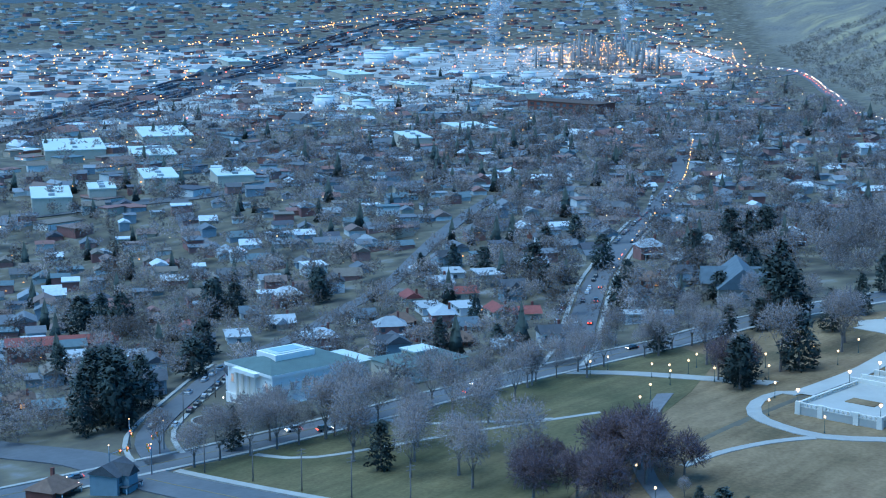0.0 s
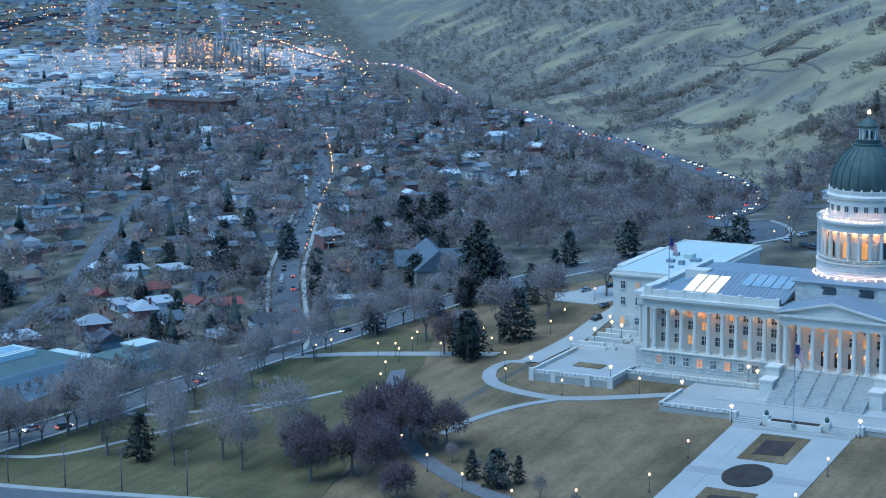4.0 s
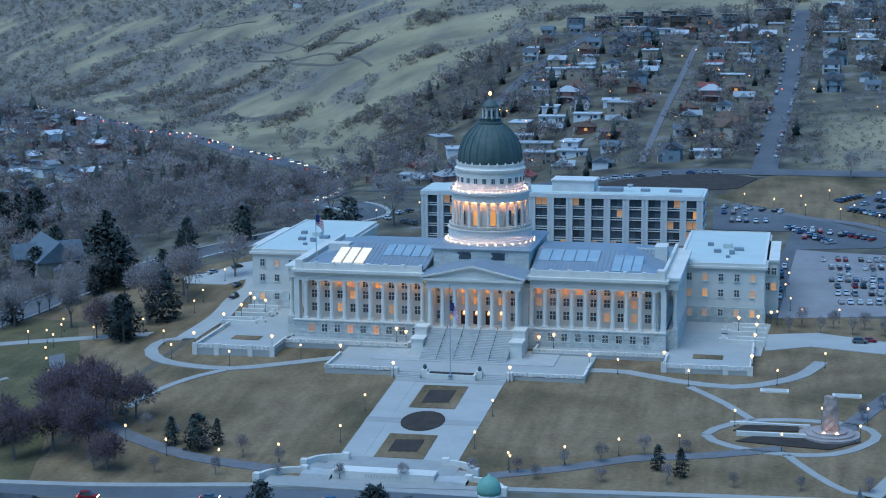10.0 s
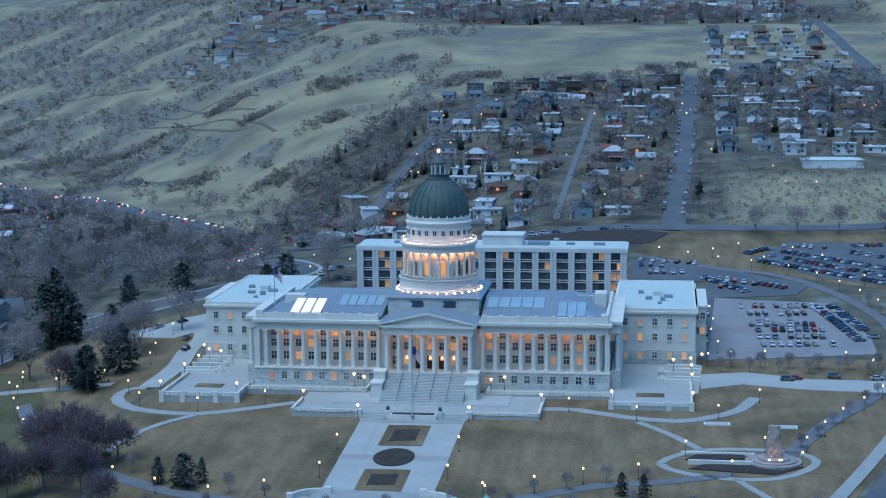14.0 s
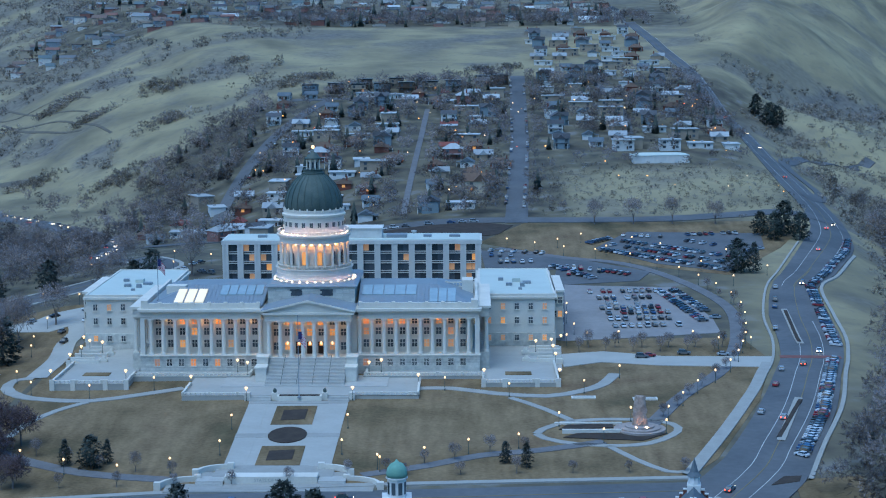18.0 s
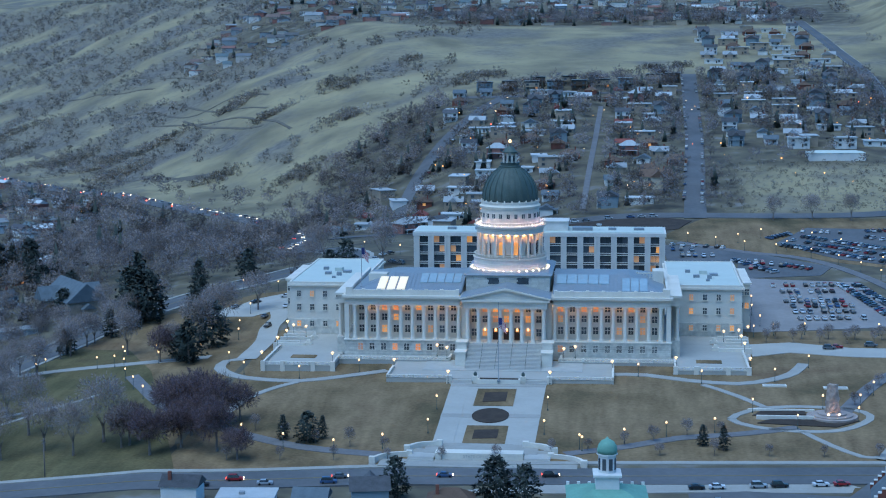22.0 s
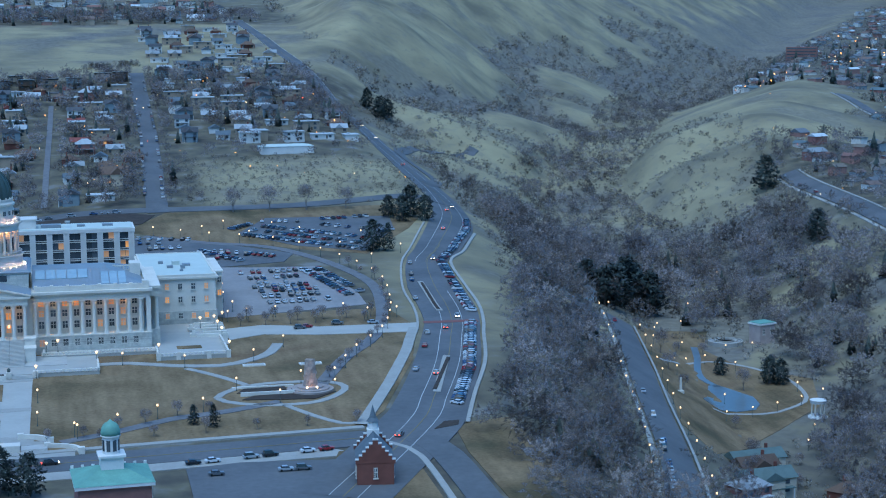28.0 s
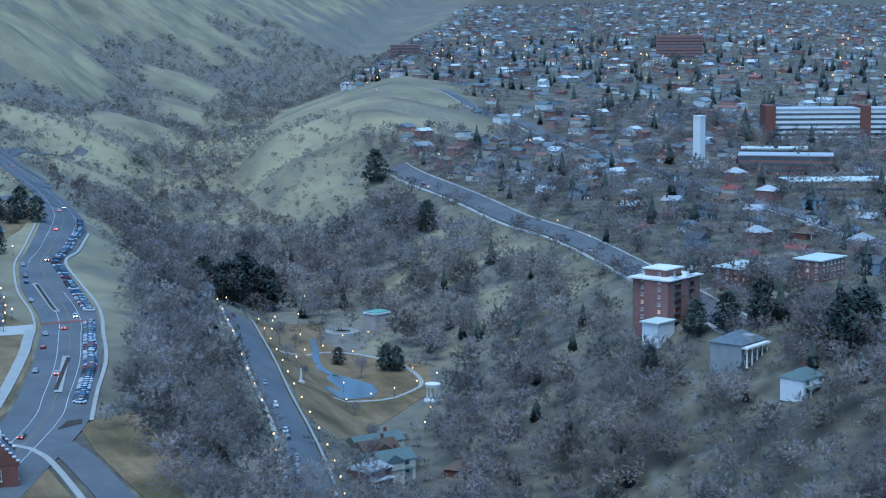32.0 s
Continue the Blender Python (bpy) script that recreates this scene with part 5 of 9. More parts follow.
def monument():
    m = thing("stone_monument", "tall rough pinkish stone monument on a round plinth", "monument", (108, -71, height(108, -71)))
    rock = material("pinkish rock", (0.42, 0.33, 0.28), 0.85, vary=0.3, scale=0.8, fine=3, bump=0.3)
    lathe_part("plinth", [(8, -1), (8, 0.5), (6.5, 0.5), (6.5, 0.9), (4.5, 0.9), (4.5, 1.4)], 32, material("pale red paving", (0.36, 0.3, 0.27), 0.85), m, "", False)
    bm = bmesh.new()
    rng = random.Random(2)
    prev = None
    for k in range(9):
        z = 1.3 + 9.2 * k / 8
        r = 2.3 - 0.75 * (k / 8) ** 1.5
        ring = [bm.verts.new(((r * (1 + rng.uniform(-0.16, 0.16))) * math.cos(2 * math.pi * j / 12), 0.7 * r * (1 + rng.uniform(-0.2, 0.2)) * math.sin(2 * math.pi * j / 12), z + rng.uniform(-0.2, 0.2))) for j in range(12)]
        if prev:
            for j in range(12):
                bm.faces.new((prev[j], prev[(j + 1) % 12], ring[(j + 1) % 12], ring[j]))
        prev = ring
    bm.faces.new(prev)
    part("rock", bm, rock, m, "weathered pink granite rock")
    for x, y in ((-1.5, -3.6), (1.8, -3.6)):
        box_part("floodlight", (x - 0.2, x + 0.2, y - 0.2, y + 0.2, 1.4, 1.7), glowing("monument floodlight", (1.0, 0.5, 0.25), 8.0), m, "small lit floodlight")
    for x0, x1, y in ((-26, -5, 4.6), (-24, -6, -4.6)):
        box_part("low_wall", (x0, x1, y, y + 0.9, -1, 1.1), GRANITE, m)


monument()
for x, y in ((93, -36), (113, -38)):
    b = thing("stone_tablet", "flat pale stone tablet with a dark face on the lawn", "memorial", (x, y, height(x, y)), 0, "lawn tablets")
    box_part("slab", (-4, 4, -1.6, 1.6, -0.5, 0.5), GRANITE, b)
    box_part("panel", (-3.4, 3.4, -1.1, 1.1, 0.5, 0.58), STAIN, b)


# ---- other buildings that can be told apart ----
BRICK = material("red brick", (0.2, 0.075, 0.055), 0.9, vary=0.2, scale=0.4, fine=5)
BRICK_PINK = material("pinkish brick", (0.27, 0.13, 0.11), 0.9, vary=0.15, scale=0.4, fine=5)
GREEN_ROOF = material("pale green copper roof", (0.16, 0.34, 0.27), 0.7, vary=0.15, scale=0.3, fine=2)
TEAL_ROOF = material("grey green shingle roof", (0.11, 0.155, 0.145), 0.85, vary=0.15, scale=0.3, fine=2)
SLATE_BLUE = material("blue grey shingle roof", (0.12, 0.15, 0.17), 0.85, vary=0.2, scale=0.4, fine=3)
WHITE_WALL = material("white painted wall", (0.68, 0.67, 0.64), 0.8, vary=0.08, scale=0.3, fine=2)
CREAM_WALL = material("cream stucco", (0.55, 0.47, 0.36), 0.85, vary=0.1, scale=0.3, fine=2)
DARK_ROOF = material("dark shingle roof", (0.085, 0.088, 0.095), 0.85, vary=0.25, scale=0.5, fine=3, each=0.3)
BROWN_ROOF = material("brown shingle roof", (0.14, 0.09, 0.065), 0.85, vary=0.2, scale=0.5, fine=3, each=0.25)
RED_ROOF = material("red roof", (0.25, 0.075, 0.06), 0.8, vary=0.2, scale=0.5, fine=3, each=0.2)
GREY_ROOF = material("grey roof", (0.34, 0.36, 0.37), 0.8, vary=0.15, scale=0.5, fine=3, each=0.25)
PALE_ROOF = material("pale flat roof", (0.42, 0.44, 0.44), 0.8, vary=0.12, scale=0.2, fine=2, each=0.2)
TIMBER = material("brown timber", (0.12, 0.08, 0.055), 0.8, vary=0.25, scale=0.5, fine=4)
BLUE_WALL = material("blue grey siding", (0.2, 0.26, 0.29), 0.8, vary=0.12, scale=0.4, fine=4)
TAN_WALL = material("tan siding", (0.36, 0.29, 0.22), 0.85, vary=0.15, scale=0.4, fine=4)


def add_gable(bm, x0, x1, y0, y1, z, rise, over=0.5, axis="x", hip=0.0):
    """A pitched roof with thickness; the ridge runs along the axis; hip: how far the ridge's ends draw in."""
    if axis == "x":
        m = (y0 + y1) / 2
        low = ((x0 - over, y0 - over), (x1 + over, y0 - over), (x1 + over, y1 + over), (x0 - over, y1 + over))
        top = ((x0 - over + hip, m), (x1 + over - hip, m))
        order = ((0, 1, 5, 4), (2, 3, 4, 5), (1, 2, 5), (3, 0, 4), (3, 2, 1, 0))
    else:
        m = (x0 + x1) / 2
        low = ((x0 - over, y0 - over), (x1 + over, y0 - over), (x1 + over, y1 + over), (x0 - over, y1 + over))
        top = ((m, y0 - over + hip), (m, y1 + over - hip))
        order = ((1, 2, 5, 4), (3, 0, 4, 5), (0, 1, 4), (2, 3, 5), (3, 2, 1, 0))
    v = [bm.verts.new((a, b, z)) for a, b in low] + [bm.verts.new((a, b, z + rise)) for a, b in top]
    for f in order:
        bm.faces.new([v[i] for i in f])


def gable_part(name, dims, mat, parent, label="", over=0.5, axis="x", hip=0.0):
    bm = bmesh.new()
    add_gable(bm, *dims, over, axis, hip)
    return part(name, bm, mat, parent, label)


HOUSE_WINDOW = window_meshes(1.3, 1.5, 0.15)
SMALL_PANES = []
for mat in (GLASS_DARK, GLOW_WARM):
    bm = bmesh.new()
    add_box(bm, -0.9, 0.9, -0.08, 0.05, 0, 1.4)
    add_box(bm, -1.05, 1.05, -0.14, 0.05, -0.15, 0)
    SMALL_PANES.append(mesh_of("window", bm, mat))


def small_window(parent, at, turn, lit, rng):
    piece("window", SMALL_PANES[rng.random() < lit], parent, at, turn)


FLOOD_WHITE = glowing("white floodlight", (1.0, 0.72, 0.5), 5.0)


def museum():
    z = height(-255, -50)
    b = thing("museum", "white columned museum with a grey green hipped roof", "building", (-252.5, -67.5, z - 0.3), 83)
    pale = material("cream terracotta", (0.78, 0.75, 0.69), 0.75, vary=0.08, scale=0.2, fine=1)
    w, d, h = 34, 26, 10.5
    box_part("base", (-0.6, w + 0.6, -0.6, d + 0.6, -4, 0.6), pale, b)
    box_part("wall", (0, w, 0, d, 0.6, h), pale, b)
    box_part("cornice", (-0.8, w + 0.8, -0.8, d + 0.8, h - 0.6, h + 0.4), pale, b)
    gable_part("roof", (0, w, 0, d, h + 0.4, 3.2), TEAL_ROOF, b, "grey green hipped roof", 0.8, "x", 9)
    box_part("attic", (7, 23, 8, 19, h + 1, h + 4.4), pale, b)
    light = box_part("roof_light", (8, 22, 9, 18, h + 4.4, h + 4.7), WHITE_ROOF, b)
    box_part("roof_light_pane", (10, 20, 10.5, 16.5, h + 4.7, h + 4.85), SKYLIGHT, light, "blue glass roof light")
    col = column_mesh(0.55, 8.6, 10)
    for k in range(4):
        piece("column", col, b, (-1.6, 8 + 3.4 * k, 0.6))
    box_part("porch_cornice", (-2.6, 0, 6.4, 19.8, 9.2, h), pale, b)
    bm = bmesh.new()
    add_box(bm, -0.12, 0.12, -0.12, 0.12, 0.0, 0.2)
    flood = mesh_of("floodlight", bm, FLOOD_WHITE)
    for k in range(8):
        piece("floodlight", flood, b, (1 + 4.6 * k, -3.2, 0), 0, "small lit ground floodlight")
        if k < 4:
            piece("floodlight", flood, b, (-4.6, 4 + 6 * k, 0), 0, "small lit ground floodlight")
    kit = window_meshes(1.4, 3.0)
    for k in range(6):
        put_window(kit, b, (3 + 4.8 * k, 0, 4.5), 0, 0.05)
    for y in (3, 23):
        put_window(kit, b, (0, y, 4.5), -90, 0.9)
    box_part("rear_wing", (w, w + 12, 4, d - 3, -4, 8), pale, b)
    box_part("rear_roof", (w, w + 12.4, 3.6, d - 2.6, 8, 8.6), WHITE_ROOF, b)
    a = thing("museum_annex", "low cream annex with a grey green hipped roof", "building", (-230.5, -28.5, height(-234, -18) - 0.3), 81)
    box_part("wall", (0, 27, 0, 19, -4, 6.5), CREAM_WALL, a)
    gable_part("roof", (0, 27, 0, 19, 6.5, 2.4), TEAL_ROOF, a, "grey green hipped roof", 0.8, "x", 7)
    box_part("attic", (9, 18, 5.5, 13.5, 7, 9.4), CREAM_WALL, a)
    box_part("attic_roof", (8.4, 18.6, 5, 14, 9.4, 9.9), WHITE_ROOF, a)
    for k in range(6):
        put_window(HOUSE_WINDOW, a, (3 + 4.2 * k, 0, 3), 0, 0.05)
    f = thing("round_fountain_bed", "round planted bed with a stone fountain", "fountain", (-262, -85, height(-262, -85)))
    lathe_part("rim", [(7, -1), (7, 0.5), (6.4, 0.5), (6.4, 0.2)], 28, CONCRETE, f, "", False)
    lathe_part("soil", [(6.3, -0.5), (6.3, 0.4)], 24, MULCH, f, "", False)
    lathe_part("basin", [(2.2, 0.4), (2.4, 1.0), (0.5, 1.1), (0.4, 2.2), (1.0, 2.4)], 16, CONCRETE, f, "", False)


museum()


def council_hall():
    b = thing("council_hall", "old brick hall with a green roof and a domed white cupola", "building", (38, -184, height(38, -175) - 0.5), 3)
    box_part("wall", (-9.5, 9.5, -9, 9, -2, 9.5), BRICK_PINK, b, "pale red sandstone wall")
    box_part("cornice", (-10.4, 10.4, -9.9, 9.9, 9.5, 10.4), WHITE_WALL, b)
    gable_part("roof", (-9.5, 9.5, -9, 9, 10.4, 3.4), GREEN_ROOF, b, "pale green copper roof", 1.0, "x", 9.5)
    for k in range(8):
        box_part("cresting", (-9.8 + 2.8 * k - 0.4, -9.8 + 2.8 * k + 0.4, 9.3, 9.9, 10.4, 11.4), WHITE_WALL, b)
    tower = box_part("cupola_base", (-3, 3, -3, 3, 11.5, 16), WHITE_WALL, b)
    box_part("cupola_ledge", (-3.6, 3.6, -3.6, 3.6, 16, 16.6), WHITE_WALL, tower)
    lathe_part("cupola_drum", [(2.3, 16.6), (2.3, 21), (2.7, 21.2), (2.7, 21.6)], 8, WHITE_WALL, b, "", False)
    for k in range(8):
        a = math.pi * k / 4 + math.pi / 8
        o = box_part("louvre", (-0.5, 0.5, -0.08, 0.08, 17.4, 20.4), GLASS_DARK, tower)
        o.matrix_basis = pose(2.16 * math.cos(a), 2.16 * math.sin(a), 0, 0, 0, math.degrees(a) + 90)
    lathe_part("cupola_dome", [(2.5, 21.6), (2.6, 22.5), (2.3, 23.7), (1.6, 24.7), (0.6, 25.2), (0.1, 25.8)], 20, GREEN_ROOF, b, "green copper dome")
    kit = window_meshes(1.3, 2.6)
    for k in range(5):
        for z in (1.5, 5.8):
            put_window(kit, b, (-7 + 3.5 * k, 9, z), 180, 0.05)
            put_window(kit, b, (9.5, -7 + 3.5 * k, z), 90, 0.05)


council_hall()


def chapel():
    b = thing("brick_chapel", "small red brick chapel with stepped gables and a white steeple", "church", (112, -168, height(112, -165) - 0.4), -8)
    box_part("wall", (-4.8, 4.8, -8, 8, -2, 6), BRICK, b)
    gable_part("roof", (-4.8, 4.8, -7.4, 7.4, 6, 5.5), SLATE_BLUE, b, "dark blue slate roof", 0.2, "y")
    for y in (-8, 7.3):
        bm = bmesh.new()
        for k in range(6):
            w = 5.2 - 0.9 * k
            add_box(bm, -w, w, y, y + 0.7, 5.8 + 1.05 * k, 6.9 + 1.05 * k)
        g = part("stepped_gable", bm, BRICK, b)
        for k in range(6):
            for sx in (-1, 1):
                w = 5.2 - 0.9 * k
                box_part("cap_stone", (sx * (w - 0.4) - 0.45, sx * (w - 0.4) + 0.45, y - 0.1, y + 0.8, 6.9 + 1.05 * k, 7.2 + 1.05 * k), WHITE_WALL, g)
    b.scale = (1.08, 1.08, 1.08)
    box_part("steeple_base", (-1.6, 1.6, 5, 8.2, 8, 11.8), WHITE_WALL, b)
    lathe_part("belfry", [(1.5, 11.8), (1.35, 13.6), (1.8, 13.8)], 8, WHITE_WALL, b, "white belfry", False, 0, 6.6)
    lathe_part("spire", [(1.8, 13.8), (1.0, 14.8), (0.45, 16.6), (0.05, 18.2)], 8, SLATE_BLUE, b, "dark slate spire", False, 0, 6.6)
    kit = window_meshes(1.0, 2.8, 0.2)
    for y in (-5, -1.5, 2):
        put_window(kit, b, (-4.8, y, 1.5), -90, 0.05)
        put_window(kit, b, (4.8, y, 1.5), 90, 0.05)
    put_window(kit, b, (0, -8, 2), 0, 0.05)


chapel()


def stone_church():
    b = thing("stone_church", "stone church with a steep blue grey roof", "church", (-204, 132, height(-204, 132) - 0.5), 38)
    stone = material("tan stone", (0.3, 0.25, 0.2), 0.9, vary=0.25, scale=0.5, fine=2)
    box_part("wall", (-9, 9, -16, 16, -2, 7), stone, b)
    gable_part("roof", (-9, 9, -16, 16, 7, 8), SLATE_BLUE, b, "steep blue grey roof", 0.7, "y")
    box_part("transept", (-14, 14, 2, 12, -2, 6), stone, b)
    gable_part("transept_roof", (-14, 14, 2, 12, 6, 6), SLATE_BLUE, b, "", 0.6, "x")
    box_part("porch", (-3, 3, -19, -16, -2, 4), stone, b)
    gable_part("porch_roof", (-3, 3, -19, -16, 4, 2.4), SLATE_BLUE, b, "", 0.4, "y")
    kit = window_meshes(1.3, 3.4, 0.2)
    for y in (-12, -7, -2):
        for sx in (-1, 1):
            put_window(kit, b, (sx * 9, y, 2), 90 * sx, 0.05)
    put_window(kit, b, (0, -16, 7.5), 0, 0.05)


stone_church()


def house(label, w, d, storeys, wall, roof_mat, style="gable", porch=False, chimney=False, lit=0.06, group="town houses", name="house", seed=1):
    """A dwelling with its front to -y; style: gable, cross, hip, flat or shed."""
    rng = random.Random(seed)
    h = 2.9 * storeys
    b = thing(name, label, "house", group=group)
    box_part("wall", (-w / 2, w / 2, -d / 2, d / 2, -3, h), wall, b)
    if style == "flat":
        roof = box_part("roof", (-w / 2 - 0.6, w / 2 + 0.6, -d / 2 - 0.8, d / 2 + 0.6, h, h + 0.45), roof_mat, b)
        box_part("roof_unit", (0.5, 2, 0.5, 2, h + 0.45, h + 1.2), GREY_ROOF, roof)
    elif style == "shed":
        bm = bmesh.new()
        v = [bm.verts.new(p) for p in ((-w / 2 - 0.6, -d / 2 - 1, h + 1.3), (w / 2 + 0.6, -d / 2 - 1, h + 1.3), (w / 2 + 0.6, d / 2 + 0.5, h), (-w / 2 - 0.6, d / 2 + 0.5, h), (-w / 2 - 0.6, -d / 2 - 1, h + 1.7), (w / 2 + 0.6, -d / 2 - 1, h + 1.7), (w / 2 + 0.6, d / 2 + 0.5, h + 0.4), (-w / 2 - 0.6, d / 2 + 0.5, h + 0.4))]
        for f in BOX_FACES:
            bm.faces.new([v[i] for i in f])
        part("roof", bm, roof_mat, b)
        box_part("clerestory", (-w / 2, w / 2, -d / 2, -d / 2 + 0.5, h, h + 1.3), GLASS_DARK, b)
        box_part("balcony", (-w / 2, w / 2, -d / 2 - 2, -d / 2, 2.7, 3.0), wall, b)
    else:
        rise = 0.32 * d
        gable_part("roof", (-w / 2, w / 2, -d / 2, d / 2, h, rise), roof_mat, b, "", 0.6, "x", d / 2 if style == "hip" else 0)
        bm = bmesh.new()
        if style != "hip":
            for x in (-w / 2, w / 2):
                v = [bm.verts.new(p) for p in ((x, -d / 2, h), (x, d / 2, h), (x, 0, h + rise * 0.9))]
                bm.faces.new(v)
                u = [bm.verts.new((p.co.x * 0.98, p.co.y, p.co.z)) for p in v]
                bm.faces.new(u[::-1])
            part("gable_wall", bm, wall, b)
        else:
            bm.free()
        if style == "cross":
            box_part("wing", (-w / 4, w / 5, -d / 2 - 2.2, 0, -3, h), wall, b)
            gable_part("wing_roof", (-w / 4, w / 5, -d / 2 - 2.2, 0, h, rise * 0.95), roof_mat, b, "", 0.5, "y")
    if porch:
        p = box_part("porch_roof", (-w / 2.4, w / 2.4, -d / 2 - 2.6, -d / 2, 2.6, 2.85), roof_mat, b)
        for x in (-w / 2.6, w / 2.6):
            box_part("porch_post", (x - 0.12, x + 0.12, -d / 2 - 2.4, -d / 2 - 2.15, -2, 2.6), WHITE_WALL, p)
    if chimney:
        box_part("chimney", (w / 4, w / 4 + 0.9, d / 6, d / 6 + 0.9, h, h + 0.32 * d + 1.2), BRICK, b)
    for f in range(storeys):
        for x in (-w / 3.4, w / 3.2):
            small_window(b, (x, -d / 2, 0.9 + 2.9 * f), 0, lit, rng)
    small_window(b, (w / 2, 0, 0.9), 90, lit, rng)
    box_part("door", (w / 6 - 0.5, w / 6 + 0.5, -d / 2 - 0.08, -d / 2 + 0.1, 0, 2.1), TIMBER, b)
    return b


HOUSES = [
    house("white two-storey house with a dark gabled roof", 10, 8, 2, WHITE_WALL, DARK_ROOF, "gable", True, True, seed=1),
    house("red brick bungalow with a brown shingle roof", 12, 9, 1, BRICK, BROWN_ROOF, "hip", True, True, seed=2),
    house("tan house with a cross gabled grey roof", 11, 9, 1, TAN_WALL, GREY_ROOF, "cross", False, True, seed=3),
    house("blue grey house with a dark cross gabled roof", 10, 9, 2, BLUE_WALL, DARK_ROOF, "cross", True, False, seed=4),
    house("low white house with a pale flat roof", 15, 9, 1, WHITE_WALL, PALE_ROOF, "flat", seed=5),
    house("cream house with a red gabled roof", 11, 8, 1, CREAM_WALL, RED_ROOF, "gable", False, True, seed=6),
    house("brick house with a grey hipped roof", 12, 10, 2, BRICK_PINK, GREY_ROOF, "hip", True, True, seed=7),
    house("tan two-storey flats with a pale flat roof", 16, 10, 2, TAN_WALL, PALE_ROOF, "flat", seed=8),
    house("white cottage with a slate grey gabled roof", 9, 8, 1, WHITE_WALL, SLATE_BLUE, "gable", True, False, seed=9),
]


def place(proto, x, y, turn, lift=0.0):
    return copy_thing(proto, pose(x, y, height(x, y) + lift, 0, 0, turn))


USED = set()


HOUSE_SPOTS = []


def set_house(k, x, y, turn):
    """The first house of a kind is moved to its place, the later ones are copies."""
    HOUSE_SPOTS.append((x, y))
    if k in USED:
        return place(HOUSES[k], x, y, turn)
    USED.add(k)
    HOUSES[k].matrix_basis = pose(x, y, height(x, y), 0, 0, turn)
    return HOUSES[k]


def near_line(line, x, y, gap):
    a = np.array(line)
    return bool((np.hypot(a[:, 0] - x, a[:, 1] - y) < gap).any())


ROADS = [densify([(80, 296), (88, 513), (94, 790)], 6), BOULEVARD, VICTORY, MAIN, W_STREET, NORTH_WEST, densify([(-120, 330), (-60, 322), (-4, 306), (40, 306), (80, 303), (160, 305), (248, 330)], 6), curve_through([(-92, 400), (-88, 480), (-78, 560), (-60, 640), (-44, 690)], 6), densify([(20, 330), (24, 520), (26, 640)], 6)]


def clear_of_roads(x, y, gap):
    return not any(near_line(r, x, y, gap) for r in ROADS)


def hill_houses():
    rng = random.Random(42)
    for row in range(15):
        y = 336 + 25.5 * row
        x = -78 - 0.02 * (y - 330) + rng.uniform(0, 6)
        while x < 78:
            yy = y + rng.uniform(-5, 5)
            if clear_of_roads(x, yy, 11) and math.hypot(x - 61, yy - 371) > 20 and rng.random() < 0.92:
                set_house(rng.choice((0, 1, 1, 2, 2, 3, 4, 4, 5, 6, 7, 8, 8)), x, yy, rng.choice((0, 0, 0, 90, 270)) + rng.uniform(-6, 6))
            x += rng.uniform(16, 22)
    for row in range(22):
        y = 500 + 27 * row
        x = 112 + rng.uniform(0, 6)
        while x < 226 - 0.02 * (y - 500):
            yy = y + rng.uniform(-5, 5)
            if clear_of_roads(x, yy, 12) and rng.random() < 0.85 and math.hypot(x - 171, yy - 470) > 32:
                set_house(rng.choice((0, 1, 2, 2, 3, 4, 4, 7, 8)), x, yy, rng.choice((0, 0, 90)) + rng.uniform(-6, 6))
            x += rng.uniform(18, 25)
    for k, (x, y) in enumerate(((-105, 372), (-118, 352), (-96, 352), (-78, 330), (-60, 336), (-112, 402), (-128, 380), (-95, 430), (-108, 455))):
        set_house((4, 8, 2, 6, 0, 5, 1, 4, 7)[k], x, y, 15 * k)


hill_houses()
big = house("large cream house with a brown gabled roof", 17, 13, 2, CREAM_WALL, BROWN_ROOF, "cross", False, True, 0.1, "", "large_house", 31)
big.matrix_basis = pose(61, 376, height(61, 376), 0, 0, 8)


def terrace_row():
    """Modern two-storey houses along the hill's edge."""
    protos = [house("modern dark timber house with a slanting pale roof", 11, 10, 2, wall, PALE_ROOF, "shed", False, False, 0.1, "hilltop terrace houses", "modern_house", 50 + k) for k, wall in enumerate((BLUE_WALL, TIMBER, TAN_WALL))]
    spots = [(-64, 712), (-45, 714), (-28, 712), (-10, 715), (8, 718), (26, 722), (44, 726), (-24, 734), (0, 738), (22, 742), (80, 752), (66, 748)]
    for k, (x, y) in enumerate(spots):
        at = pose(x, y, height(x, y) + 0.5, 0, 0, (-4, 3, 6)[k % 3])
        if k < 3:
            protos[k].matrix_basis = at
        else:
            copy_thing(protos[k % 3], at)


terrace_row()
t = thing("water_reservoir", "long white covered water reservoir on the slope", "reservoir", (171, 455, height(171, 450)), 3)
box_part("wall", (-17, 17, -7, 9, -4, 4.5), WHITE_WALL, t)
gable_part("roof", (-17, 17, -7, 9, 4.5, 1.2), WHITE_ROOF, t, "", 0.4, "x", 6)
for k in range(9):
    box_part("buttress", (-16 + 4 * k - 0.3, -16 + 4 * k + 0.3, -7.4, -7, -4, 4.4), WHITE_WALL, t)
for x in (152, 181):
    h2 = house("white modern two-storey house with a flat roof", 13, 9, 2, WHITE_WALL, PALE_ROOF, "flat", False, False, 0.2, "white hill houses", "white_modern_house", 60)
    h2.matrix_basis = pose(x, 490, height(x, 490) + 0.5, 0, 0, 2)


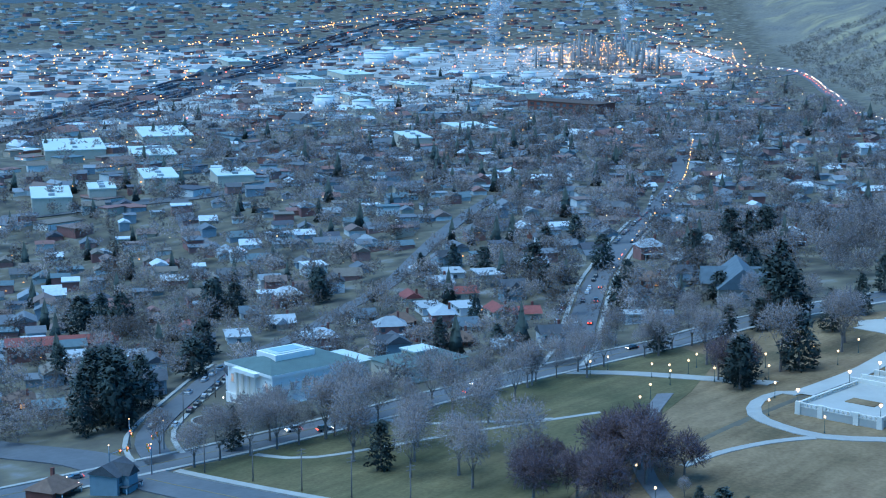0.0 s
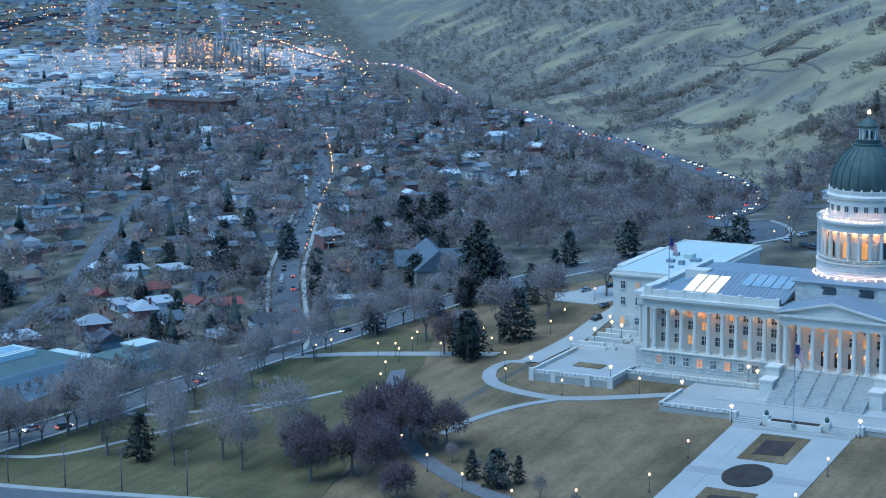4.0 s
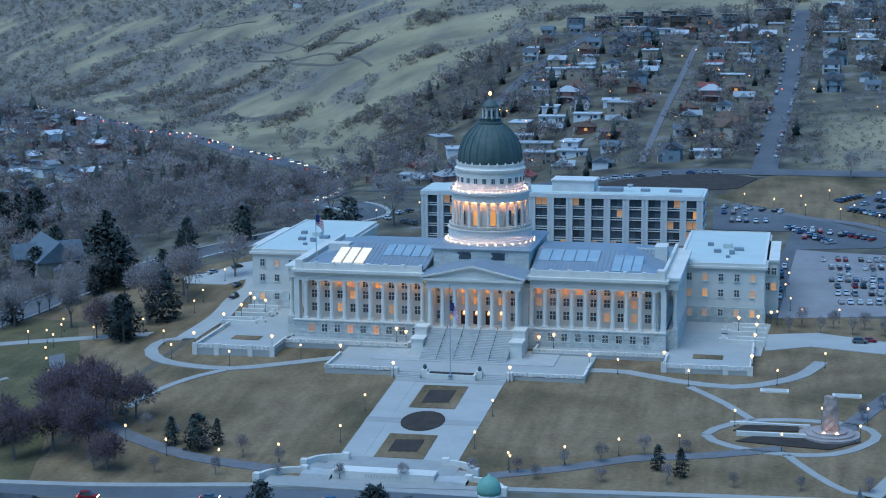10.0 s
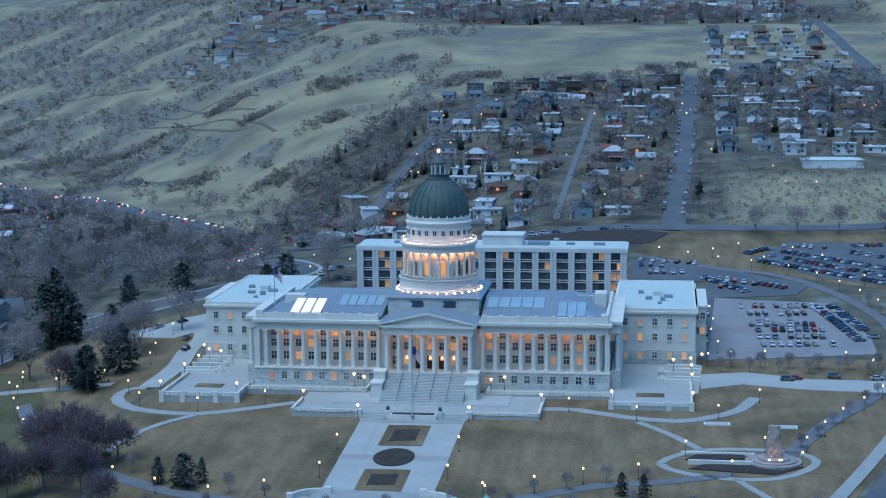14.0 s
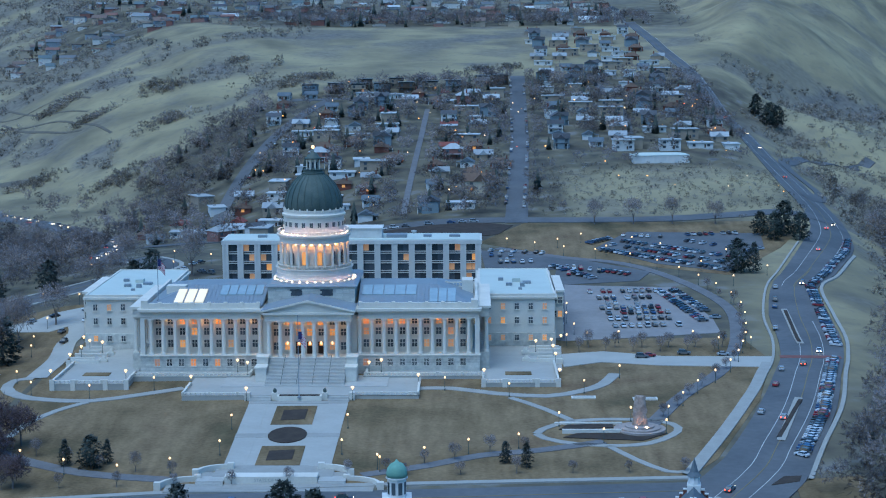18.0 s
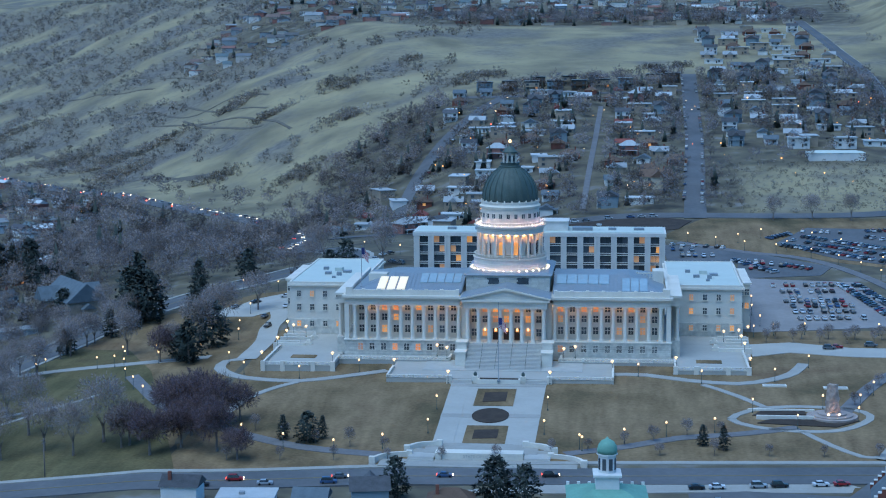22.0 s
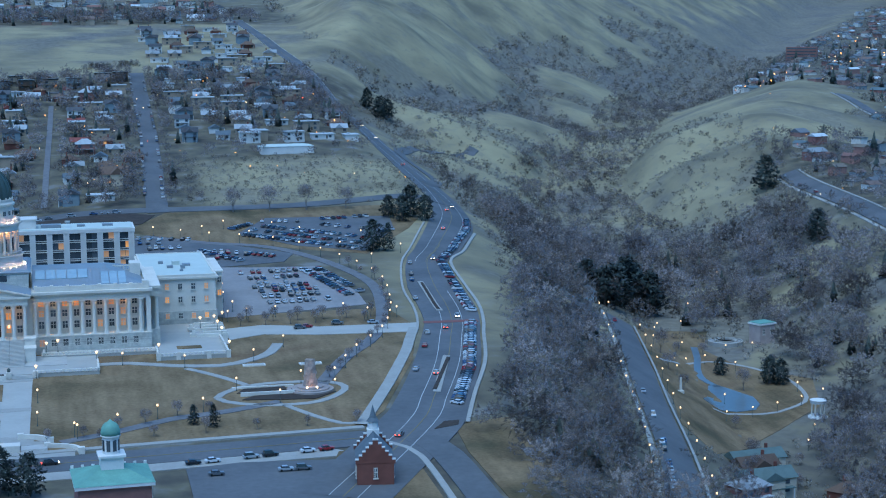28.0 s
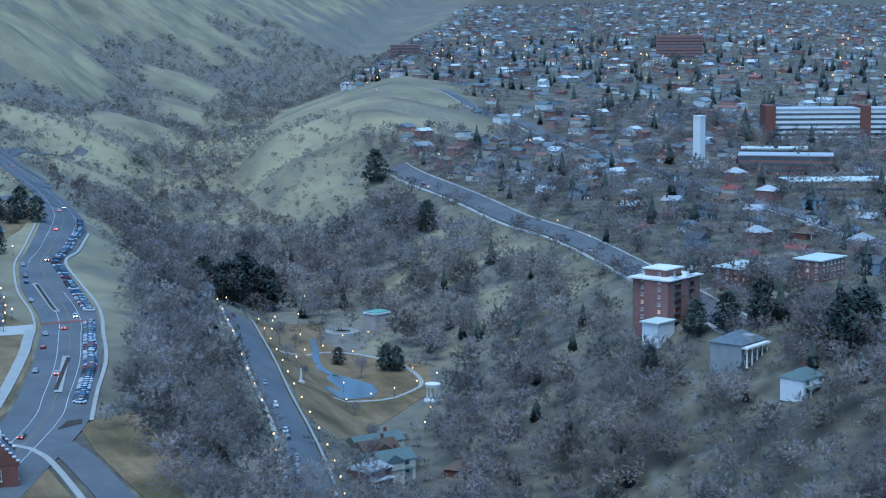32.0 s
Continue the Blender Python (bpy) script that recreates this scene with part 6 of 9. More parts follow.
def west_houses():
    rng = random.Random(8)
    spots = ((1, -264, 35, 57), (1, -287, 43, 57), (6, -303, 39, 57), (3, -272, 10, -33), (2, -234, 30, -33), (0, -226, 44, 57), (5, -288, 86, -33), (5, -272, 84, 57), (4, -309, 90, -33), (4, -327, 87, -33), (3, -305, 115, 57), (7, -339, 138, -33), (4, -372, 151, -33), (2, -360, 129, 57), (0, -410, 112, -33), (1, -258, 150, -33), (0, -236, 112, -33), (2, -270, 191, -33), (3, -318, -66, 57), (0, -342, -46, -33), (3, -334, -64, -33), (3, -356, -12, 57), (4, -366, 15, -33), (4, -451, -24, -33), (8, -382, -63, 57), (2, -324, 19, 57), (6, -312, 10, 57), (1, -355, -95, -33), (8, -410, 60, 57), (0, -288, -50, 57), (5, -350, 100, -33), (8, -345, 66, 57), (0, -264, 106, 57), (6, -412, 84, 57), (2, -372, 44, 57), (1, -320, 62, 57), (6, -300, 66, -33), (8, -284, 62, 57), (5, -330, 112, 57), (3, -390, 170, -33), (2, -340, 172, 57), (6, -300, 206, 57), (0, -244, 152, 57), (1, -262, 216, -33), (8, -236, 186, 57), (2, -290, 242, -33), (5, -318, 262, 57), (3, -352, 250, 57), (0, -376, 222, -33), (1, -400, 250, 57), (6, -260, 262, 57), (4, -400, -40, -33), (2, -372, -34, 57), (5, -402, 20, -33))
    for k, x, y, a in spots:
        if clear_of_roads(x, y, 8.5):
            set_house(k, x, y, a + rng.uniform(-6, 6))
    flats = thing("row_flats", "long two-storey brick flats with a red gabled roof", "building", (-420, -32, height(-420, -32)), 57)
    box_part("wall", (-22, 22, -5, 5, -3, 5.6), BRICK_PINK, flats)
    gable_part("roof", (-22, 22, -5, 5, 5.6, 2.6), RED_ROOF, flats, "faded red gabled roof", 0.7, "x")
    for k in range(9):
        for z in (0.9, 3.7):
            small_window(flats, (-19 + 4.7 * k, -5, z), 0, 0.05, rng)
    # houses south of the front street
    for k, x, y, a in ((0, -78, -165, 178), (4, -60, -165, 184), (8, -42, -166, 180), (3, -26, -166, 190), (1, -4, -166, 182), (3, -226, -151, 110), (1, -240, -162, 110), (4, -196, -172, 172)):
        set_house(k, x, y, a)


west_houses()
garage = thing("low_garage", "long low white garage block by the street", "garage", (-218, 92, height(-218, 92)), 38)
box_part("wall", (-9, 9, -4, 4, -2, 3), WHITE_WALL, garage)
box_part("roof", (-9.6, 9.6, -4.8, 4.6, 3, 3.4), PALE_ROOF, garage)
for k in range(4):
    box_part("garage_door", (-8 + 4.2 * k, -4.6 + 4.2 * k, -4.1, -3.9, 0, 2.4), GREY_ROOF, garage)


# ---- the canyon park and the avenues ----
def canyon_park():
    ribbon("road_grove", curve_through(GROVE_ROAD), 13, ASPHALT, 0.4)
    ribbon("pavement_grove", curve_through(GROVE_ROAD), 2, CONCRETE, 0.5, shift=8.5)
    ribbon("pavement_grove_west", curve_through(GROVE_ROAD), 1.2, CONCRETE, 0.9, shift=-8)
    sheet("lawn_grove", [(292, 120), (314, 188), (330, 202), (357, 198), (340, 160), (345, 130), (358, 106), (368, 93), (352, 49), (330, 30), (300, 0), (262, -54), (258, -27), (272, 20)], LAWN, 0.2, 8)
    water = material("still pond water", (0.13, 0.145, 0.145), 0.3, vary=0.1, spec=0.35)
    sheet("water", [(304, 52), (312, 48), (322, 51), (328, 60), (330, 72), (325, 84), (321, 93), (316, 92), (311, 80), (306, 68), (301, 60)], water, 0.45, 5, label="still pond reflecting the dusk sky", category="pond")
    ribbon("water_stream", curve_through([(320, 90), (318, 104), (322, 121), (330, 142), (337, 165)]), 3.4, water, 0.45, label="narrow stream into the pond")
    ribbon("path_grove", curve_through([(300, 46), (322, 44), (338, 50), (352, 64), (356, 100), (340, 134), (318, 130), (300, 112)]), 2, CONCRETE, 0.4)
    m = thing("memorial_house", "small pale pavilion with a green flat roof", "pavilion", (374, 166, height(374, 166) + 3.6), 20)
    box_part("wall", (-5, 5, -4, 4, -7, 6), material("pale pink stone", (0.45, 0.36, 0.32), 0.85), m)
    box_part("cornice", (-5.6, 5.6, -4.6, 4.6, 6, 6.8), WHITE_WALL, m)
    box_part("roof", (-5.2, 5.2, -4.2, 4.2, 6.8, 7.2), GREEN_ROOF, m)
    kit = window_meshes(1.4, 3.0, 0.2)
    for x in (-2.6, 2.6):
        put_window(kit, m, (x, -4, 1.2), 0, 0)
    put_window(kit, m, (5, 0, 1.2), 90, 0)
    r = thing("round_terrace", "round pale stone terrace with low curved walls", "terrace", (356, 170, height(356, 170) + 1.2))
    lathe_part("floor", [(9, -2), (9, 0.6), (8.3, 0.6), (8.3, 0.2)], 28, CONCRETE, r, "", False)
    lathe_part("ring", [(4.5, 0.2), (4.5, 0.9), (4, 0.9), (4, 0.2)], 24, CONCRETE, r, "", False)
    g = thing("round_temple", "small round white columned temple", "pavilion", (343, 33, height(343, 33)))
    lathe_part("steps", [(4.2, -1), (4.2, 0.4), (3.6, 0.4), (3.6, 0.9)], 20, WHITE_WALL, g, "", False)
    col = column_mesh(0.28, 5.4, 8)
    for k in range(8):
        piece("column", col, g, (2.8 * math.cos(math.pi * k / 4), 2.8 * math.sin(math.pi * k / 4), 0.9))
    lathe_part("entablature", [(3.3, 6.3), (3.3, 7.2), (3.6, 7.3), (3.6, 7.7), (2.2, 7.9)], 20, WHITE_WALL, g, "", False)
    s = thing("grove_obelisk", "thin white stone obelisk on a base", "obelisk", (286, 48, height(286, 48)))
    box_part("base", (-1.2, 1.2, -1.2, 1.2, -1, 0.8), GRANITE, s)
    box_part("shaft", (-0.5, 0.5, -0.5, 0.5, 0.8, 6.5), GRANITE, s, "", 0.6)
    for k, (x, y, kind, a) in enumerate(((288, 196, 8, 30), (256, 104, 3, 70), (306, -70, 1, 40), (250, -112, 6, 20))):
        set_house(kind, x, y, a)
    # the long gabled house with teal roofs at the park's foot
    for at, words, w, d, roof in (((278, -52), "wide cream house with a teal green roof and dormers", 21, 9, TEAL_ROOF), ((272, -66), "gabled cream house with a pale brown roof", 15, 9, BROWN_ROOF), ((269, -82), "large cream house with a teal green hipped roof", 20, 10, TEAL_ROOF)):
        h = house(words, w, d, 2, CREAM_WALL, roof, "cross", True, True, 0.15, "park foot houses", "gabled_house", int(w))
        h.matrix_basis = pose(*at, height(*at) + 0.4, 0, 0, 8)


canyon_park()


def brick_flats():
    b = thing("brick_flats", "seven-storey red brick block of flats with pale balconies", "building", (434, -14, -14), 24)
    z1 = 18.5
    box_part("core", (-11, 11, -9, 9, -14, z1), BRICK_PINK, b)
    for x0, x1, y0, y1 in ((-13, -8, -10.5, 2), (8, 13, -10.5, 2), (-3, 3, -11, -8)):
        box_part("pier", (x0, x1, y0, y1, -4, z1 + 0.4), BRICK_PINK, b)
    box_part("roof", (-13.8, 13.8, -11.8, 10, z1 + 0.4, z1 + 1.0), WHITE_WALL, b)
    box_part("penthouse", (-6, 6, -5, 6, z1 + 1, z1 + 4), BRICK_PINK, b)
    box_part("penthouse_roof", (-7, 7, -6, 7, z1 + 4, z1 + 4.5), WHITE_WALL, b)
    for f in range(7):
        z = 0.6 + 3.3 * f
        for x in (-5.5, 5.5):
            slab = box_part("balcony", (x - 2.4, x + 2.4, -11.2, -9, z, z + 0.25), GREY_ROOF, b)
            box_part("balcony_rail", (x - 2.4, x + 2.4, -11.25, -11.1, z + 0.25, z + 1.2), TIMBER, slab)
            put_window(HOUSE_WINDOW, b, (x, -9, z + 0.6), 0, 0.06)
        for y in (-6, 4):
            put_window(HOUSE_WINDOW, b, (-13 if y < 0 else -11, y, z + 0.6), -90, 0.05)
            put_window(HOUSE_WINDOW, b, (13 if y < 0 else 11, y, z + 0.6), 90, 0.05)
    box_part("low_wing", (-26, -13, -14, -6, -16, 2.6), WHITE_WALL, b)
    box_part("low_wing_roof", (-27, -13, -15, -5, 2.6, 3.1), WHITE_ROOF, b)


brick_flats()


def mansion():
    b = thing("grey_mansion", "large grey stone mansion with columns and a hipped roof", "house", (418, -92, height(418, -92)), 25)
    stone = material("grey stone", (0.3, 0.3, 0.29), 0.85, vary=0.2)
    box_part("wall", (-9, 9, -7, 7, -4, 9), stone, b)
    gable_part("roof", (-9, 9, -7, 7, 9, 4), SLATE_BLUE, b, "", 0.8, "x", 7)
    col = column_mesh(0.4, 7.5, 8)
    for k in range(5):
        piece("column", col, b, (-8 + 4 * k, -9, 0))
    box_part("porch_roof", (-9, 9, -10, -7, 7.5, 8.3), WHITE_WALL, b)
    box_part("dormer", (-2, 2, -7.5, -3, 9, 11.8), stone, b)
    for x in (-6, -2, 2, 6):
        for z in (1, 5):
            put_window(HOUSE_WINDOW, b, (x, -7, z), 0, 0.05)
    w = house("white two-storey house with a teal hipped roof", 14, 10, 2, WHITE_WALL, TEAL_ROOF, "hip", True, True, 0.05, "", "white_villa", 77)
    w.matrix_basis = pose(411, -143, height(411, -143), 0, 0, 20)


mansion()
HOUSE_SPOTS.extend([(418, -92), (411, -143), (434, -14), (416, -140), (405, -152), (424, -100), (410, -90), (398, -148), (404, -136), (484, -2), (527, -4)])
ribbon("road_rim", curve_through(RIM_STREET), 12, ASPHALT, 0.4)
ribbon("pavement_rim", curve_through(RIM_STREET), 1.6, CONCRETE, 0.5, shift=8)
ribbon("pavement_rim_west", curve_through(RIM_STREET), 1.2, CONCRETE, 0.5, shift=-7.5)


def avenue_blocks():
    for k, (x, y, w, d, n) in enumerate(((484, -2, 24, 14, 3), (527, -4, 22, 14, 3))):
        b = thing("flat_block", "brick apartment block with a flat white roof", "building", (x, y, height(x, y)), 22, "flat brick blocks")
        box_part("wall", (-w / 2, w / 2, -d / 2, d / 2, -3, 3.1 * n), BRICK_PINK, b)
        box_part("roof", (-w / 2 - 0.8, w / 2 + 0.8, -d / 2 - 0.8, d / 2 + 0.8, 3.1 * n, 3.1 * n + 0.6), WHITE_ROOF, b)
        for f in range(n):
            for i in range(6):
                put_window(HOUSE_WINDOW, b, (-w / 2 + 2.5 + (w - 5) / 5 * i, -d / 2, 0.9 + 3.1 * f), 0, 0.06)
                if i < 3:
                    put_window(HOUSE_WINDOW, b, (-w / 2, -d / 3 + i * d / 3, 0.9 + 3.1 * f), -90, 0.06)
    tower = thing("white_chimney_tower", "tall plain white square tower", "tower", (700, 352, 10), 20)
    box_part("shaft", (-3, 3, -3, 3, -4, 37), WHITE_WALL, tower)
    box_part("cap", (-3.3, 3.3, -3.3, 3.3, 37, 37.8), WHITE_WALL, tower)
    box_part("foot", (-6, 6, -5, 5, -4, 6), WHITE_WALL, tower)
    for name, x, y, w, d, h, a, mat in (("white_band_block", 905, 452, 120, 30, 22, -28, WHITE_WALL), ("low_brick_block", 735, 300, 62, 24, 12, -38, BRICK_PINK), ("long_pale_shed", 712, 214, 70, 26, 7, -25, TAN_WALL), ("cream_block", 770, 360, 46, 18, 8, -35, CREAM_WALL)):
        b = thing(name, "large flat-roofed brick and white hospital block", "building", (x, y, height(x, y)), a, "hospital blocks")
        box_part("wall", (-w / 2, w / 2, -d / 2, d / 2, -8, h), mat, b)
        box_part("roof", (-w / 2 - 0.6, w / 2 + 0.6, -d / 2 - 0.6, d / 2 + 0.6, h, h + 0.8), GREY_ROOF if h > 10 else WHITE_ROOF, b)
        for f in range(int(h // 4)):
            box_part("window_band", (-w / 2 + 1, w / 2 - 1, -d / 2 - 0.12, -d / 2 + 0.1, 1.4 + 4 * f, 3.2 + 4 * f), GLASS_DARK, b, "dark ribbon window")
        if h > 20:
            for i in (-0.5, 0.12, 0.5):
                box_part("brick_pier", (i * w - 4, i * w + 4, -d / 2 - 1.5, d / 2 + 0.5, -8, h + 3), BRICK, b)
    for x, y, w, h in ((1290, 1270, 60, 30), (1000, 1500, 40, 16)):
        b = thing("far_brick_tower", "distant pink brick apartment tower", "building", (x, y, height(x, y)), -30)
        box_part("wall", (-w / 2, w / 2, -9, 9, -8, h), BRICK_PINK, b)
        for f in range(int(h // 4)):
            box_part("window_band", (-w / 2 + 1, w / 2 - 1, -9.15, -8.9, 1.4 + 4 * f, 3 + 4 * f), GLASS_DARK, b)
    rng = random.Random(17)
    for row in range(9):
        for k in range(9):
            x = 520 + 32 * k + rng.uniform(-6, 6)
            y = -40 + 44 * row - 6 * k + rng.uniform(-8, 8)
            if x - np.interp(y, CREEK_Y, CREEK_X) > 175 and math.hypot(x - 700, y - 352) > 26 and math.hypot(x - 735, y - 300) > 45 and math.hypot(x - 712, y - 214) > 45 and math.hypot(x - 500, y) > 45:
                set_house(rng.choice((0, 1, 2, 3, 5, 6, 8)), x, y, 22 + rng.choice((0, 90)) + rng.uniform(-5, 5))


avenue_blocks()


# ---- trees ----
def toned(m):
    """Lets the trees of one wood differ: each carries its own tone, darker or lighter than the rest."""
    n, l = m.node_tree.nodes, m.node_tree.links
    b = n["Principled BSDF"]
    source = b.inputs["Base Color"].links[0].from_socket
    own = n.new("ShaderNodeAttribute")
    own.attribute_name = "tone"
    k = n.new("ShaderNodeMath")
    k.operation = "ADD"
    k.inputs[1].default_value = 1.0
    l.new(own.outputs["Fac"], k.inputs[0])
    t = n.new("ShaderNodeVectorMath")
    t.operation = "SCALE"
    l.new(source, t.inputs[0])
    l.new(k.outputs[0], t.inputs["Scale"])
    l.new(t.outputs["Vector"], b.inputs["Base Color"])
    return m


BARK = material("grey bark", (0.2, 0.17, 0.15), 0.95, vary=0.25, scale=1, fine=8)
TWIGS = toned(islands(material("bare winter twigs", (0.29, 0.26, 0.262), 0.95, vary=0.2, scale=0.012, fine=0.11, second=(0.28, 0.238, 0.218), each=0.25), 0.06))
TWIGS_RED = islands(material("dark red bare twigs", (0.15, 0.112, 0.125), 0.95, vary=0.2, scale=0.1, fine=2), 0.25)
NEEDLES = islands(material("dark evergreen needles", (0.05, 0.066, 0.058), 0.9, vary=0.3, scale=0.3, fine=3, each=0.25), 0.35)
BRUSH = toned(islands(material("scrub twigs", (0.25, 0.225, 0.205), 0.95, vary=0.25, scale=0.05, fine=2, second=(0.26, 0.23, 0.18)), 0.15))


def sprayed(m, scale, low, high, gain=6.0):
    """Breaks each spray up into fine twigs that thin out towards its edges."""
    n, l = m.node_tree.nodes, m.node_tree.links
    where = n.new("ShaderNodeTexCoord")
    t = n.new("ShaderNodeTexNoise")
    t.inputs["Scale"].default_value, t.inputs["Detail"].default_value, t.inputs["Roughness"].default_value = scale, 2, 0.6
    l.new(where.outputs["Object"], t.inputs["Vector"])
    k = n.new("ShaderNodeMapRange")
    k.inputs["From Min"].default_value, k.inputs["From Max"].default_value = low, high
    l.new(t.outputs["Fac"], k.inputs["Value"])
    corner = n.new("ShaderNodeAttribute")
    corner.attribute_name = "spray"
    xyz = n.new("ShaderNodeSeparateXYZ")
    l.new(corner.outputs["Vector"], xyz.inputs["Vector"])
    least = xyz.outputs["X"]
    for axis in "YZ":
        low_of = n.new("ShaderNodeMath")
        low_of.operation = "MINIMUM"
        l.new(least, low_of.inputs[0])
        l.new(xyz.outputs[axis], low_of.inputs[1])
        least = low_of.outputs[0]
    soft = n.new("ShaderNodeMath")
    soft.operation, soft.use_clamp = "MULTIPLY", True
    soft.inputs[1].default_value = gain
    l.new(least, soft.inputs[0])
    both = n.new("ShaderNodeMath")
    both.operation = "MULTIPLY"
    l.new(soft.outputs[0], both.inputs[0])
    l.new(k.outputs["Result"], both.inputs[1])
    # thin sprays pass on part of the light that falls on their other side
    b = n["Principled BSDF"]
    through_it = n.new("ShaderNodeBsdfTranslucent")
    l.new(b.inputs["Base Color"].links[0].from_socket, through_it.inputs["Color"])
    lit = n.new("ShaderNodeMixShader")
    lit.inputs["Fac"].default_value = 0.5
    l.new(b.outputs["BSDF"], lit.inputs[1])
    l.new(through_it.outputs["BSDF"], lit.inputs[2])
    gap = n.new("ShaderNodeBsdfTransparent")
    mixed = n.new("ShaderNodeMixShader")
    l.new(both.outputs[0], mixed.inputs["Fac"])
    l.new(gap.outputs["BSDF"], mixed.inputs[1])
    l.new(lit.outputs["Shader"], mixed.inputs[2])
    l.new(mixed.outputs["Shader"], n["Material Output"].inputs["Surface"])


sprayed(TWIGS, 2.2, 0.3, 0.62)
sprayed(TWIGS_RED, 2.2, 0.3, 0.56)
sprayed(BRUSH, 1.4, 0.3, 0.6)


def twig_crown(r, h0, h1, n, w, seed, fine=0.3):
    """Corner points and normals of many slivers: a few limbs, and twigs that fill a lumpy rounded crown with gaps."""
    g = np.random.RandomState(seed)
    limbs = 9
    a = np.arange(limbs) * 2.4 + g.uniform(-0.5, 0.5, limbs)
    e = np.arcsin(np.clip((np.arange(limbs) + 0.5) / limbs * 1.25 - 0.3, -1, 1))
    way = np.stack([np.cos(e) * np.cos(a), np.cos(e) * np.sin(a), np.sin(e)], 1)
    half = np.array([r, r, 0.5 * (h1 - h0)])
    middle = np.array([0, 0, 0.5 * (h0 + h1)])
    lobe = way * half * g.uniform(0.45, 0.68, limbs)[:, None]
    k = g.randint(0, limbs, n)
    out = g.normal(0, 1, (n, 3))
    out /= np.linalg.norm(out, axis=1)[:, None]
    depth = g.uniform(0, 1, n) ** 0.45
    base = middle + lobe[k] + out * half * 0.46 * depth[:, None]
    d = out + 0.6 * lobe[k] / r + (0, 0, 0.25) + g.normal(0, 0.35, (n, 3))
    end = base + d / np.linalg.norm(d, axis=1)[:, None] * (r * fine * g.uniform(0.5, 1.1, n))[:, None]
    wide = w * g.uniform(0.7, 1.3, n)
    base[:limbs], end[:limbs], wide[:limbs] = (0, 0, max(0.0, h0 - 0.1 * (h1 - h0))), middle + lobe, min(w * 1.5, 0.45)
    return aim_out(base, end, wide, g, np.array([0, 0, h0 - 0.1 * (h1 - h0)]))


def aim_out(base, end, wide, g, heart):
    """Slivers as triangles that face away from the heart of the crown, with rounded normals."""
    n = len(base)
    s = np.cross(end - base, (base + end) / 2 - heart + g.normal(0, 0.3, (n, 3)) * np.linalg.norm(base - heart, axis=1)[:, None])
    s *= (wide / 2 / (np.linalg.norm(s, axis=1) + 1e-9))[:, None]
    tri = np.stack([base - s, base + s, end], 1)
    face = np.cross(tri[:, 1] - tri[:, 0], tri[:, 2] - tri[:, 0])
    flip = (face * (tri.mean(1) - heart)).sum(1) < 0
    tri[flip] = tri[flip][:, ::-1]
    pts = tri.reshape(-1, 3)
    nor = pts - heart
    nor /= np.linalg.norm(nor, axis=1)[:, None] + 1e-9
    nor = nor + g.normal(0, 0.12, nor.shape)
    nor /= np.linalg.norm(nor, axis=1)[:, None] + 1e-9
    return pts, nor


def trunk_mesh(r, h, seed):
    rng = random.Random(seed)
    bm = bmesh.new()
    add_lathe(bm, [(r * 1.3, -0.8), (r, 0.6), (r * 0.75, h * 0.6), (r * 0.5, h)], 7)
    for k in range(7):
        a = k * 0.9 + rng.uniform(-0.3, 0.3)
        base, tip = Vector((0, 0, h * rng.uniform(0.6, 0.95))), Vector((rng.uniform(4, 9) * r * math.cos(a), rng.uniform(4, 9) * r * math.sin(a), h * rng.uniform(1.5, 2.3)))
        side, up = Vector((-math.sin(a), math.cos(a), 0)) * r * 0.35, Vector((math.cos(a), math.sin(a), 0)) * r * 0.35
        v = [bm.verts.new(base + o) for o in (side, up, -side, -up)] + [bm.verts.new(tip)]
        for j in range(4):
            bm.faces.new((v[j], v[(j + 1) % 4], v[4]))
    return mesh_of("trunk", bm, BARK)


def tri_mesh(name, pts, mat, normals=None, tones=None):
    me = bpy.data.meshes.new(name)
    n = len(pts)
    me.vertices.add(n)
    me.vertices.foreach_set("co", np.asarray(pts, np.float32).ravel())
    me.loops.add(n)
    me.loops.foreach_set("vertex_index", np.arange(n, dtype=np.int32))
    me.polygons.add(n // 3)
    me.polygons.foreach_set("loop_start", np.arange(0, n, 3, dtype=np.int32))
    me.update(calc_edges=True)
    if normals is not None:
        me.polygons.foreach_set("use_smooth", np.ones(n // 3, bool))
        soft = me.attributes.new("custom_normal", "FLOAT_VECTOR", "POINT")
        soft.data.foreach_set("vector", np.asarray(normals, np.float32).ravel())
    corner = np.tile(np.eye(3, dtype=np.float32), (n // 3, 1))
    me.attributes.new("spray", "FLOAT_VECTOR", "POINT").data.foreach_set("vector", corner.ravel())
    if tones is not None:
        me.attributes.new("tone", "FLOAT", "POINT").data.foreach_set("value", np.asarray(tones, np.float32))
    me.materials.append(mat)
    return me


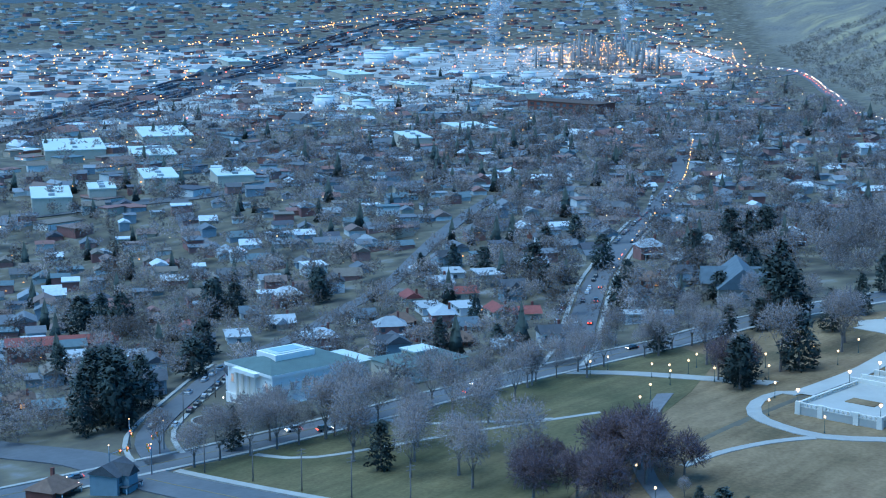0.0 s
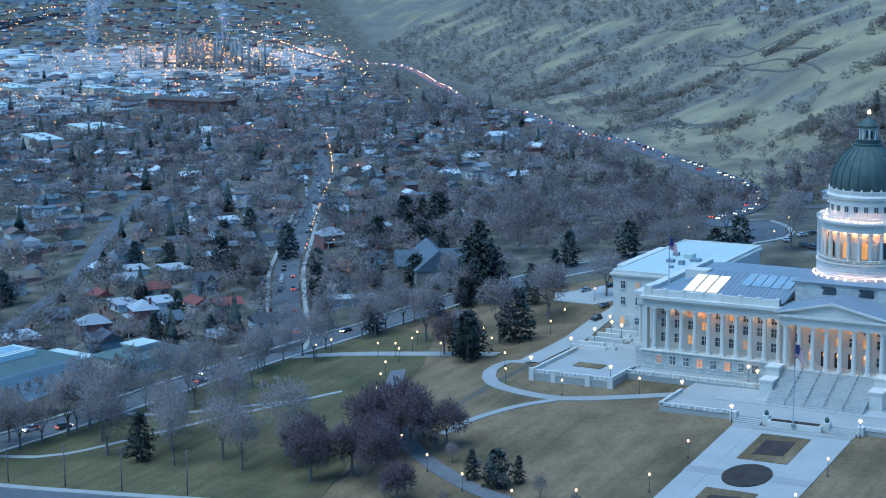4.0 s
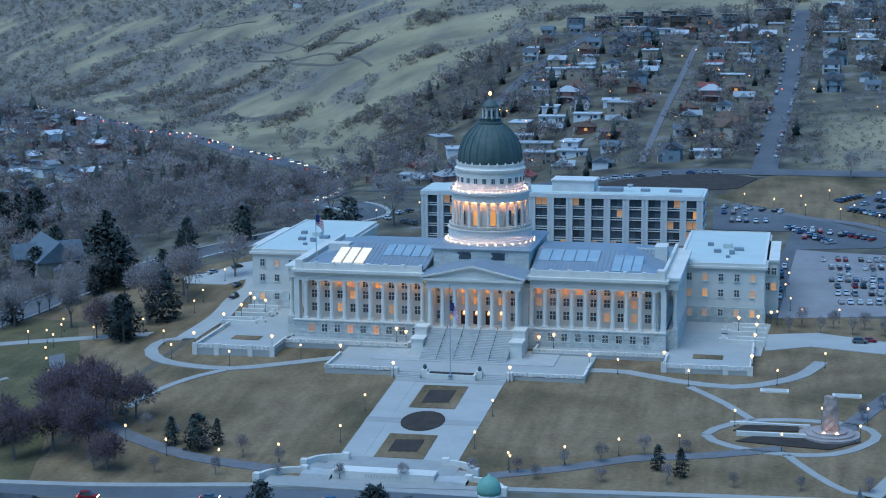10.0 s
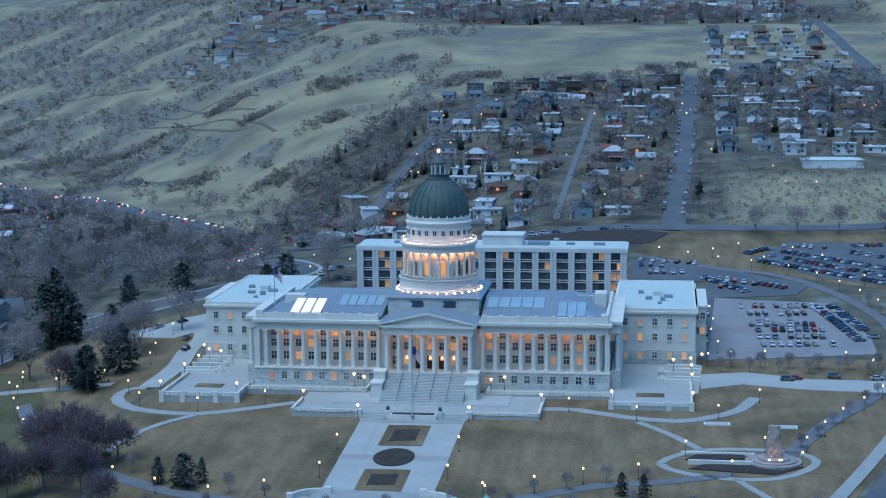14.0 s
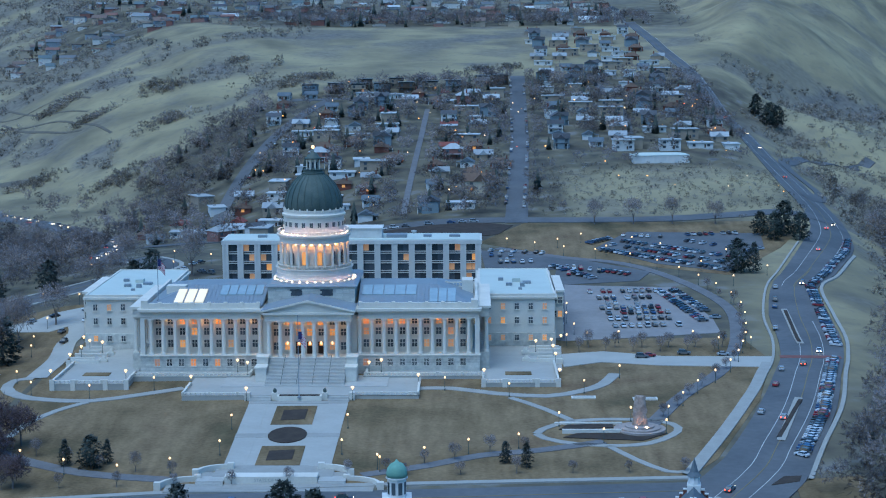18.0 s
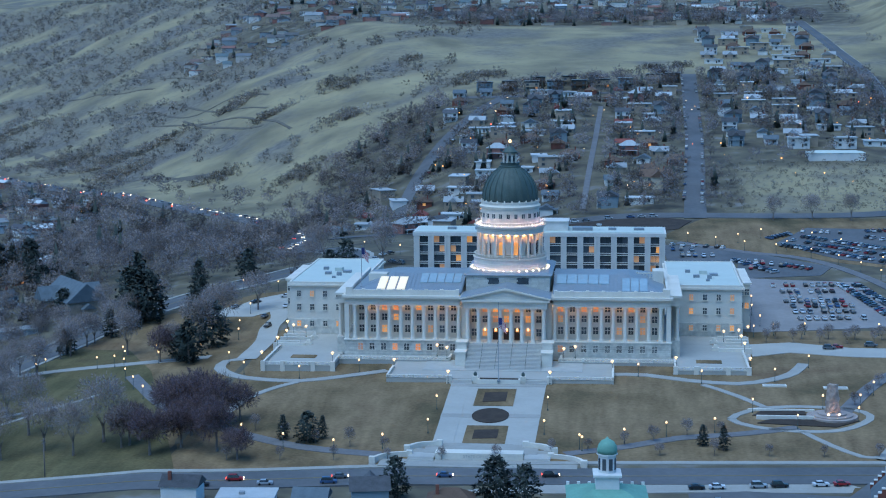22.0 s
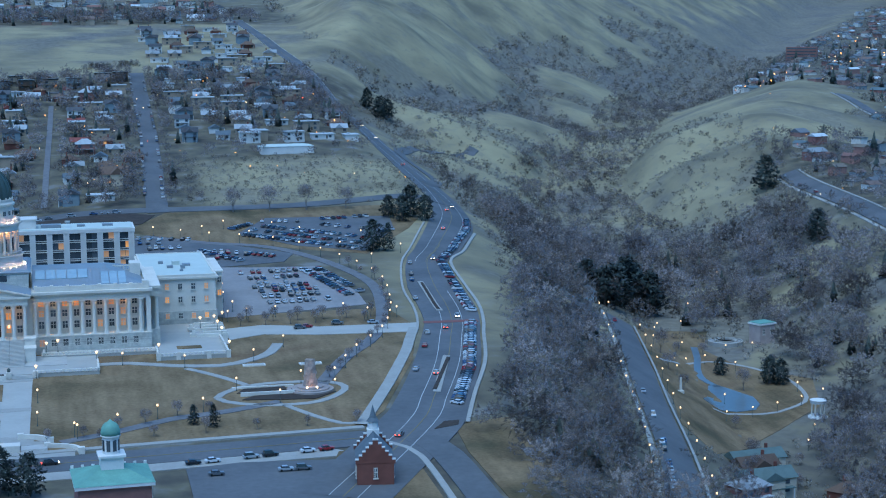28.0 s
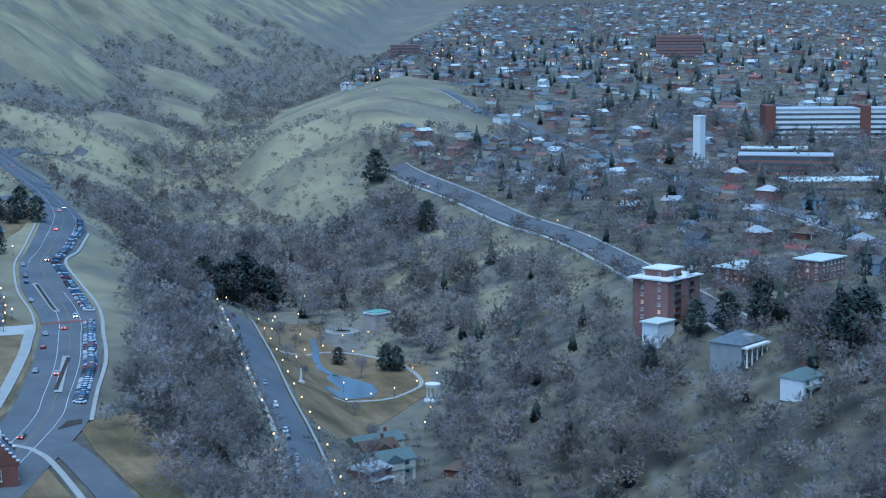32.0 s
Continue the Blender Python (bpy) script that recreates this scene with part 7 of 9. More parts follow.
def needle_points(r, h, n, seed, base=0.1, blunt=1.0):
    """Needle sprays on drooping boughs; blunt: how round the crown's shoulders are."""
    g = np.random.RandomState(seed)
    boughs = max(24, n // 12)
    t = (np.arange(boughs) + 0.5) / boughs
    t = np.clip(t ** 0.9 + g.uniform(-0.03, 0.03, boughs), 0, 0.99)
    a = np.arange(boughs) * 2.4 + g.uniform(-0.4, 0.4, boughs)
    lump = 1 + 0.28 * np.sin(3 * a + 7 * t + seed) + g.uniform(-0.3, 0.2, boughs)
    reach = (r * (1 - t ** (1.1 + blunt)) ** (0.9 / blunt) * np.clip(0.55 + 3 * t, 0, 1) * lump + 0.25)
    z = h * (base + (1 - base) * t)
    pick = g.randint(0, boughs, n)
    u = g.uniform(0.15, 1.0, n) ** 0.6
    root = np.stack([reach[pick] * u * np.cos(a[pick]), reach[pick] * u * np.sin(a[pick]), z[pick] + 0.1 * reach[pick] * u - 0.3 * reach[pick] * u ** 2], 1)
    root += g.normal(0, 0.1 * r, (n, 3)) * (1, 1, 0.6)
    d = np.stack([np.cos(a[pick]), np.sin(a[pick]), np.full(n, -0.1)], 1) + g.normal(0, 0.6, (n, 3))
    size = r * g.uniform(0.14, 0.3, n)
    tip = root + d / np.linalg.norm(d, axis=1)[:, None] * size[:, None]
    return aim_out(root, tip, size * g.uniform(0.5, 0.9, n), g, np.array([0, 0, h * 0.35]))


def tiered_points(r, h, seed):
    """A small far conifer: ragged skirts of boughs, one over the other, up to the tip."""
    g = np.random.RandomState(seed)
    tris = []
    for k in range(7):
        t = k / 7
        top = np.array([g.normal(0, 0.1), g.normal(0, 0.1), h * min(1.0, t + 0.36)])
        n = 11
        a = (np.arange(n) + g.uniform(-0.3, 0.3, n)) * 2 * np.pi / n
        reach = r * (1 - t) ** 0.8 * g.uniform(0.6, 1.15, n)
        low = h * (0.04 + 0.9 * t) + g.uniform(-0.06, 0.03, n) * h
        rim = np.stack([reach * np.cos(a), reach * np.sin(a), low], 1)
        for i in range(n):
            tris.append((top, rim[i], rim[(i + 1) % n]))
    pts = np.array(tris).reshape(-1, 3)
    nor = pts - (0, 0, 0.35 * h)
    return pts, nor / (np.linalg.norm(nor, axis=1)[:, None] + 1e-9)


def tree_kit(kind, k):
    """Trunk and crown meshes of one tree."""
    if kind == "conifer":
        bm = bmesh.new()
        add_lathe(bm, [(0.4, -1), (0.3, 1), (0.05, 13)], 6)
        p, q = needle_points(3.4 + 0.5 * k, 14, 1500, 70 + k, 0.06, 1.0 + 0.25 * k)
        return mesh_of("trunk", bm, BARK), tri_mesh("crown", p, NEEDLES, q)
    if kind == "pine":
        bm = bmesh.new()
        add_lathe(bm, [(0.45, -1), (0.35, 3), (0.1, 10)], 6)
        p, q = needle_points(4.2, 13.0, 1500, 80 + k, 0.1, 1.5)
        return mesh_of("trunk", bm, BARK), tri_mesh("crown", p, NEEDLES, q)
    mat = TWIGS_RED if kind == "red" else TWIGS
    p, q = twig_crown(4.6, 2.8, 12.0 + k, 1700, 0.36, 100 + k, 0.32) if kind == "bare" else twig_crown(4.8, 1.2, 9.0 + k, 2000, 0.4, 110 + k, 0.32)
    return trunk_mesh(0.3, 4.0, 90 + k), tri_mesh("crown", p, mat, q)


KITS = {kind: [tree_kit(kind, k) for k in range(3)] for kind in ("bare", "red", "conifer", "pine")}
TREE_WORDS = {"bare": ("bare_tree", "leafless grey winter tree with fine twigs", "tree"), "red": ("purple_tree", "leafless tree with dense dark purple twigs", "tree"), "conifer": ("conifer", "dark green pointed conifer", "tree"), "pine": ("pine_tree", "broad dark green pine", "tree")}


def tree(kind, x, y, size=1.0, group="", rng=random.Random(9)):
    name, label, cat = TREE_WORDS[kind]
    t = thing(name, label, cat, (x, y, height(x, y)), rng.uniform(0, 360), group)
    size *= 1.35 if kind in ("bare", "red") and size > 0.5 else 1.1
    t.scale = (size * rng.uniform(0.9, 1.1), size * rng.uniform(0.9, 1.1), size * rng.uniform(0.92, 1.1))
    trunk, crown = rng.choice(KITS[kind])
    piece("trunk", trunk, t, (0, 0, 0))
    piece("crown", crown, t, (0, 0, 0))


def near_trees():
    for x, y, s in ((-164, 97, 1.55), (-159, 93, 1.3), (-169, 100, 1.2), (-164, 84, 0.7), (-169, 71, 0.65), (-137, 86, 0.8), (-116, 30, 1.1), (-150, 147, 0.85), (-130, 160, 0.8), (-163, -108, 0.75), (-226, -107, 0.85), (-140, 112, 0.9), (176, 178, 0.9), (183, 176, 0.75), (-90, 150, 0.8), (-84, 160, 0.9), (-296, -96, 1.3), (-306, -100, 1.4), (-312, -90, 1.4), (-300, -84, 1.1), (-62, -104, 0.45), (-54, -106, 0.55), (-50, -102, 0.4), (66, -104, 0.35), (72, -108, 0.4), (-250, 10, 0.8), (-286, 70, 0.7), (-240, 30, 0.6), (-264, 190, 0.9)):
        tree("conifer", x, y, s * 1.15)
    for x, y, s in ((-118, 0, 1.1), (-122, 6, 0.9), (-179, 44, 0.75), (8, -162, 1.0), (16, -166, 0.85), (-20, -158, 0.75), (-205, 120, 0.9), (-214, 158, 0.9), (-322, -44, 1.1), (-345, -20, 1.1), (-246, 196, 1.0), (-232, 172, 1.0), (-256, 222, 0.9), (-270, 148, 0.8), (-300, 130, 0.8), (205, 250, 1.0), (212, 262, 1.1), (218, 252, 1.0), (200, 262, 0.9), (226, 20, 0.8), (222, -6, 0.7), (-398, 90, 1.1), (-408, 100, 1.0), (-420, 60, 1.1)):
        tree("pine", x, y, s)
    for x, y, s in ((-100, -92, 1.1), (-94, -84, 1.3), (-86, -92, 1.2), (-104, -78, 1.1), (-92, -100, 1.0), (-80, -84, 0.9), (-131, 8, 0.9), (-127, 16, 0.8), (-92, -112, 1.2), (-80, -116, 1.1), (-100, -119, 1.15), (-72, -124, 0.9), (-110, -106, 1.0), (-121, -83, 0.45), (-124, -80, 0.4)):
        tree("red", x, y, s)
    rng = random.Random(33)
    for k in range(26):
        t = k / 25
        i = min(int(t * (len(MAIN) - 30)) + 8, len(MAIN) - 1)
        x, y = MAIN[i]
        tree("bare", x + 13 + rng.uniform(-2, 3), y + rng.uniform(-3, 3), rng.uniform(0.6, 1.0))
        if k % 2 and not -70 < y < 10:
            tree("bare", x - 13 + rng.uniform(-3, 1), y + rng.uniform(-3, 3), rng.uniform(0.6, 0.95))
    for x, y in ((-222, -96), (-206, -88), (-214, -70), (-190, -92), (-178, -104), (-170, -86), (-160, -98), (-150, -84), (-198, -50), (-182, -58), (-176, -36), (-166, -60), (-150, -110), (-138, -104), (-126, -112), (-186, -18), (-176, 0), (-120, -100), (-112, -108), (-118, 60), (-124, 72), (-112, 96), (-106, 140), (-150, 30), (-128, 14), (-120, 26), (-98, 150), (-70, 180), (-100, 190)):
        tree("bare", x, y, rng.uniform(0.8, 1.3))
    for line, gap in ((PROMENADE_EAST, 11), (PROMENADE_NORTH_EAST[:7], 14), (PROMENADE_WEST[2:], 12)):
        for x, y in spaced(line, gap)[0]:
            tree("bare", x + rng.uniform(2.5, 4), y + rng.uniform(2, 4), rng.uniform(0.3, 0.42), "young promenade trees")
    for k in range(13):
        tree("bare", -75 + 16 * k, -121 + 0.06 * k * 10 - (4 if k < 6 else -2), rng.uniform(0.28, 0.4), "young street trees")
    for x in (100, 110, 120, 130, 140, 150):
        tree("bare", x, 44, 0.45, "young drive trees")
        tree("bare", x - 4, 36, 0.4, "young drive trees")
    for x, y in ((270, -70), (282, -40), (292, -60), (306, -30), (320, -20), (336, 0), (350, 20), (362, 50), (300, 20), (292, 60), (298, 96), (308, 134), (322, 150), (336, 150), (366, 90), (360, 120), (384, 150), (345, 186), (310, 176), (330, 84), (276, -92), (300, -84), (322, -60), (338, -44)):
        tree("bare", x, y, rng.uniform(0.35, 0.6))
    for x in (120, 140, 160, 182):
        tree("bare", x, 292, 0.8)


near_trees()


# ---- woods, scrub, far houses and yards: too many to count ----
def turned(p, turn):
    c, s = np.cos(turn)[:, None], np.sin(turn)[:, None]
    return np.stack([p[..., 0] * c - p[..., 1] * s, p[..., 0] * s + p[..., 1] * c, p[..., 2]], -1)


def spread(pts, x, y, z, size, turn):
    """Many copies of one set of corner points, as one list."""
    out = turned(pts[None, :, :] * size[:, None, None], turn)
    return (out + np.stack([x, y, z], 1)[:, None, :]).reshape(-1, 3)


def yards(x, y, z, size, turn):
    """Leaves the houses themselves clear of trees."""
    taken = set()
    for a, b in HOUSE_SPOTS:
        taken.update((int(a // 4) + i, int(b // 4) + j) for i in (-2, -1, 0, 1, 2) for j in (-2, -1, 0, 1, 2))
    ok = np.array([(int(a // 4), int(b // 4)) not in taken for a, b in zip(x, y)], bool)
    return x[ok], y[ok], z[ok], size[ok], turn[ok]


def grove(crown, x, y, z, size, turn):
    """Many copies of one crown, with its normals."""
    pts, nor = crown
    n = np.broadcast_to(nor, (len(x),) + nor.shape)
    tone = np.repeat(np.clip(dice.normal(0.0, 0.33, len(x)) + 0.34 * patches(x, y, 26), -0.68, 0.8), len(pts))
    return spread(pts, x, y, z, size, turn), turned(n, turn).reshape(-1, 3), tone


def stuff(name, points, mat, label, category, normals=None, tones=None):
    return tagged(new(name, tri_mesh(name, points, mat, normals, tones)), label, category, "", "stuff")


def woods(name, groves, mat, label):
    return stuff(name, np.concatenate([p for p, q, t in groves]), mat, label, "trees", np.concatenate([q for p, q, t in groves]), np.concatenate([t for p, q, t in groves]))


dice = np.random.RandomState(4)


def scatter(n, x0, x1, y0, y1, keep, size0, size1):
    gap = math.sqrt((x1 - x0) * (y1 - y0) / n)
    x, y = (a.ravel() for a in np.meshgrid(np.arange(x0, x1, gap), np.arange(y0, y1, gap)))
    x, y = x + dice.uniform(-0.6, 0.6, len(x)) * gap, y + dice.uniform(-0.6, 0.6, len(y)) * gap
    ok = keep(x, y)
    x, y = x[ok], y[ok]
    return x, y, terrain(x, y) - 0.3, dice.uniform(size0, size1, len(x)), dice.uniform(0, 6.28, len(x))


def off_roads(x, y, gap):
    ok = np.ones(len(x), bool)
    for r in ROADS + EXTRA_ROADS:
        a = np.array(r)[::2]
        for i in range(0, len(x), 2000):
            d = np.hypot(x[i : i + 2000, None] - a[None, :, 0], y[i : i + 2000, None] - a[None, :, 1]).min(1)
            ok[i : i + 2000] &= d > gap
    return ok


GROVE_LINE = np.array(curve_through(GROVE_ROAD))
RIM_LINE = np.array(curve_through(RIM_STREET))
AVENUE = [(746, 857), (719, 650), (696, 491), (650, 275), (630, 145), (610, 49)]
ribbon("road_avenue", curve_through(AVENUE), 10, ASPHALT, 0.5)
ribbon("pavement_avenue", curve_through(AVENUE), 2.0, CONCRETE, 0.6, shift=8)
EXTRA_ROADS = [curve_through(AVENUE), curve_through(GROVE_ROAD), curve_through(RIM_STREET), NORTH_WEST]
FAR_CROWNS = [twig_crown(5.0, 1.2, 9.6 + k, 78, 2.2, 200 + k, 0.5) for k in range(4)]
NEAR_CROWNS = [twig_crown(5.0, 1.2, 9.6 + k, 105, 1.6, 240 + k, 0.46) for k in range(4)]
THIN_CROWNS = [twig_crown(5.2, 1.0, 9.6, 28, 3.2, 205 + k, 0.65) for k in range(4)]
SCRUB_CROWNS = [twig_crown(2.6, 0.0, 3.2, 26, 1.6, 210 + k, 0.6) for k in range(3)]
FAR_NEEDLES = [tiered_points(3.5, 14.5, 220 + k) for k in range(3)]


def hill_face(x, y):
    """Where the bare hills lie open."""
    return 1 - town_share(x, y)


GROVE_CLEAR = [(246, -130), (286, -122), (302, -74), (322, -4), (358, 42), (374, 92), (360, 120), (384, 156), (378, 178), (340, 206), (312, 202), (284, 120), (255, 0)]
GROVE = [(292, 150), (318, 180), (350, 170), (346, 130), (362, 100), (354, 52), (326, 8), (262, -64), (255, -20), (275, 60)]


def canyon_wood(x, y):
    c = creek_side(x, y)
    dense = ((c > np.interp(y, (0, 200), (-165, -95))) & (c < 110) & (y < 420)) | ((np.abs(c) < 46) & (y < 1500)) | ((c > 40) & (c < np.interp(y, (40, 120), (178, 130))) & (y < 330) & (y > -300))
    edge = np.interp(y, (-200, -128, -84, -28, 34, 70, 120, 200, 300, 420), (148, 154, 174, 190, 202, 216, 234, 248, 264, 274))
    return dense & (x > edge) & ~inside(GROVE_CLEAR, x, y) & (np.hypot(x[:, None] - GROVE_LINE[None, :, 0], y[:, None] - GROVE_LINE[None, :, 1]).min(1) > 17) & (np.hypot(x[:, None] + 6 - RIM_LINE[None, :, 0], y[:, None] + 8 - RIM_LINE[None, :, 1]).min(1) > 22) & off_roads(x, y, 8) & (np.hypot(x - 434, y + 14) > 24) & (np.hypot(x - 418, y + 92) > 16) & (np.hypot(x - 411, y + 143) > 16) & (np.hypot(x - 343, y - 33) > 7) & (np.hypot(x - 372, y - 166) > 14) & (np.hypot(x - 356, y - 170) > 10) & (np.hypot(x - 258, y + 96) > 18)


def west_town(x, y):
    side = 0.81 * (x + 130) + 0.59 * (y - 335)
    near = ((x < -205) | ((y > 165) & (x < -125))) & (x > -1000) & (side < -12) & (y > -190) & (creek_side(x, y) < -100)
    thin = np.where((x > -560) | (y > 500), 1.0, np.interp(x, (-900, -560), (0.25, 1)))
    return near & (dice.rand(len(x)) < thin) & off_roads(x, y, 12) & ~((x > -300) & (x < -196) & (y < -96)) & (np.hypot(x + 262, y + 85) > 16) & (np.hypot(x + 262, y + 45) > 36) & (np.hypot(x + 238, y + 14) > 24) & (np.hypot(x + 204, y - 132) > 20)


def hill_town(x, y):
    return (town_share(x, y) > 0.4) & (x > -170) & (x < 240) & (y > 312) & (y < 1250) & off_roads(x, y, 8) & ~((x > 96) & (y < 530) & (x < 235) & (dice.rand(len(x)) < 0.85))


def avenues(x, y):
    return (creek_side(x, y) > 125) & off_roads(x, y, 9) & (town_share(x, y) > 0.5)


def far_town(x, y):
    return (x < -560) & (x > -1500 - 0.2 * y) & (dice.rand(len(x)) < np.interp(np.hypot(x, y), (900, 1500, 2100), (1, 0.6, 0.15))) & (0.81 * (x + 130) + 0.59 * (y - 335) < -30) & (y > 400)


def foothill_edge(x, y):
    side = 0.81 * (x + 130) + 0.59 * (y - 335)
    return (side > 8) & (side < 75) & (y > 330) & (y < 900) & (x < -100) & off_roads(x, y, 15) & (dice.rand(len(x)) < np.interp(y, (450, 560, 900), (1, 0.35, 0.2)))


def ridge_town(x, y):
    return (y > 1150) & (y < 1500) & (x > -420) & (x < 210) & off_roads(x, y, 10)


def canyon_scrub(x, y):
    c = creek_side(x, y)
    return ((brushy(x, y) > 0.35) | (np.abs(c) < 45)) & (x > 262) & off_roads(x, y, 9) & (town_share(x, y) < 0.9)


def dark_face(x, y):
    return (hill_face(x, y) > 0.5) & (brushy(x, y) > 0.5) & (x < 200)


def island_palette(name, colors, rough):
    """Pieces of one mesh each take one colour of a palette."""
    m = bpy.data.materials.new(name)
    m.use_nodes = True
    n, l = m.node_tree.nodes, m.node_tree.links
    b = n["Principled BSDF"]
    b.inputs["Roughness"].default_value = rough
    geo = n.new("ShaderNodeNewGeometry")
    r = n.new("ShaderNodeValToRGB")
    r.color_ramp.interpolation = "CONSTANT"
    while len(r.color_ramp.elements) < len(colors):
        r.color_ramp.elements.new(0.5)
    for k, (e, c) in enumerate(zip(r.color_ramp.elements, colors)):
        e.position, e.color = k / len(colors), (*c, 1)
    l.new(geo.outputs["Random Per Island"], r.inputs["Fac"])
    t = n.new("ShaderNodeTexNoise")
    t.inputs["Scale"].default_value = 0.7
    l.new(geo.outputs["Position"], t.inputs["Vector"])
    k = n.new("ShaderNodeMath")
    k.operation = "MULTIPLY_ADD"
    k.inputs[1].default_value, k.inputs[2].default_value = 0.5, 0.75
    l.new(t.outputs["Fac"], k.inputs[0])
    v = n.new("ShaderNodeVectorMath")
    v.operation = "SCALE"
    l.new(r.outputs["Color"], v.inputs[0])
    l.new(k.outputs[0], v.inputs["Scale"])
    l.new(v.outputs["Vector"], b.inputs["Base Color"])
    return m


FAR_ROOF = island_palette("far roofs", ((0.07, 0.07, 0.08), (0.22, 0.24, 0.25), (0.16, 0.11, 0.09), (0.12, 0.13, 0.14), (0.2, 0.1, 0.08), (0.1, 0.14, 0.15), (0.48, 0.51, 0.52), (0.1, 0.1, 0.1), (0.16, 0.13, 0.1), (0.14, 0.15, 0.16)), 0.85)
FAR_WALL = island_palette("far walls", ((0.6, 0.6, 0.57), (0.25, 0.11, 0.09), (0.4, 0.33, 0.25), (0.25, 0.29, 0.31), (0.62, 0.6, 0.55), (0.32, 0.17, 0.14), (0.45, 0.42, 0.38)), 0.85)


def far_houses(name, n, x0, x1, y0, y1, keep, size, flat_share, turns, label):
    """Houses with walls and a pitched or flat roof, all in one mesh."""
    x, y, z, s, _ = scatter(n, x0, x1, y0, y1, keep, *size)
    # keep a gap between neighbours
    seen, sel = set(), []
    for i in range(len(x)):
        key = (int(x[i] // (15 * size[1])), int(y[i] // (15 * size[1])))
        if key not in seen:
            seen.add(key)
            sel.append(i)
    verts, faces, mats = [], [], []
    HOUSE_SPOTS.extend(zip(x[sel], y[sel]))
    for i in sel:
        w, d, h = dice.uniform(4, 7) * s[i], dice.uniform(3.5, 5) * s[i], dice.choice((2.9, 2.9, 5.4))
        flat = dice.rand() < flat_share
        a = math.radians(dice.choice(turns) + dice.uniform(-5, 5))
        c, q = math.cos(a), math.sin(a)

        def at(u, v, t):
            return (x[i] + u * c - v * q, y[i] + u * q + v * c, z[i] + t)

        b = len(verts)
        verts += [at(u, v, t) for t in (-3, h) for u, v in ((-w, -d), (w, -d), (w, d), (-w, d))]
        faces += [tuple(b + k for k in f) for f in BOX_FACES]
        mats += [1] * 6
        b = len(verts)
        if flat:
            verts += [at(u, v, t) for t in (h, h + 0.6) for u, v in ((-w - 0.5, -d - 0.5), (w + 0.5, -d - 0.5), (w + 0.5, d + 0.5), (-w - 0.5, d + 0.5))]
            faces += [tuple(b + k for k in f) for f in BOX_FACES]
            mats += [0] * 6
        else:
            r = 0.55 * d
            verts += [at(u, v, h) for u, v in ((-w - 0.5, -d - 0.6), (w + 0.5, -d - 0.6), (w + 0.5, d + 0.6), (-w - 0.5, d + 0.6))] + [at(-w - 0.5, 0, h + r), at(w + 0.5, 0, h + r)]
            faces += [tuple(b + k for k in f) for f in ((0, 1, 5, 4), (2, 3, 4, 5), (1, 2, 5), (3, 0, 4), (3, 2, 1, 0))]
            mats += [0] * 5
    me = bpy.data.meshes.new(name)
    me.from_pydata(verts, [], faces)
    me.materials.append(FAR_ROOF)
    me.materials.append(FAR_WALL)
    me.polygons.foreach_set("material_index", mats)
    return tagged(new(name, me), label, "houses", "", "stuff")


far_houses("far_west_houses", 1500, -1000, -330, -100, 1000, lambda x, y: west_town(x, y) & (np.hypot(x + 320, y - 60) > 120), (0.8, 1.2), 0.3, (-33, 57), "hundreds of small houses among bare trees")
far_houses("far_valley_houses", 4200, -3500, -700, 200, 3100, lambda x, y: (0.81 * (x + 130) + 0.59 * (y - 335) < -60) & (np.hypot(x + 1650, y - 1930) > 330), (1.0, 2.4), 0.75, (0, 90), "low sheds and houses across the valley floor")
far_houses("far_avenue_houses", 3000, 640, 2500, 100, 2900, lambda x, y: avenues(x, y) & ~((x < 830) & (y < 340)) & (np.hypot(x - 905, y - 452) > 60), (0.8, 1.3), 0.2, (22, 112), "hundreds of houses on the avenues")
far_houses("far_ridge_houses", 260, -420, 210, 1150, 1480, ridge_town, (0.9, 1.5), 0.5, (0, 10, 90), "dark houses along the hill's crest")
far_houses("near_avenue_houses", 420, 470, 760, -200, 700, lambda x, y: (creek_side(x, y) > 150) & ((y > 340) | (y < -40)) & (town_share(x, y) > 0.5) & off_roads(x, y, 12), (0.8, 1.1), 0.15, (22, 112), "rows of small houses by the rim street")


wood = []
for k, crown in enumerate(NEAR_CROWNS):
    for args in ((950, 150, 520, -300, 430, lambda x, y: canyon_wood(x, y) & (patches(x, y, 20, 3.0) < np.where(x > 330, 0.42, 0.7)), 0.5, 1.75), (300, 340, 800, 430, 1500, canyon_wood, 0.5, 1.2), (1000, -560, -120, -190, 420, west_town, 0.6, 1.3)):
        wood.append(grove(crown, *yards(*scatter(*args))))
    for args in ((1500, -1000, -120, 100, 1000, lambda x, y: west_town(x, y) & ((x < -560) | (y > 420)), 0.7, 1.45), (1400, -170, 240, 312, 1250, hill_town, 0.5, 1.2), (1150, 430, 900, -200, 700, avenues, 0.5, 1.15), (300, -520, -100, 330, 900, foothill_edge, 0.5, 1.1)):
        wood.append(grove(FAR_CROWNS[k], *yards(*scatter(*args))))
    for args in ((2400, 700, 2500, 100, 2900, avenues, 0.6, 1.2), (2600, -2000, -350, 450, 2000, far_town, 0.8, 1.6), (260, -420, 210, 1150, 1500, ridge_town, 0.6, 1.0), (700, 262, 900, 420, 1700, lambda x, y: canyon_scrub(x, y) & (np.abs(creek_side(x, y)) < 130), 0.4, 0.9)):
        wood.append(grove(THIN_CROWNS[k], *yards(*scatter(*args))))
woods("bare_woods", wood, TWIGS, "dense leafless grey woods and street trees")
wood = []
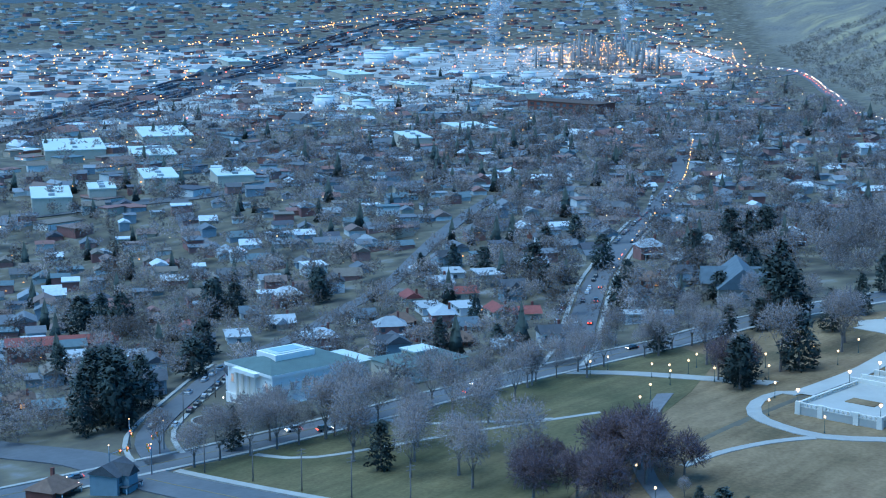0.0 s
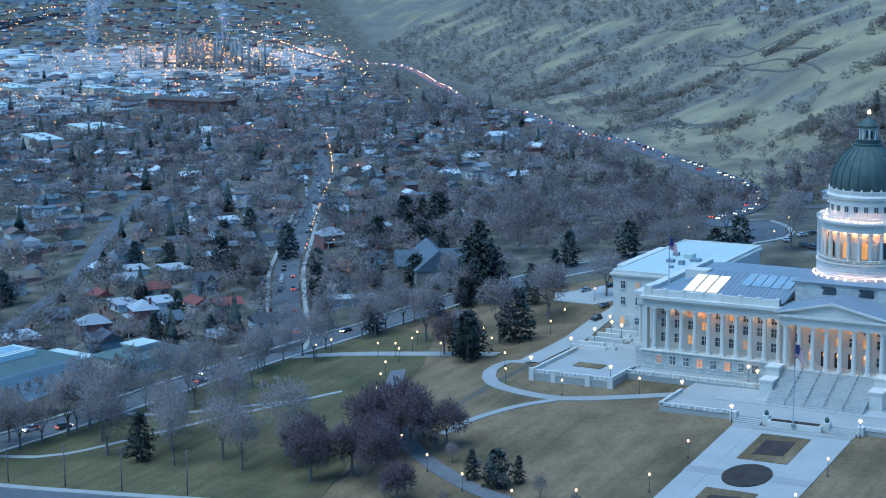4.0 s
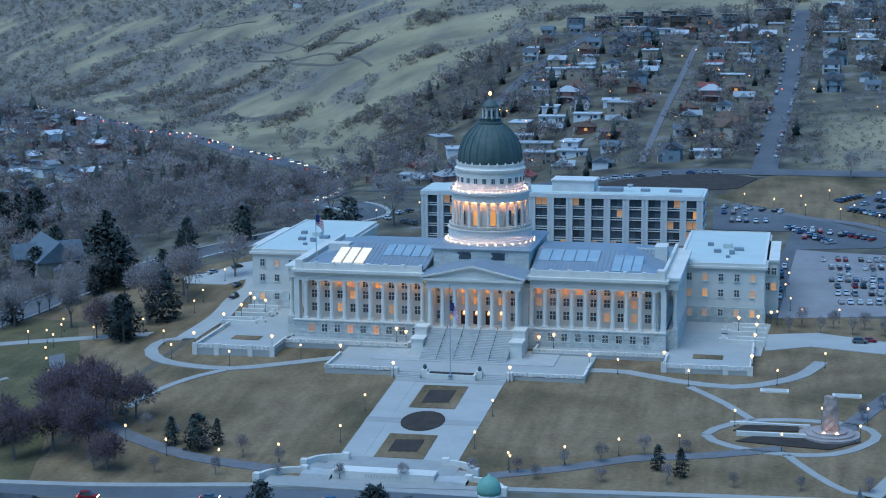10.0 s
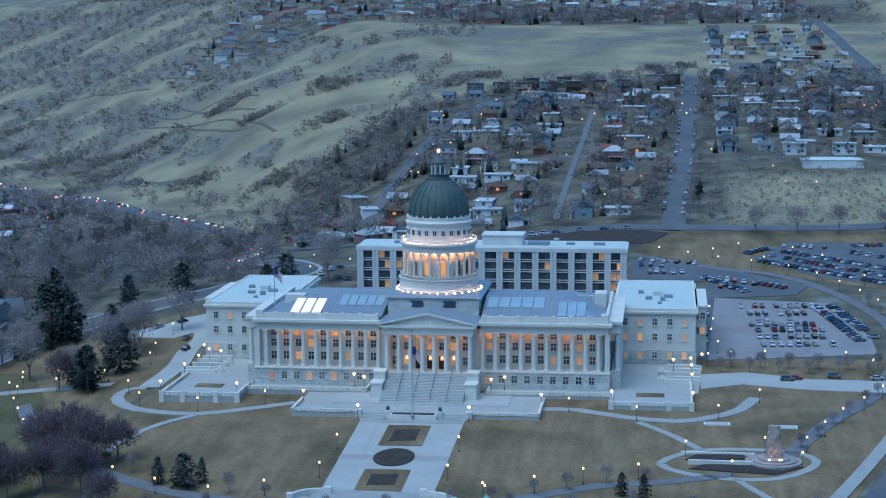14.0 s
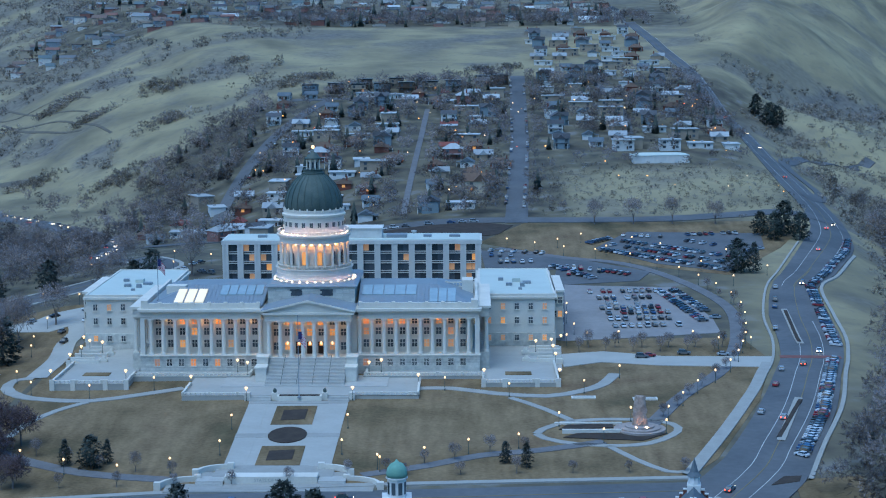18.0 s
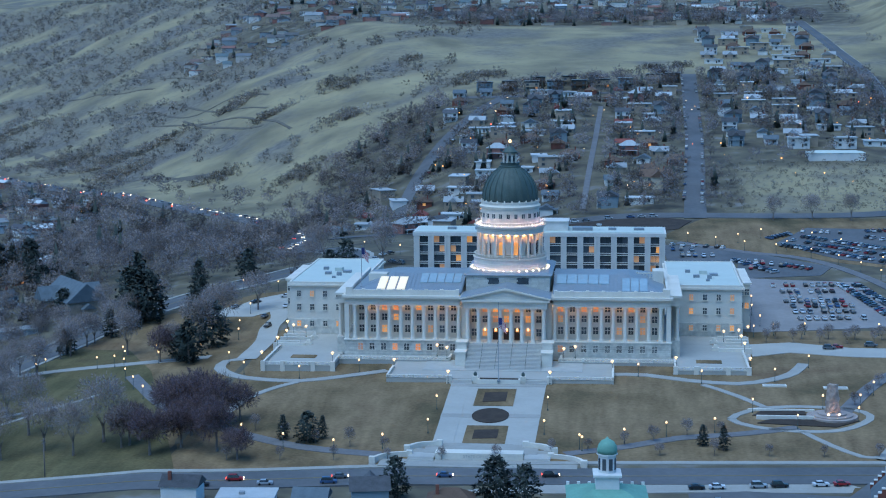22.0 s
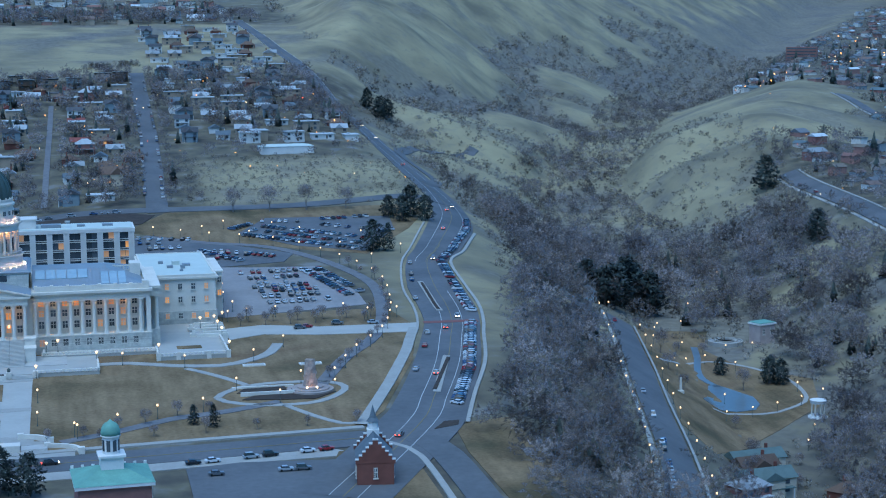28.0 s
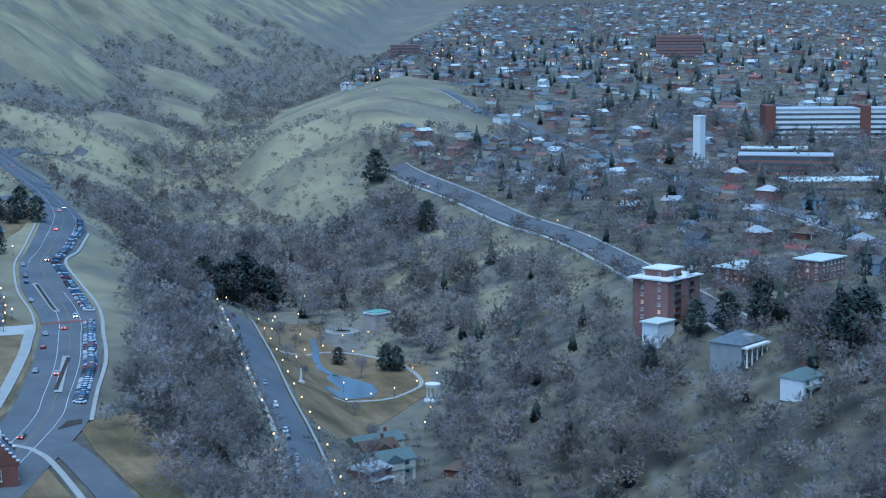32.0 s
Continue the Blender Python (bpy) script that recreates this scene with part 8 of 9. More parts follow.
for crown in SCRUB_CROWNS:
    for args in ((1500, 170, 560, -200, 900, lambda x, y: (np.abs(creek_side(x, y)) < 175) & (x > np.interp(y, (-200, 40, 200, 420), (160, 212, 240, 280))) & ~inside(GROVE, x, y) & off_roads(x, y, 7), 0.6, 1.4), (2600, -1300, 300, 500, 2400, lambda x, y: (hill_face(x, y) > 0.5) & (relief(x, y) < -3.5 + 3 * np.sin(x / 60) * np.sin(y / 75)), 0.6, 1.6), (6000, -1500, -100, 500, 2400, dark_face, 0.9, 2.4), (4600, 262, 1300, 330, 2000, canyon_scrub, 0.9, 2.6), (220, 100, 240, 310, 450, lambda x, y: off_roads(x, y, 8), 0.4, 0.8)):
        wood.append(grove(crown, *scatter(*args)))
for x, y, long, wide in ((-72, 785, 26, 12), (-86, 752, 16, 9), (-205, 835, 16, 10), (-297, 903, 30, 14), (88, 833, 14, 8), (62, 818, 14, 8), (-142, 888, 14, 8), (-171, 712, 26, 10), (-262, 660, 22, 14), (-188, 590, 24, 16), (-365, 892, 26, 14), (-191, 820, 22, 11), (-249, 798, 24, 11), (-304, 907, 22, 12), (-412, 865, 40, 20), (-580, 1050, 50, 26), (-382, 809, 36, 16), (-470, 930, 40, 22), (-640, 1170, 60, 30)):
    long, wide = 0.8 * long, 1.1 * wide
    n = int(0.35 * long * wide)
    u, v = dice.normal(0, 0.5, n) * long, dice.normal(0, 0.5, n) * wide
    px, py = x + 0.81 * u - 0.59 * v, y + 0.59 * u + 0.81 * v
    p, q, t = grove(SCRUB_CROWNS[n % 3], px, py, terrain(px, py) - 0.3, dice.uniform(0.8, 1.7, n), dice.uniform(0, 6.28, n))
    wood.append((p, q, t + 0.05))
woods("hill_scrub", wood, BRUSH, "scattered dry scrub on the slopes")
wood = []
for crown in FAR_NEEDLES:
    for args in ((110, -1000, -200, -190, 1000, west_town, 0.6, 1.3), (150, -120, 240, 312, 1250, hill_town, 0.4, 0.95), (260, 430, 1500, -200, 1700, avenues, 0.5, 1.3), (90, -1900, -300, 400, 1900, far_town, 0.7, 1.4), (50, 190, 500, -150, 420, canyon_wood, 0.4, 1.0), (16, -420, 210, 1150, 1500, ridge_town, 0.7, 1.1)):
        wood.append(grove(crown, *scatter(*args)))
woods("far_conifers", wood, NEEDLES, "scattered dark evergreens among the houses")
for x, y, s in ((303, 205, 1.5), (311, 212, 1.7), (296, 214, 1.4), (326, 238, 2.0), (333, 246, 1.9), (340, 240, 1.7), (240, 130, 0.7), (246, 118, 0.7), (238, 108, 0.6), (252, 140, 0.7), (506, 470, 1.7), (466, 300, 1.4), (292, 739, 1.3), (284, 728, 1.2), (276, 742, 1.1), (436, -60, 1.2), (446, -70, 1.3), (428, -48, 1.1), (440, -130, 1.5), (455, -120, 1.6), (468, -110, 1.4), (398, -60, 1.0), (346, 92, 0.9), (350, 88, 0.8), (330, 112, 0.6)):
    tree("pine", x, y, s)
for x, y, s in ((-289, -103, 1.5), (-292, -114, 1.3), (-446, -4, 1.2), (-442, 4, 1.2), (-432, 7, 1.2), (-430, 58, 1.1), (-424, 50, 1.1), (-380, 138, 0.9), (-382, 163, 0.9), (-322, 150, 1.0), (-350, 148, 0.9), (-304, 176, 1.0), (-242, 104, 0.9), (-369, 239, 0.9), (-361, 206, 0.8), (-280, 242, 1.2), (-275, 250, 1.1), (-264, 247, 1.3), (-371, -67, 1.0)):
    tree("conifer" if x % 3 else "pine", x, y, s)


# ---- cars ----
RUBBER = material("tyre rubber", (0.02, 0.02, 0.02), 0.9, vary=0.2)
CAR_GLASS = material("car glass", (0.03, 0.035, 0.04), 0.1, vary=0.2, spec=0.7)
HEADLIGHT = glowing("headlight", (1.0, 0.78, 0.5), 1.5)
TAILLIGHT = glowing("tail light", (1.0, 0.08, 0.04), 0.8)
PAINTS = [(words, material(words + " car paint", c, 0.3, 0.1, vary=0.05, spec=0.5)) for words, c in (("white", (0.62, 0.63, 0.64)), ("silver", (0.35, 0.37, 0.39)), ("grey", (0.12, 0.13, 0.14)), ("black", (0.025, 0.027, 0.03)), ("blue", (0.05, 0.1, 0.2)), ("red", (0.3, 0.025, 0.03)))]


def car_meshes(long, tall, paint):
    bm = bmesh.new()
    w = 0.92
    side = [(-long / 2, 0.45), (-long / 2 + 0.1, 0.85), (-long * 0.22, 0.95), (long * 0.3, 0.98), (long / 2 - 0.05, 0.9), (long / 2, 0.5), (long / 2 - 0.1, 0.28), (-long / 2 + 0.1, 0.28)]
    a = [bm.verts.new((x, -w, z)) for x, z in side]
    b = [bm.verts.new((x, w, z)) for x, z in side]
    bm.faces.new(a)
    bm.faces.new(b[::-1])
    for k in range(8):
        bm.faces.new((a[k], b[k], b[(k + 1) % 8], a[(k + 1) % 8]))
    bmesh.ops.recalc_face_normals(bm, faces=bm.faces[:])
    n = len(bm.faces)
    for x in (-long * 0.31, long * 0.31):
        for y in (-w, w):
            ring = [[bm.verts.new((x + 0.33 * math.cos(t), y + dy, 0.33 + 0.33 * math.sin(t))) for t in np.linspace(0, 2 * math.pi, 9)[:-1]] for dy in (-0.06, 0.06)]
            bm.faces.new(ring[0][::-1])
            bm.faces.new(ring[1])
            for j in range(8):
                bm.faces.new((ring[0][j], ring[0][(j + 1) % 8], ring[1][(j + 1) % 8], ring[1][j]))
    body = bpy.data.meshes.new("body")
    bm.to_mesh(body)
    bm.free()
    body.materials.append(paint)
    body.materials.append(RUBBER)
    body.polygons.foreach_set("material_index", [0 if k < n else 1 for k in range(len(body.polygons))])
    bm = bmesh.new()
    x0, x1 = -long * 0.24, long * 0.44 if tall > 1.6 else long * 0.34
    v = [bm.verts.new(p) for p in ((x0, -0.85, 0.94), (x1, -0.85, 0.94), (x1, 0.85, 0.94), (x0, 0.85, 0.94), (x0 + 0.75, -0.68, tall - 0.03), (x1 - 0.4, -0.68, tall - 0.03), (x1 - 0.4, 0.68, tall - 0.03), (x0 + 0.75, 0.68, tall - 0.03))]
    for f in BOX_FACES:
        bm.faces.new([v[i] for i in f])
    cabin = mesh_of("glasshouse", bm, CAR_GLASS)
    bm = bmesh.new()
    add_box(bm, x0 + 0.72, x1 - 0.38, -0.7, 0.7, tall - 0.05, tall + 0.02)
    return body, cabin, mesh_of("roof", bm, paint)


CARS = {(p, k): car_meshes(4.6 if k == 0 else 4.9, 1.45 if k == 0 else 1.8, mat) for p, (_, mat) in enumerate(PAINTS) for k in (0, 1)}
bm = bmesh.new()
add_box(bm, -0.12, 0.12, -0.2, 0.2, -0.14, 0.14)
HEAD_MESH = mesh_of("headlight", bm, HEADLIGHT)
bm = bmesh.new()
add_box(bm, -0.12, 0.12, -0.2, 0.2, -0.14, 0.14)
TAIL_MESH = mesh_of("tail_light", bm, TAILLIGHT)


FAR_CARS = []


def car(x, y, turn, rng, lights=False, group="parked cars", lift=0.42, size=1.0, far=False):
    """A car that points along -x of its own; turn in degrees."""
    if far:
        FAR_CARS.append((x, y, height(x, y) + lift, math.radians(turn)))
        return
    p, k = rng.choice((0, 0, 0, 1, 1, 2, 2, 3, 3, 4, 5)), rng.choice((0, 0, 1))
    words = PAINTS[p][0] + (" estate car" if k else " saloon car")
    c = thing("car", words + (" driving with lit lamps" if lights else " parked on asphalt"), "car", (x, y, height(x, y) + lift), turn, group)
    if size != 1:
        c.scale = (size, size, size)
    body, cabin, roof = CARS[p, k]
    piece("body", body, c, (0, 0, 0))
    piece("glasshouse", cabin, c, (0, 0, 0))
    piece("roof", roof, c, (0, 0, 0))
    if lights:
        half = 2.3 if k == 0 else 2.45
        for s in (-0.65, 0.65):
            piece("headlight", HEAD_MESH, c, (-half, s, 0.66))
            piece("tail_light", TAIL_MESH, c, (half, s, 0.72))


def kerb_cars(line, shift, gap, share, rng, lights=False, group="parked cars", flip=False, size=1.0, far=False, angle=0):
    a, d = spaced(line, gap)
    for (x, y), (dx, dy) in zip(a, d):
        if rng.random() < share:
            n = math.hypot(dx, dy)
            car(x + dy / n * shift, y - dx / n * shift, math.degrees(math.atan2(dy, dx)) + angle + (0 if flip else 180), rng, lights, group, size=size, far=far)


def row_cars(a, b, gap, share, rng, far=False):
    """A row of cars side by side from a to b."""
    n = int(math.dist(a, b) / gap)
    way = math.degrees(math.atan2(b[1] - a[1], b[0] - a[0]))
    for k in range(n + 1):
        if rng.random() < share:
            t = k / n
            car(a[0] + (b[0] - a[0]) * t, a[1] + (b[1] - a[1]) * t + rng.uniform(-0.4, 0.4), way + 90 + rng.choice((0, 180)) + rng.uniform(-3, 3), rng, group="cars in the car parks", lift=0.3, far=far)


def all_cars():
    rng = random.Random(77)
    for a, b, share, far in (((107, 137), (135, 139), 0.9, True), ((107, 125), (134, 127), 0.8, True), ((110, 117), (131, 118), 0.6, True), ((110, 108), (133, 109), 0.8, False), ((112, 99), (136, 101), 0.85, False), ((112, 89), (138, 91), 0.9, False), ((113, 78), (138, 80), 0.85, False), ((137, 138), (149, 84), 0.9, False), ((143, 140), (154, 92), 0.35, True)):
        row_cars(a, b, 2.8, share, rng, far)
    for a, b, share in (((119, 225), (168, 184), 0.9), ((125, 236), (172, 196), 0.8), ((131, 245), (177, 209), 0.85), ((162, 245), (180, 231), 0.8), ((132, 260), (150, 256), 0.5), ((164, 261), (188, 265), 0.9), ((114, 242), (124, 252), 0.9), ((187, 218), (194, 227), 0.8), ((94, 189), (110, 164), 0.8), ((116, 179), (126, 172), 0.8), ((66, 228), (90, 219), 0.7)):
        row_cars(a, b, 2.8, share, rng, True)
    kerb_cars(curve_through(GROVE_ROAD), 3.2, 42, 0.7, rng)
    kerb_cars(curve_through(RIM_STREET), 4.0, 17, 0.6, rng, far=True)
    for x, y in ((70, 200), (73, 201), (76, 200), (80, 199), (84, 200), (100, 186), (103, 184), (106, 183), (110, 181), (114, 178), (100, 172), (104, 171), (92, 110), (92, 116), (93, 124), (92, 82), (92, 92), (66, 216), (70, 216), (75, 214)):
        car(x, y, 90 + rng.uniform(-8, 8), rng, group="cars in the car parks")
    kerb_cars([(153, -100), (168, -56), (180, -8), (187, 20)], -0.8, 2.75, 0.97, rng, angle=62)
    kerb_cars([(193, 44), (198, 96), (203, 146), (216, 177), (238, 240), (250, 290)], -0.5, 2.9, 0.88, rng, far=True, angle=62)
    kerb_cars([(147, -60), (164, -5), (177, 85), (188, 146)], -0.5, 12, 0.35, rng)
    kerb_cars([(80, 330), (88, 513), (93, 770)], 5.0, 7.5, 0.45, rng, far=True)
    kerb_cars([(80, 330), (88, 513), (93, 770)], -5.0, 7.5, 0.4, rng, far=True)
    kerb_cars([(-4, 306), (40, 306), (80, 303)], 4.0, 6, 0.7, rng)
    kerb_cars([(-88, 420), (-84, 500), (-70, 590)], 3.6, 8, 0.6, rng, far=True)
    kerb_cars([(60, -146), (108, -139)], 0.5, 5.8, 0.75, rng)
    kerb_cars([(-80, -151), (-28, -145)], 0, 9, 0.5, rng)
    kerb_cars([(66, -158), (96, -158)], 0, 5, 0.5, rng)
    for x, y, a in ((-116, 110, 40), (-104, 116, 10), (-98, 122, 20), (-124, 104, 60), (-101, 62, 80), (-106, 80, 80), (-100, 96, 85), (118, 24, 180), (121, 26, 182), (134, 30, 170), (148, 28, 184)):
        car(x, y, a, rng)
    kerb_cars([(-60, 180), (-80, 196), (-70, 214)], 0, 6, 0.7, rng)
    kerb_cars([(-40, 200), (-44, 240), (-30, 262)], 0, 6, 0.6, rng)
    kerb_cars(MAIN[4:30], 5.5, 26, 0.5, rng, True, "cars on the streets")
    kerb_cars(MAIN[4:30], -2.5, 34, 0.5, rng, True, "cars on the streets", True)
    kerb_cars(BOULEVARD[4:110], 2.5, 60, 0.6, rng, True, "cars on the streets", True)
    kerb_cars(BOULEVARD[4:110], -2.5, 75, 0.6, rng, True, "cars on the streets")
    kerb_cars([(-80, -145), (-28, -139), (15, -137), (110, -129)], 1.5, 30, 0.7, rng, True, "cars on the streets")
    kerb_cars([(234, -82), (222, -124), (206, -172)], 4, 11, 0.7, rng)
    kerb_cars(W_STREET[2:12], 3.0, 14, 0.6, rng, True, "cars on the streets")
    kerb_cars(VICTORY[2:22], 2.6, 13, 0.7, rng, True, "cars descending the hill road", True, 1.1)
    kerb_cars(VICTORY[2:22], -2.6, 34, 0.6, rng, True, "cars climbing the hill road", size=1.1)
    kerb_cars(VICTORY[22:], 2.6, 15, 0.8, rng, far=True)
    for line in ([(-300, 160), (-270, 112), (-220, 40)], [(-560, 587), (-425, 385), (-340, 240)], [(-270, -100), (-300, -58), (-326, -16)]):
        kerb_cars(line, 4.0, 9, 0.6, rng, far=True)
        kerb_cars(line, -4.0, 9, 0.5, rng, far=True)


def far_cars():
    """The cars that stand too far off to pick apart: body, glass and roof each, in one mesh."""
    paint = island_palette("far car paint", [m_color for m_color in ((0.55, 0.56, 0.57), (0.03, 0.03, 0.035), (0.3, 0.32, 0.34), (0.1, 0.11, 0.12), (0.5, 0.51, 0.52), (0.04, 0.08, 0.15), (0.025, 0.025, 0.03), (0.2, 0.02, 0.025))], 0.35)
    verts, faces, mats = [], [], []
    shapes = (((-2.3, 2.3, -0.9, 0.9, 0.25, 0.95, 0.96), 0), ((-1.2, 1.6, -0.8, 0.8, 0.95, 1.42, 0.78), 1), ((-0.85, 1.2, -0.62, 0.62, 1.42, 1.5, 1.0), 0))
    for x, y, z, a in FAR_CARS:
        c, s = math.cos(a), math.sin(a)
        for (x0, x1, y0, y1, z0, z1, top), k in shapes:
            b, mx = len(verts), (x0 + x1) / 2
            for zz, q in ((z0, 1), (z1, top)):
                for u, v in ((x0, y0), (x1, y0), (x1, y1), (x0, y1)):
                    u, v = mx + (u - mx) * q, v * q
                    verts.append((x + u * c - v * s, y + u * s + v * c, z + zz))
            faces += [tuple(b + i for i in f) for f in BOX_FACES]
            mats += [k] * 6
    ob = mesh_object("far_cars", verts, faces, paint)
    ob.data.materials.append(CAR_GLASS)
    ob.data.polygons.foreach_set("material_index", mats)
    tagged(ob, "many parked cars of mixed colours, far off", "cars", "", "stuff")


all_cars()
far_cars()

# ---- lamps ----
bm = bmesh.new()
add_lathe(bm, [(0.22, 0), (0.2, 0.5), (0.09, 0.6), (0.07, 4.0), (0.16, 4.1)], 8)
LAMP_POLE = mesh_of("post", bm, COPPER_DARK)
bm = bmesh.new()
add_lathe(bm, [(0.1, 4.1), (0.28, 4.25), (0.34, 4.5), (0.22, 4.8), (0.05, 4.9)], 10)
LAMP_GLOBE = mesh_of("globe", bm, LAMP, True)
bm = bmesh.new()
add_lathe(bm, [(0.5, 4.15), (0.56, 4.3), (0.45, 4.6), (0.15, 4.75)], 12)
add_lathe(bm, [(0.12, 3.6), (0.3, 4.1)], 8)
LAMP_BOWL = mesh_of("globe", bm, LAMP, True)


def lamp(x, y, size=1.0, bowl=False, z=None):
    p = thing("street_lamp", "dark post lamp with a lit warm white globe", "lamp", (x, y, (height(x, y) + 0.2) if z is None else z), 0, "post lamps")
    p.scale = (size, size, size)
    piece("post", LAMP_POLE, p, (0, 0, 0))
    piece("globe", LAMP_BOWL if bowl else LAMP_GLOBE, p, (0, 0, 0))


def all_lamps():
    for sx in (-1, 1):
        for x, y, z in ((86, -20.5, 0.6), (86, 8, 0.6), (60.5, -20.5, 0.6), (21, -7, 0.6), (25, -3, 0.6), (86, 26, 0), (86, 40, -0.4), (80, 34, 0.2), (90, 48, -0.5)):
            lamp(sx * x, y, 1.0, True, z)
        lamp(sx * 38.4, -21, 1.0, True)
        lamp(sx * 17.4, -39, 1.0, True)
        for y in (-70, -96):
            lamp(sx * 18, y)
        lamp(sx * 30, -112)
    for line, gap, side in ((PROMENADE_WEST, 17, 3.4), (PROMENADE_EAST, 15, -3), (PROMENADE_NORTH_EAST, 17, 3.6), (PATH_WEST, 24, 3), (PATH_EAST, 24, 3), (MONUMENT_LOOP, 26, 2), (CREST_WALK, 24, 4), (CREST_WALK, 30, -4)):
        a, d = spaced(curve_through(line), gap)
        for (x, y), (dx, dy) in zip(a, d):
            n = math.hypot(dx, dy) + 1e-6
            lamp(x + dy / n * side, y - dx / n * side)
    for side, gap in ((-10, 27), (10.5, 30)):
        a, d = spaced(curve_through(GROVE_ROAD), gap)
        for (x, y), (dx, dy) in zip(a, d):
            n = math.hypot(dx, dy)
            lamp(x + dy / n * side, y - dx / n * side)
    for x, y in ((306, 110), (318, 126), (330, 132), (340, 118), (350, 96), (352, 74), (344, 52), (330, 46), (300, 90), (316, 40), (310, 150), (328, 158), (348, 150), (362, 150), (358, 60), (300, 30), (312, 62), (366, 250), (372, 300), (345, 290), (390, 340), (352, 330), (330, 200), (322, 182), (300, 190), (345, 205), (415, 330), (402, 420), (330, 8), (318, -12)):
        lamp(x, y, 1.0)
    for x, y in ((100, 50), (112, 52), (92, 46), (140, 52), (148, 40), (96, 66), (94, 84), (95, 100), (94, 120), (160, 40), (170, 150), (160, 180), (120, 215), (146, 220), (175, 206), (188, 170), (98, 232), (110, 244), (134, 236), (-112, 60), (-108, 40), (-114, 90), (-120, 46), (-128, 30), (-136, 22), (-150, 24), (-142, -2), (-148, 6), (-110, 130), (-128, 140), (-100, 160), (-80, 190), (-66, 212), (-86, 228), (-120, 200)):
        lamp(x, y)


all_lamps()


AMBER_DOT = glowing("amber lamp", (1.0, 0.38, 0.09), 0.9)
WHITE_DOT = glowing("white lamp", (1.0, 0.66, 0.36), 0.5)
RED_DOT = glowing("red signal", (1.0, 0.1, 0.05), 1.5)


# ---- crossing signals and the street's power poles ----
def traffic_signal(x, y, turn, reach):
    t = thing("traffic_signal", "steel mast arm with yellow signal heads over the crossing", "traffic light", (x, y, height(x, y) + 0.3), turn, "traffic signals")
    lathe_part("pole", [(0.2, -0.5), (0.16, 7), (0.12, 9)], 8, METAL_ROOF, t)
    box_part("arm", (0, reach, -0.09, 0.09, 6.3, 6.5), METAL_ROOF, t)
    yellow = bpy.data.materials.get("signal yellow") or material("signal yellow", (0.6, 0.3, 0.04), 0.6)
    for k in (0.55, 0.95):
        head = box_part("signal_head", (reach * k - 0.25, reach * k + 0.25, -0.25, 0.2, 5.4, 6.9), yellow, t)
        lathe_part("lens", [(0.14, 6.35), (0.19, 6.5), (0.14, 6.65)], 8, RED_DOT, head, "lit red lens", cx=reach * k, cy=-0.3)
    lathe_part("street_light", [(0.1, 9.0), (0.28, 9.15), (0.1, 9.3)], 8, LAMP, t, "small lit street light")


def power_pole(x, y, turn):
    p = thing("power_pole", "brown wooden power pole with two crossarms", "pole", (x, y, height(x, y)), turn, "power poles")
    lathe_part("pole", [(0.2, -1), (0.18, 5), (0.13, 12)], 7, BARK, p)
    for z in (10.4, 11.4):
        box_part("crossarm", (-1.4, 1.4, -0.08, 0.08, z, z + 0.16), BARK, p)


for x, y, a, r in ((-262, -118, -30, 8), (-249, -115, -60, 9), (-228, -136, 150, 9), (-240, -142, 100, 8)):
    traffic_signal(x, y, a, r)
for x, y in ((-192, -129), (-214, -128), (-170, -131), (-268, -92), (-288, -62), (-150, -132), (-128, -133)):
    power_pole(x, y, 80)


# ---- the valley: yards, tanks, works and lights far off ----
def dots(name, x, y, z, r, mat, label):
    """Small glowing lamps, each an eight-sided bead, in one mesh."""
    v = np.array([(1, 0, 0), (0, 1, 0), (-1, 0, 0), (0, -1, 0), (0, 0, 1), (0, 0, -1)], float)
    f = ((0, 1, 4), (1, 2, 4), (2, 3, 4), (3, 0, 4), (1, 0, 5), (2, 1, 5), (3, 2, 5), (0, 3, 5))
    pts = np.array([v[i] for t in f for i in t])
    return stuff(name, spread(pts, np.asarray(x), np.asarray(y), np.asarray(z), np.asarray(r), np.zeros(len(x))), mat, label, "lights")




def town_lights():
    for name, mat, n, seed in (("far_amber_lights", AMBER_DOT, 620, 1), ("far_white_lights", WHITE_DOT, 420, 2), ("far_red_lights", RED_DOT, 50, 3)):
        d = np.random.RandomState(seed)
        x, y = d.uniform(-2600, -260, 3 * n), d.uniform(-60, 2700, 3 * n)
        ok = (0.81 * (x + 130) + 0.59 * (y - 335) < -30) & (d.rand(3 * n) < np.interp(-x, (260, 700, 1200), (0.2, 0.4, 1.0)))
        x2, y2 = d.uniform(450, 1900, n // 2), d.uniform(-60, 1900, n // 2)
        ok2 = x2 - np.interp(y2, CREEK_Y, CREEK_X) > 120
        x3, y3 = d.uniform(-80, 230, n // 14), d.uniform(330, 740, n // 14)
        street = np.array(W_STREET[12:])[:: 2 if mat is AMBER_DOT else 3] + (7, 3)
        if mat is RED_DOT:
            street = street[:2]
        x, y = np.concatenate([x[ok], x2[ok2], x3, street[:, 0]]), np.concatenate([y[ok], y2[ok2], y3, street[:, 1]])
        far = np.hypot(x - 80, y + 550)
        dots(name, x, y, terrain(x, y) + 6, np.clip(0.00042 * far, 0.25, 1.3) * d.uniform(0.5, 1.1, len(x)), mat, "scattered distant street lights")


town_lights()


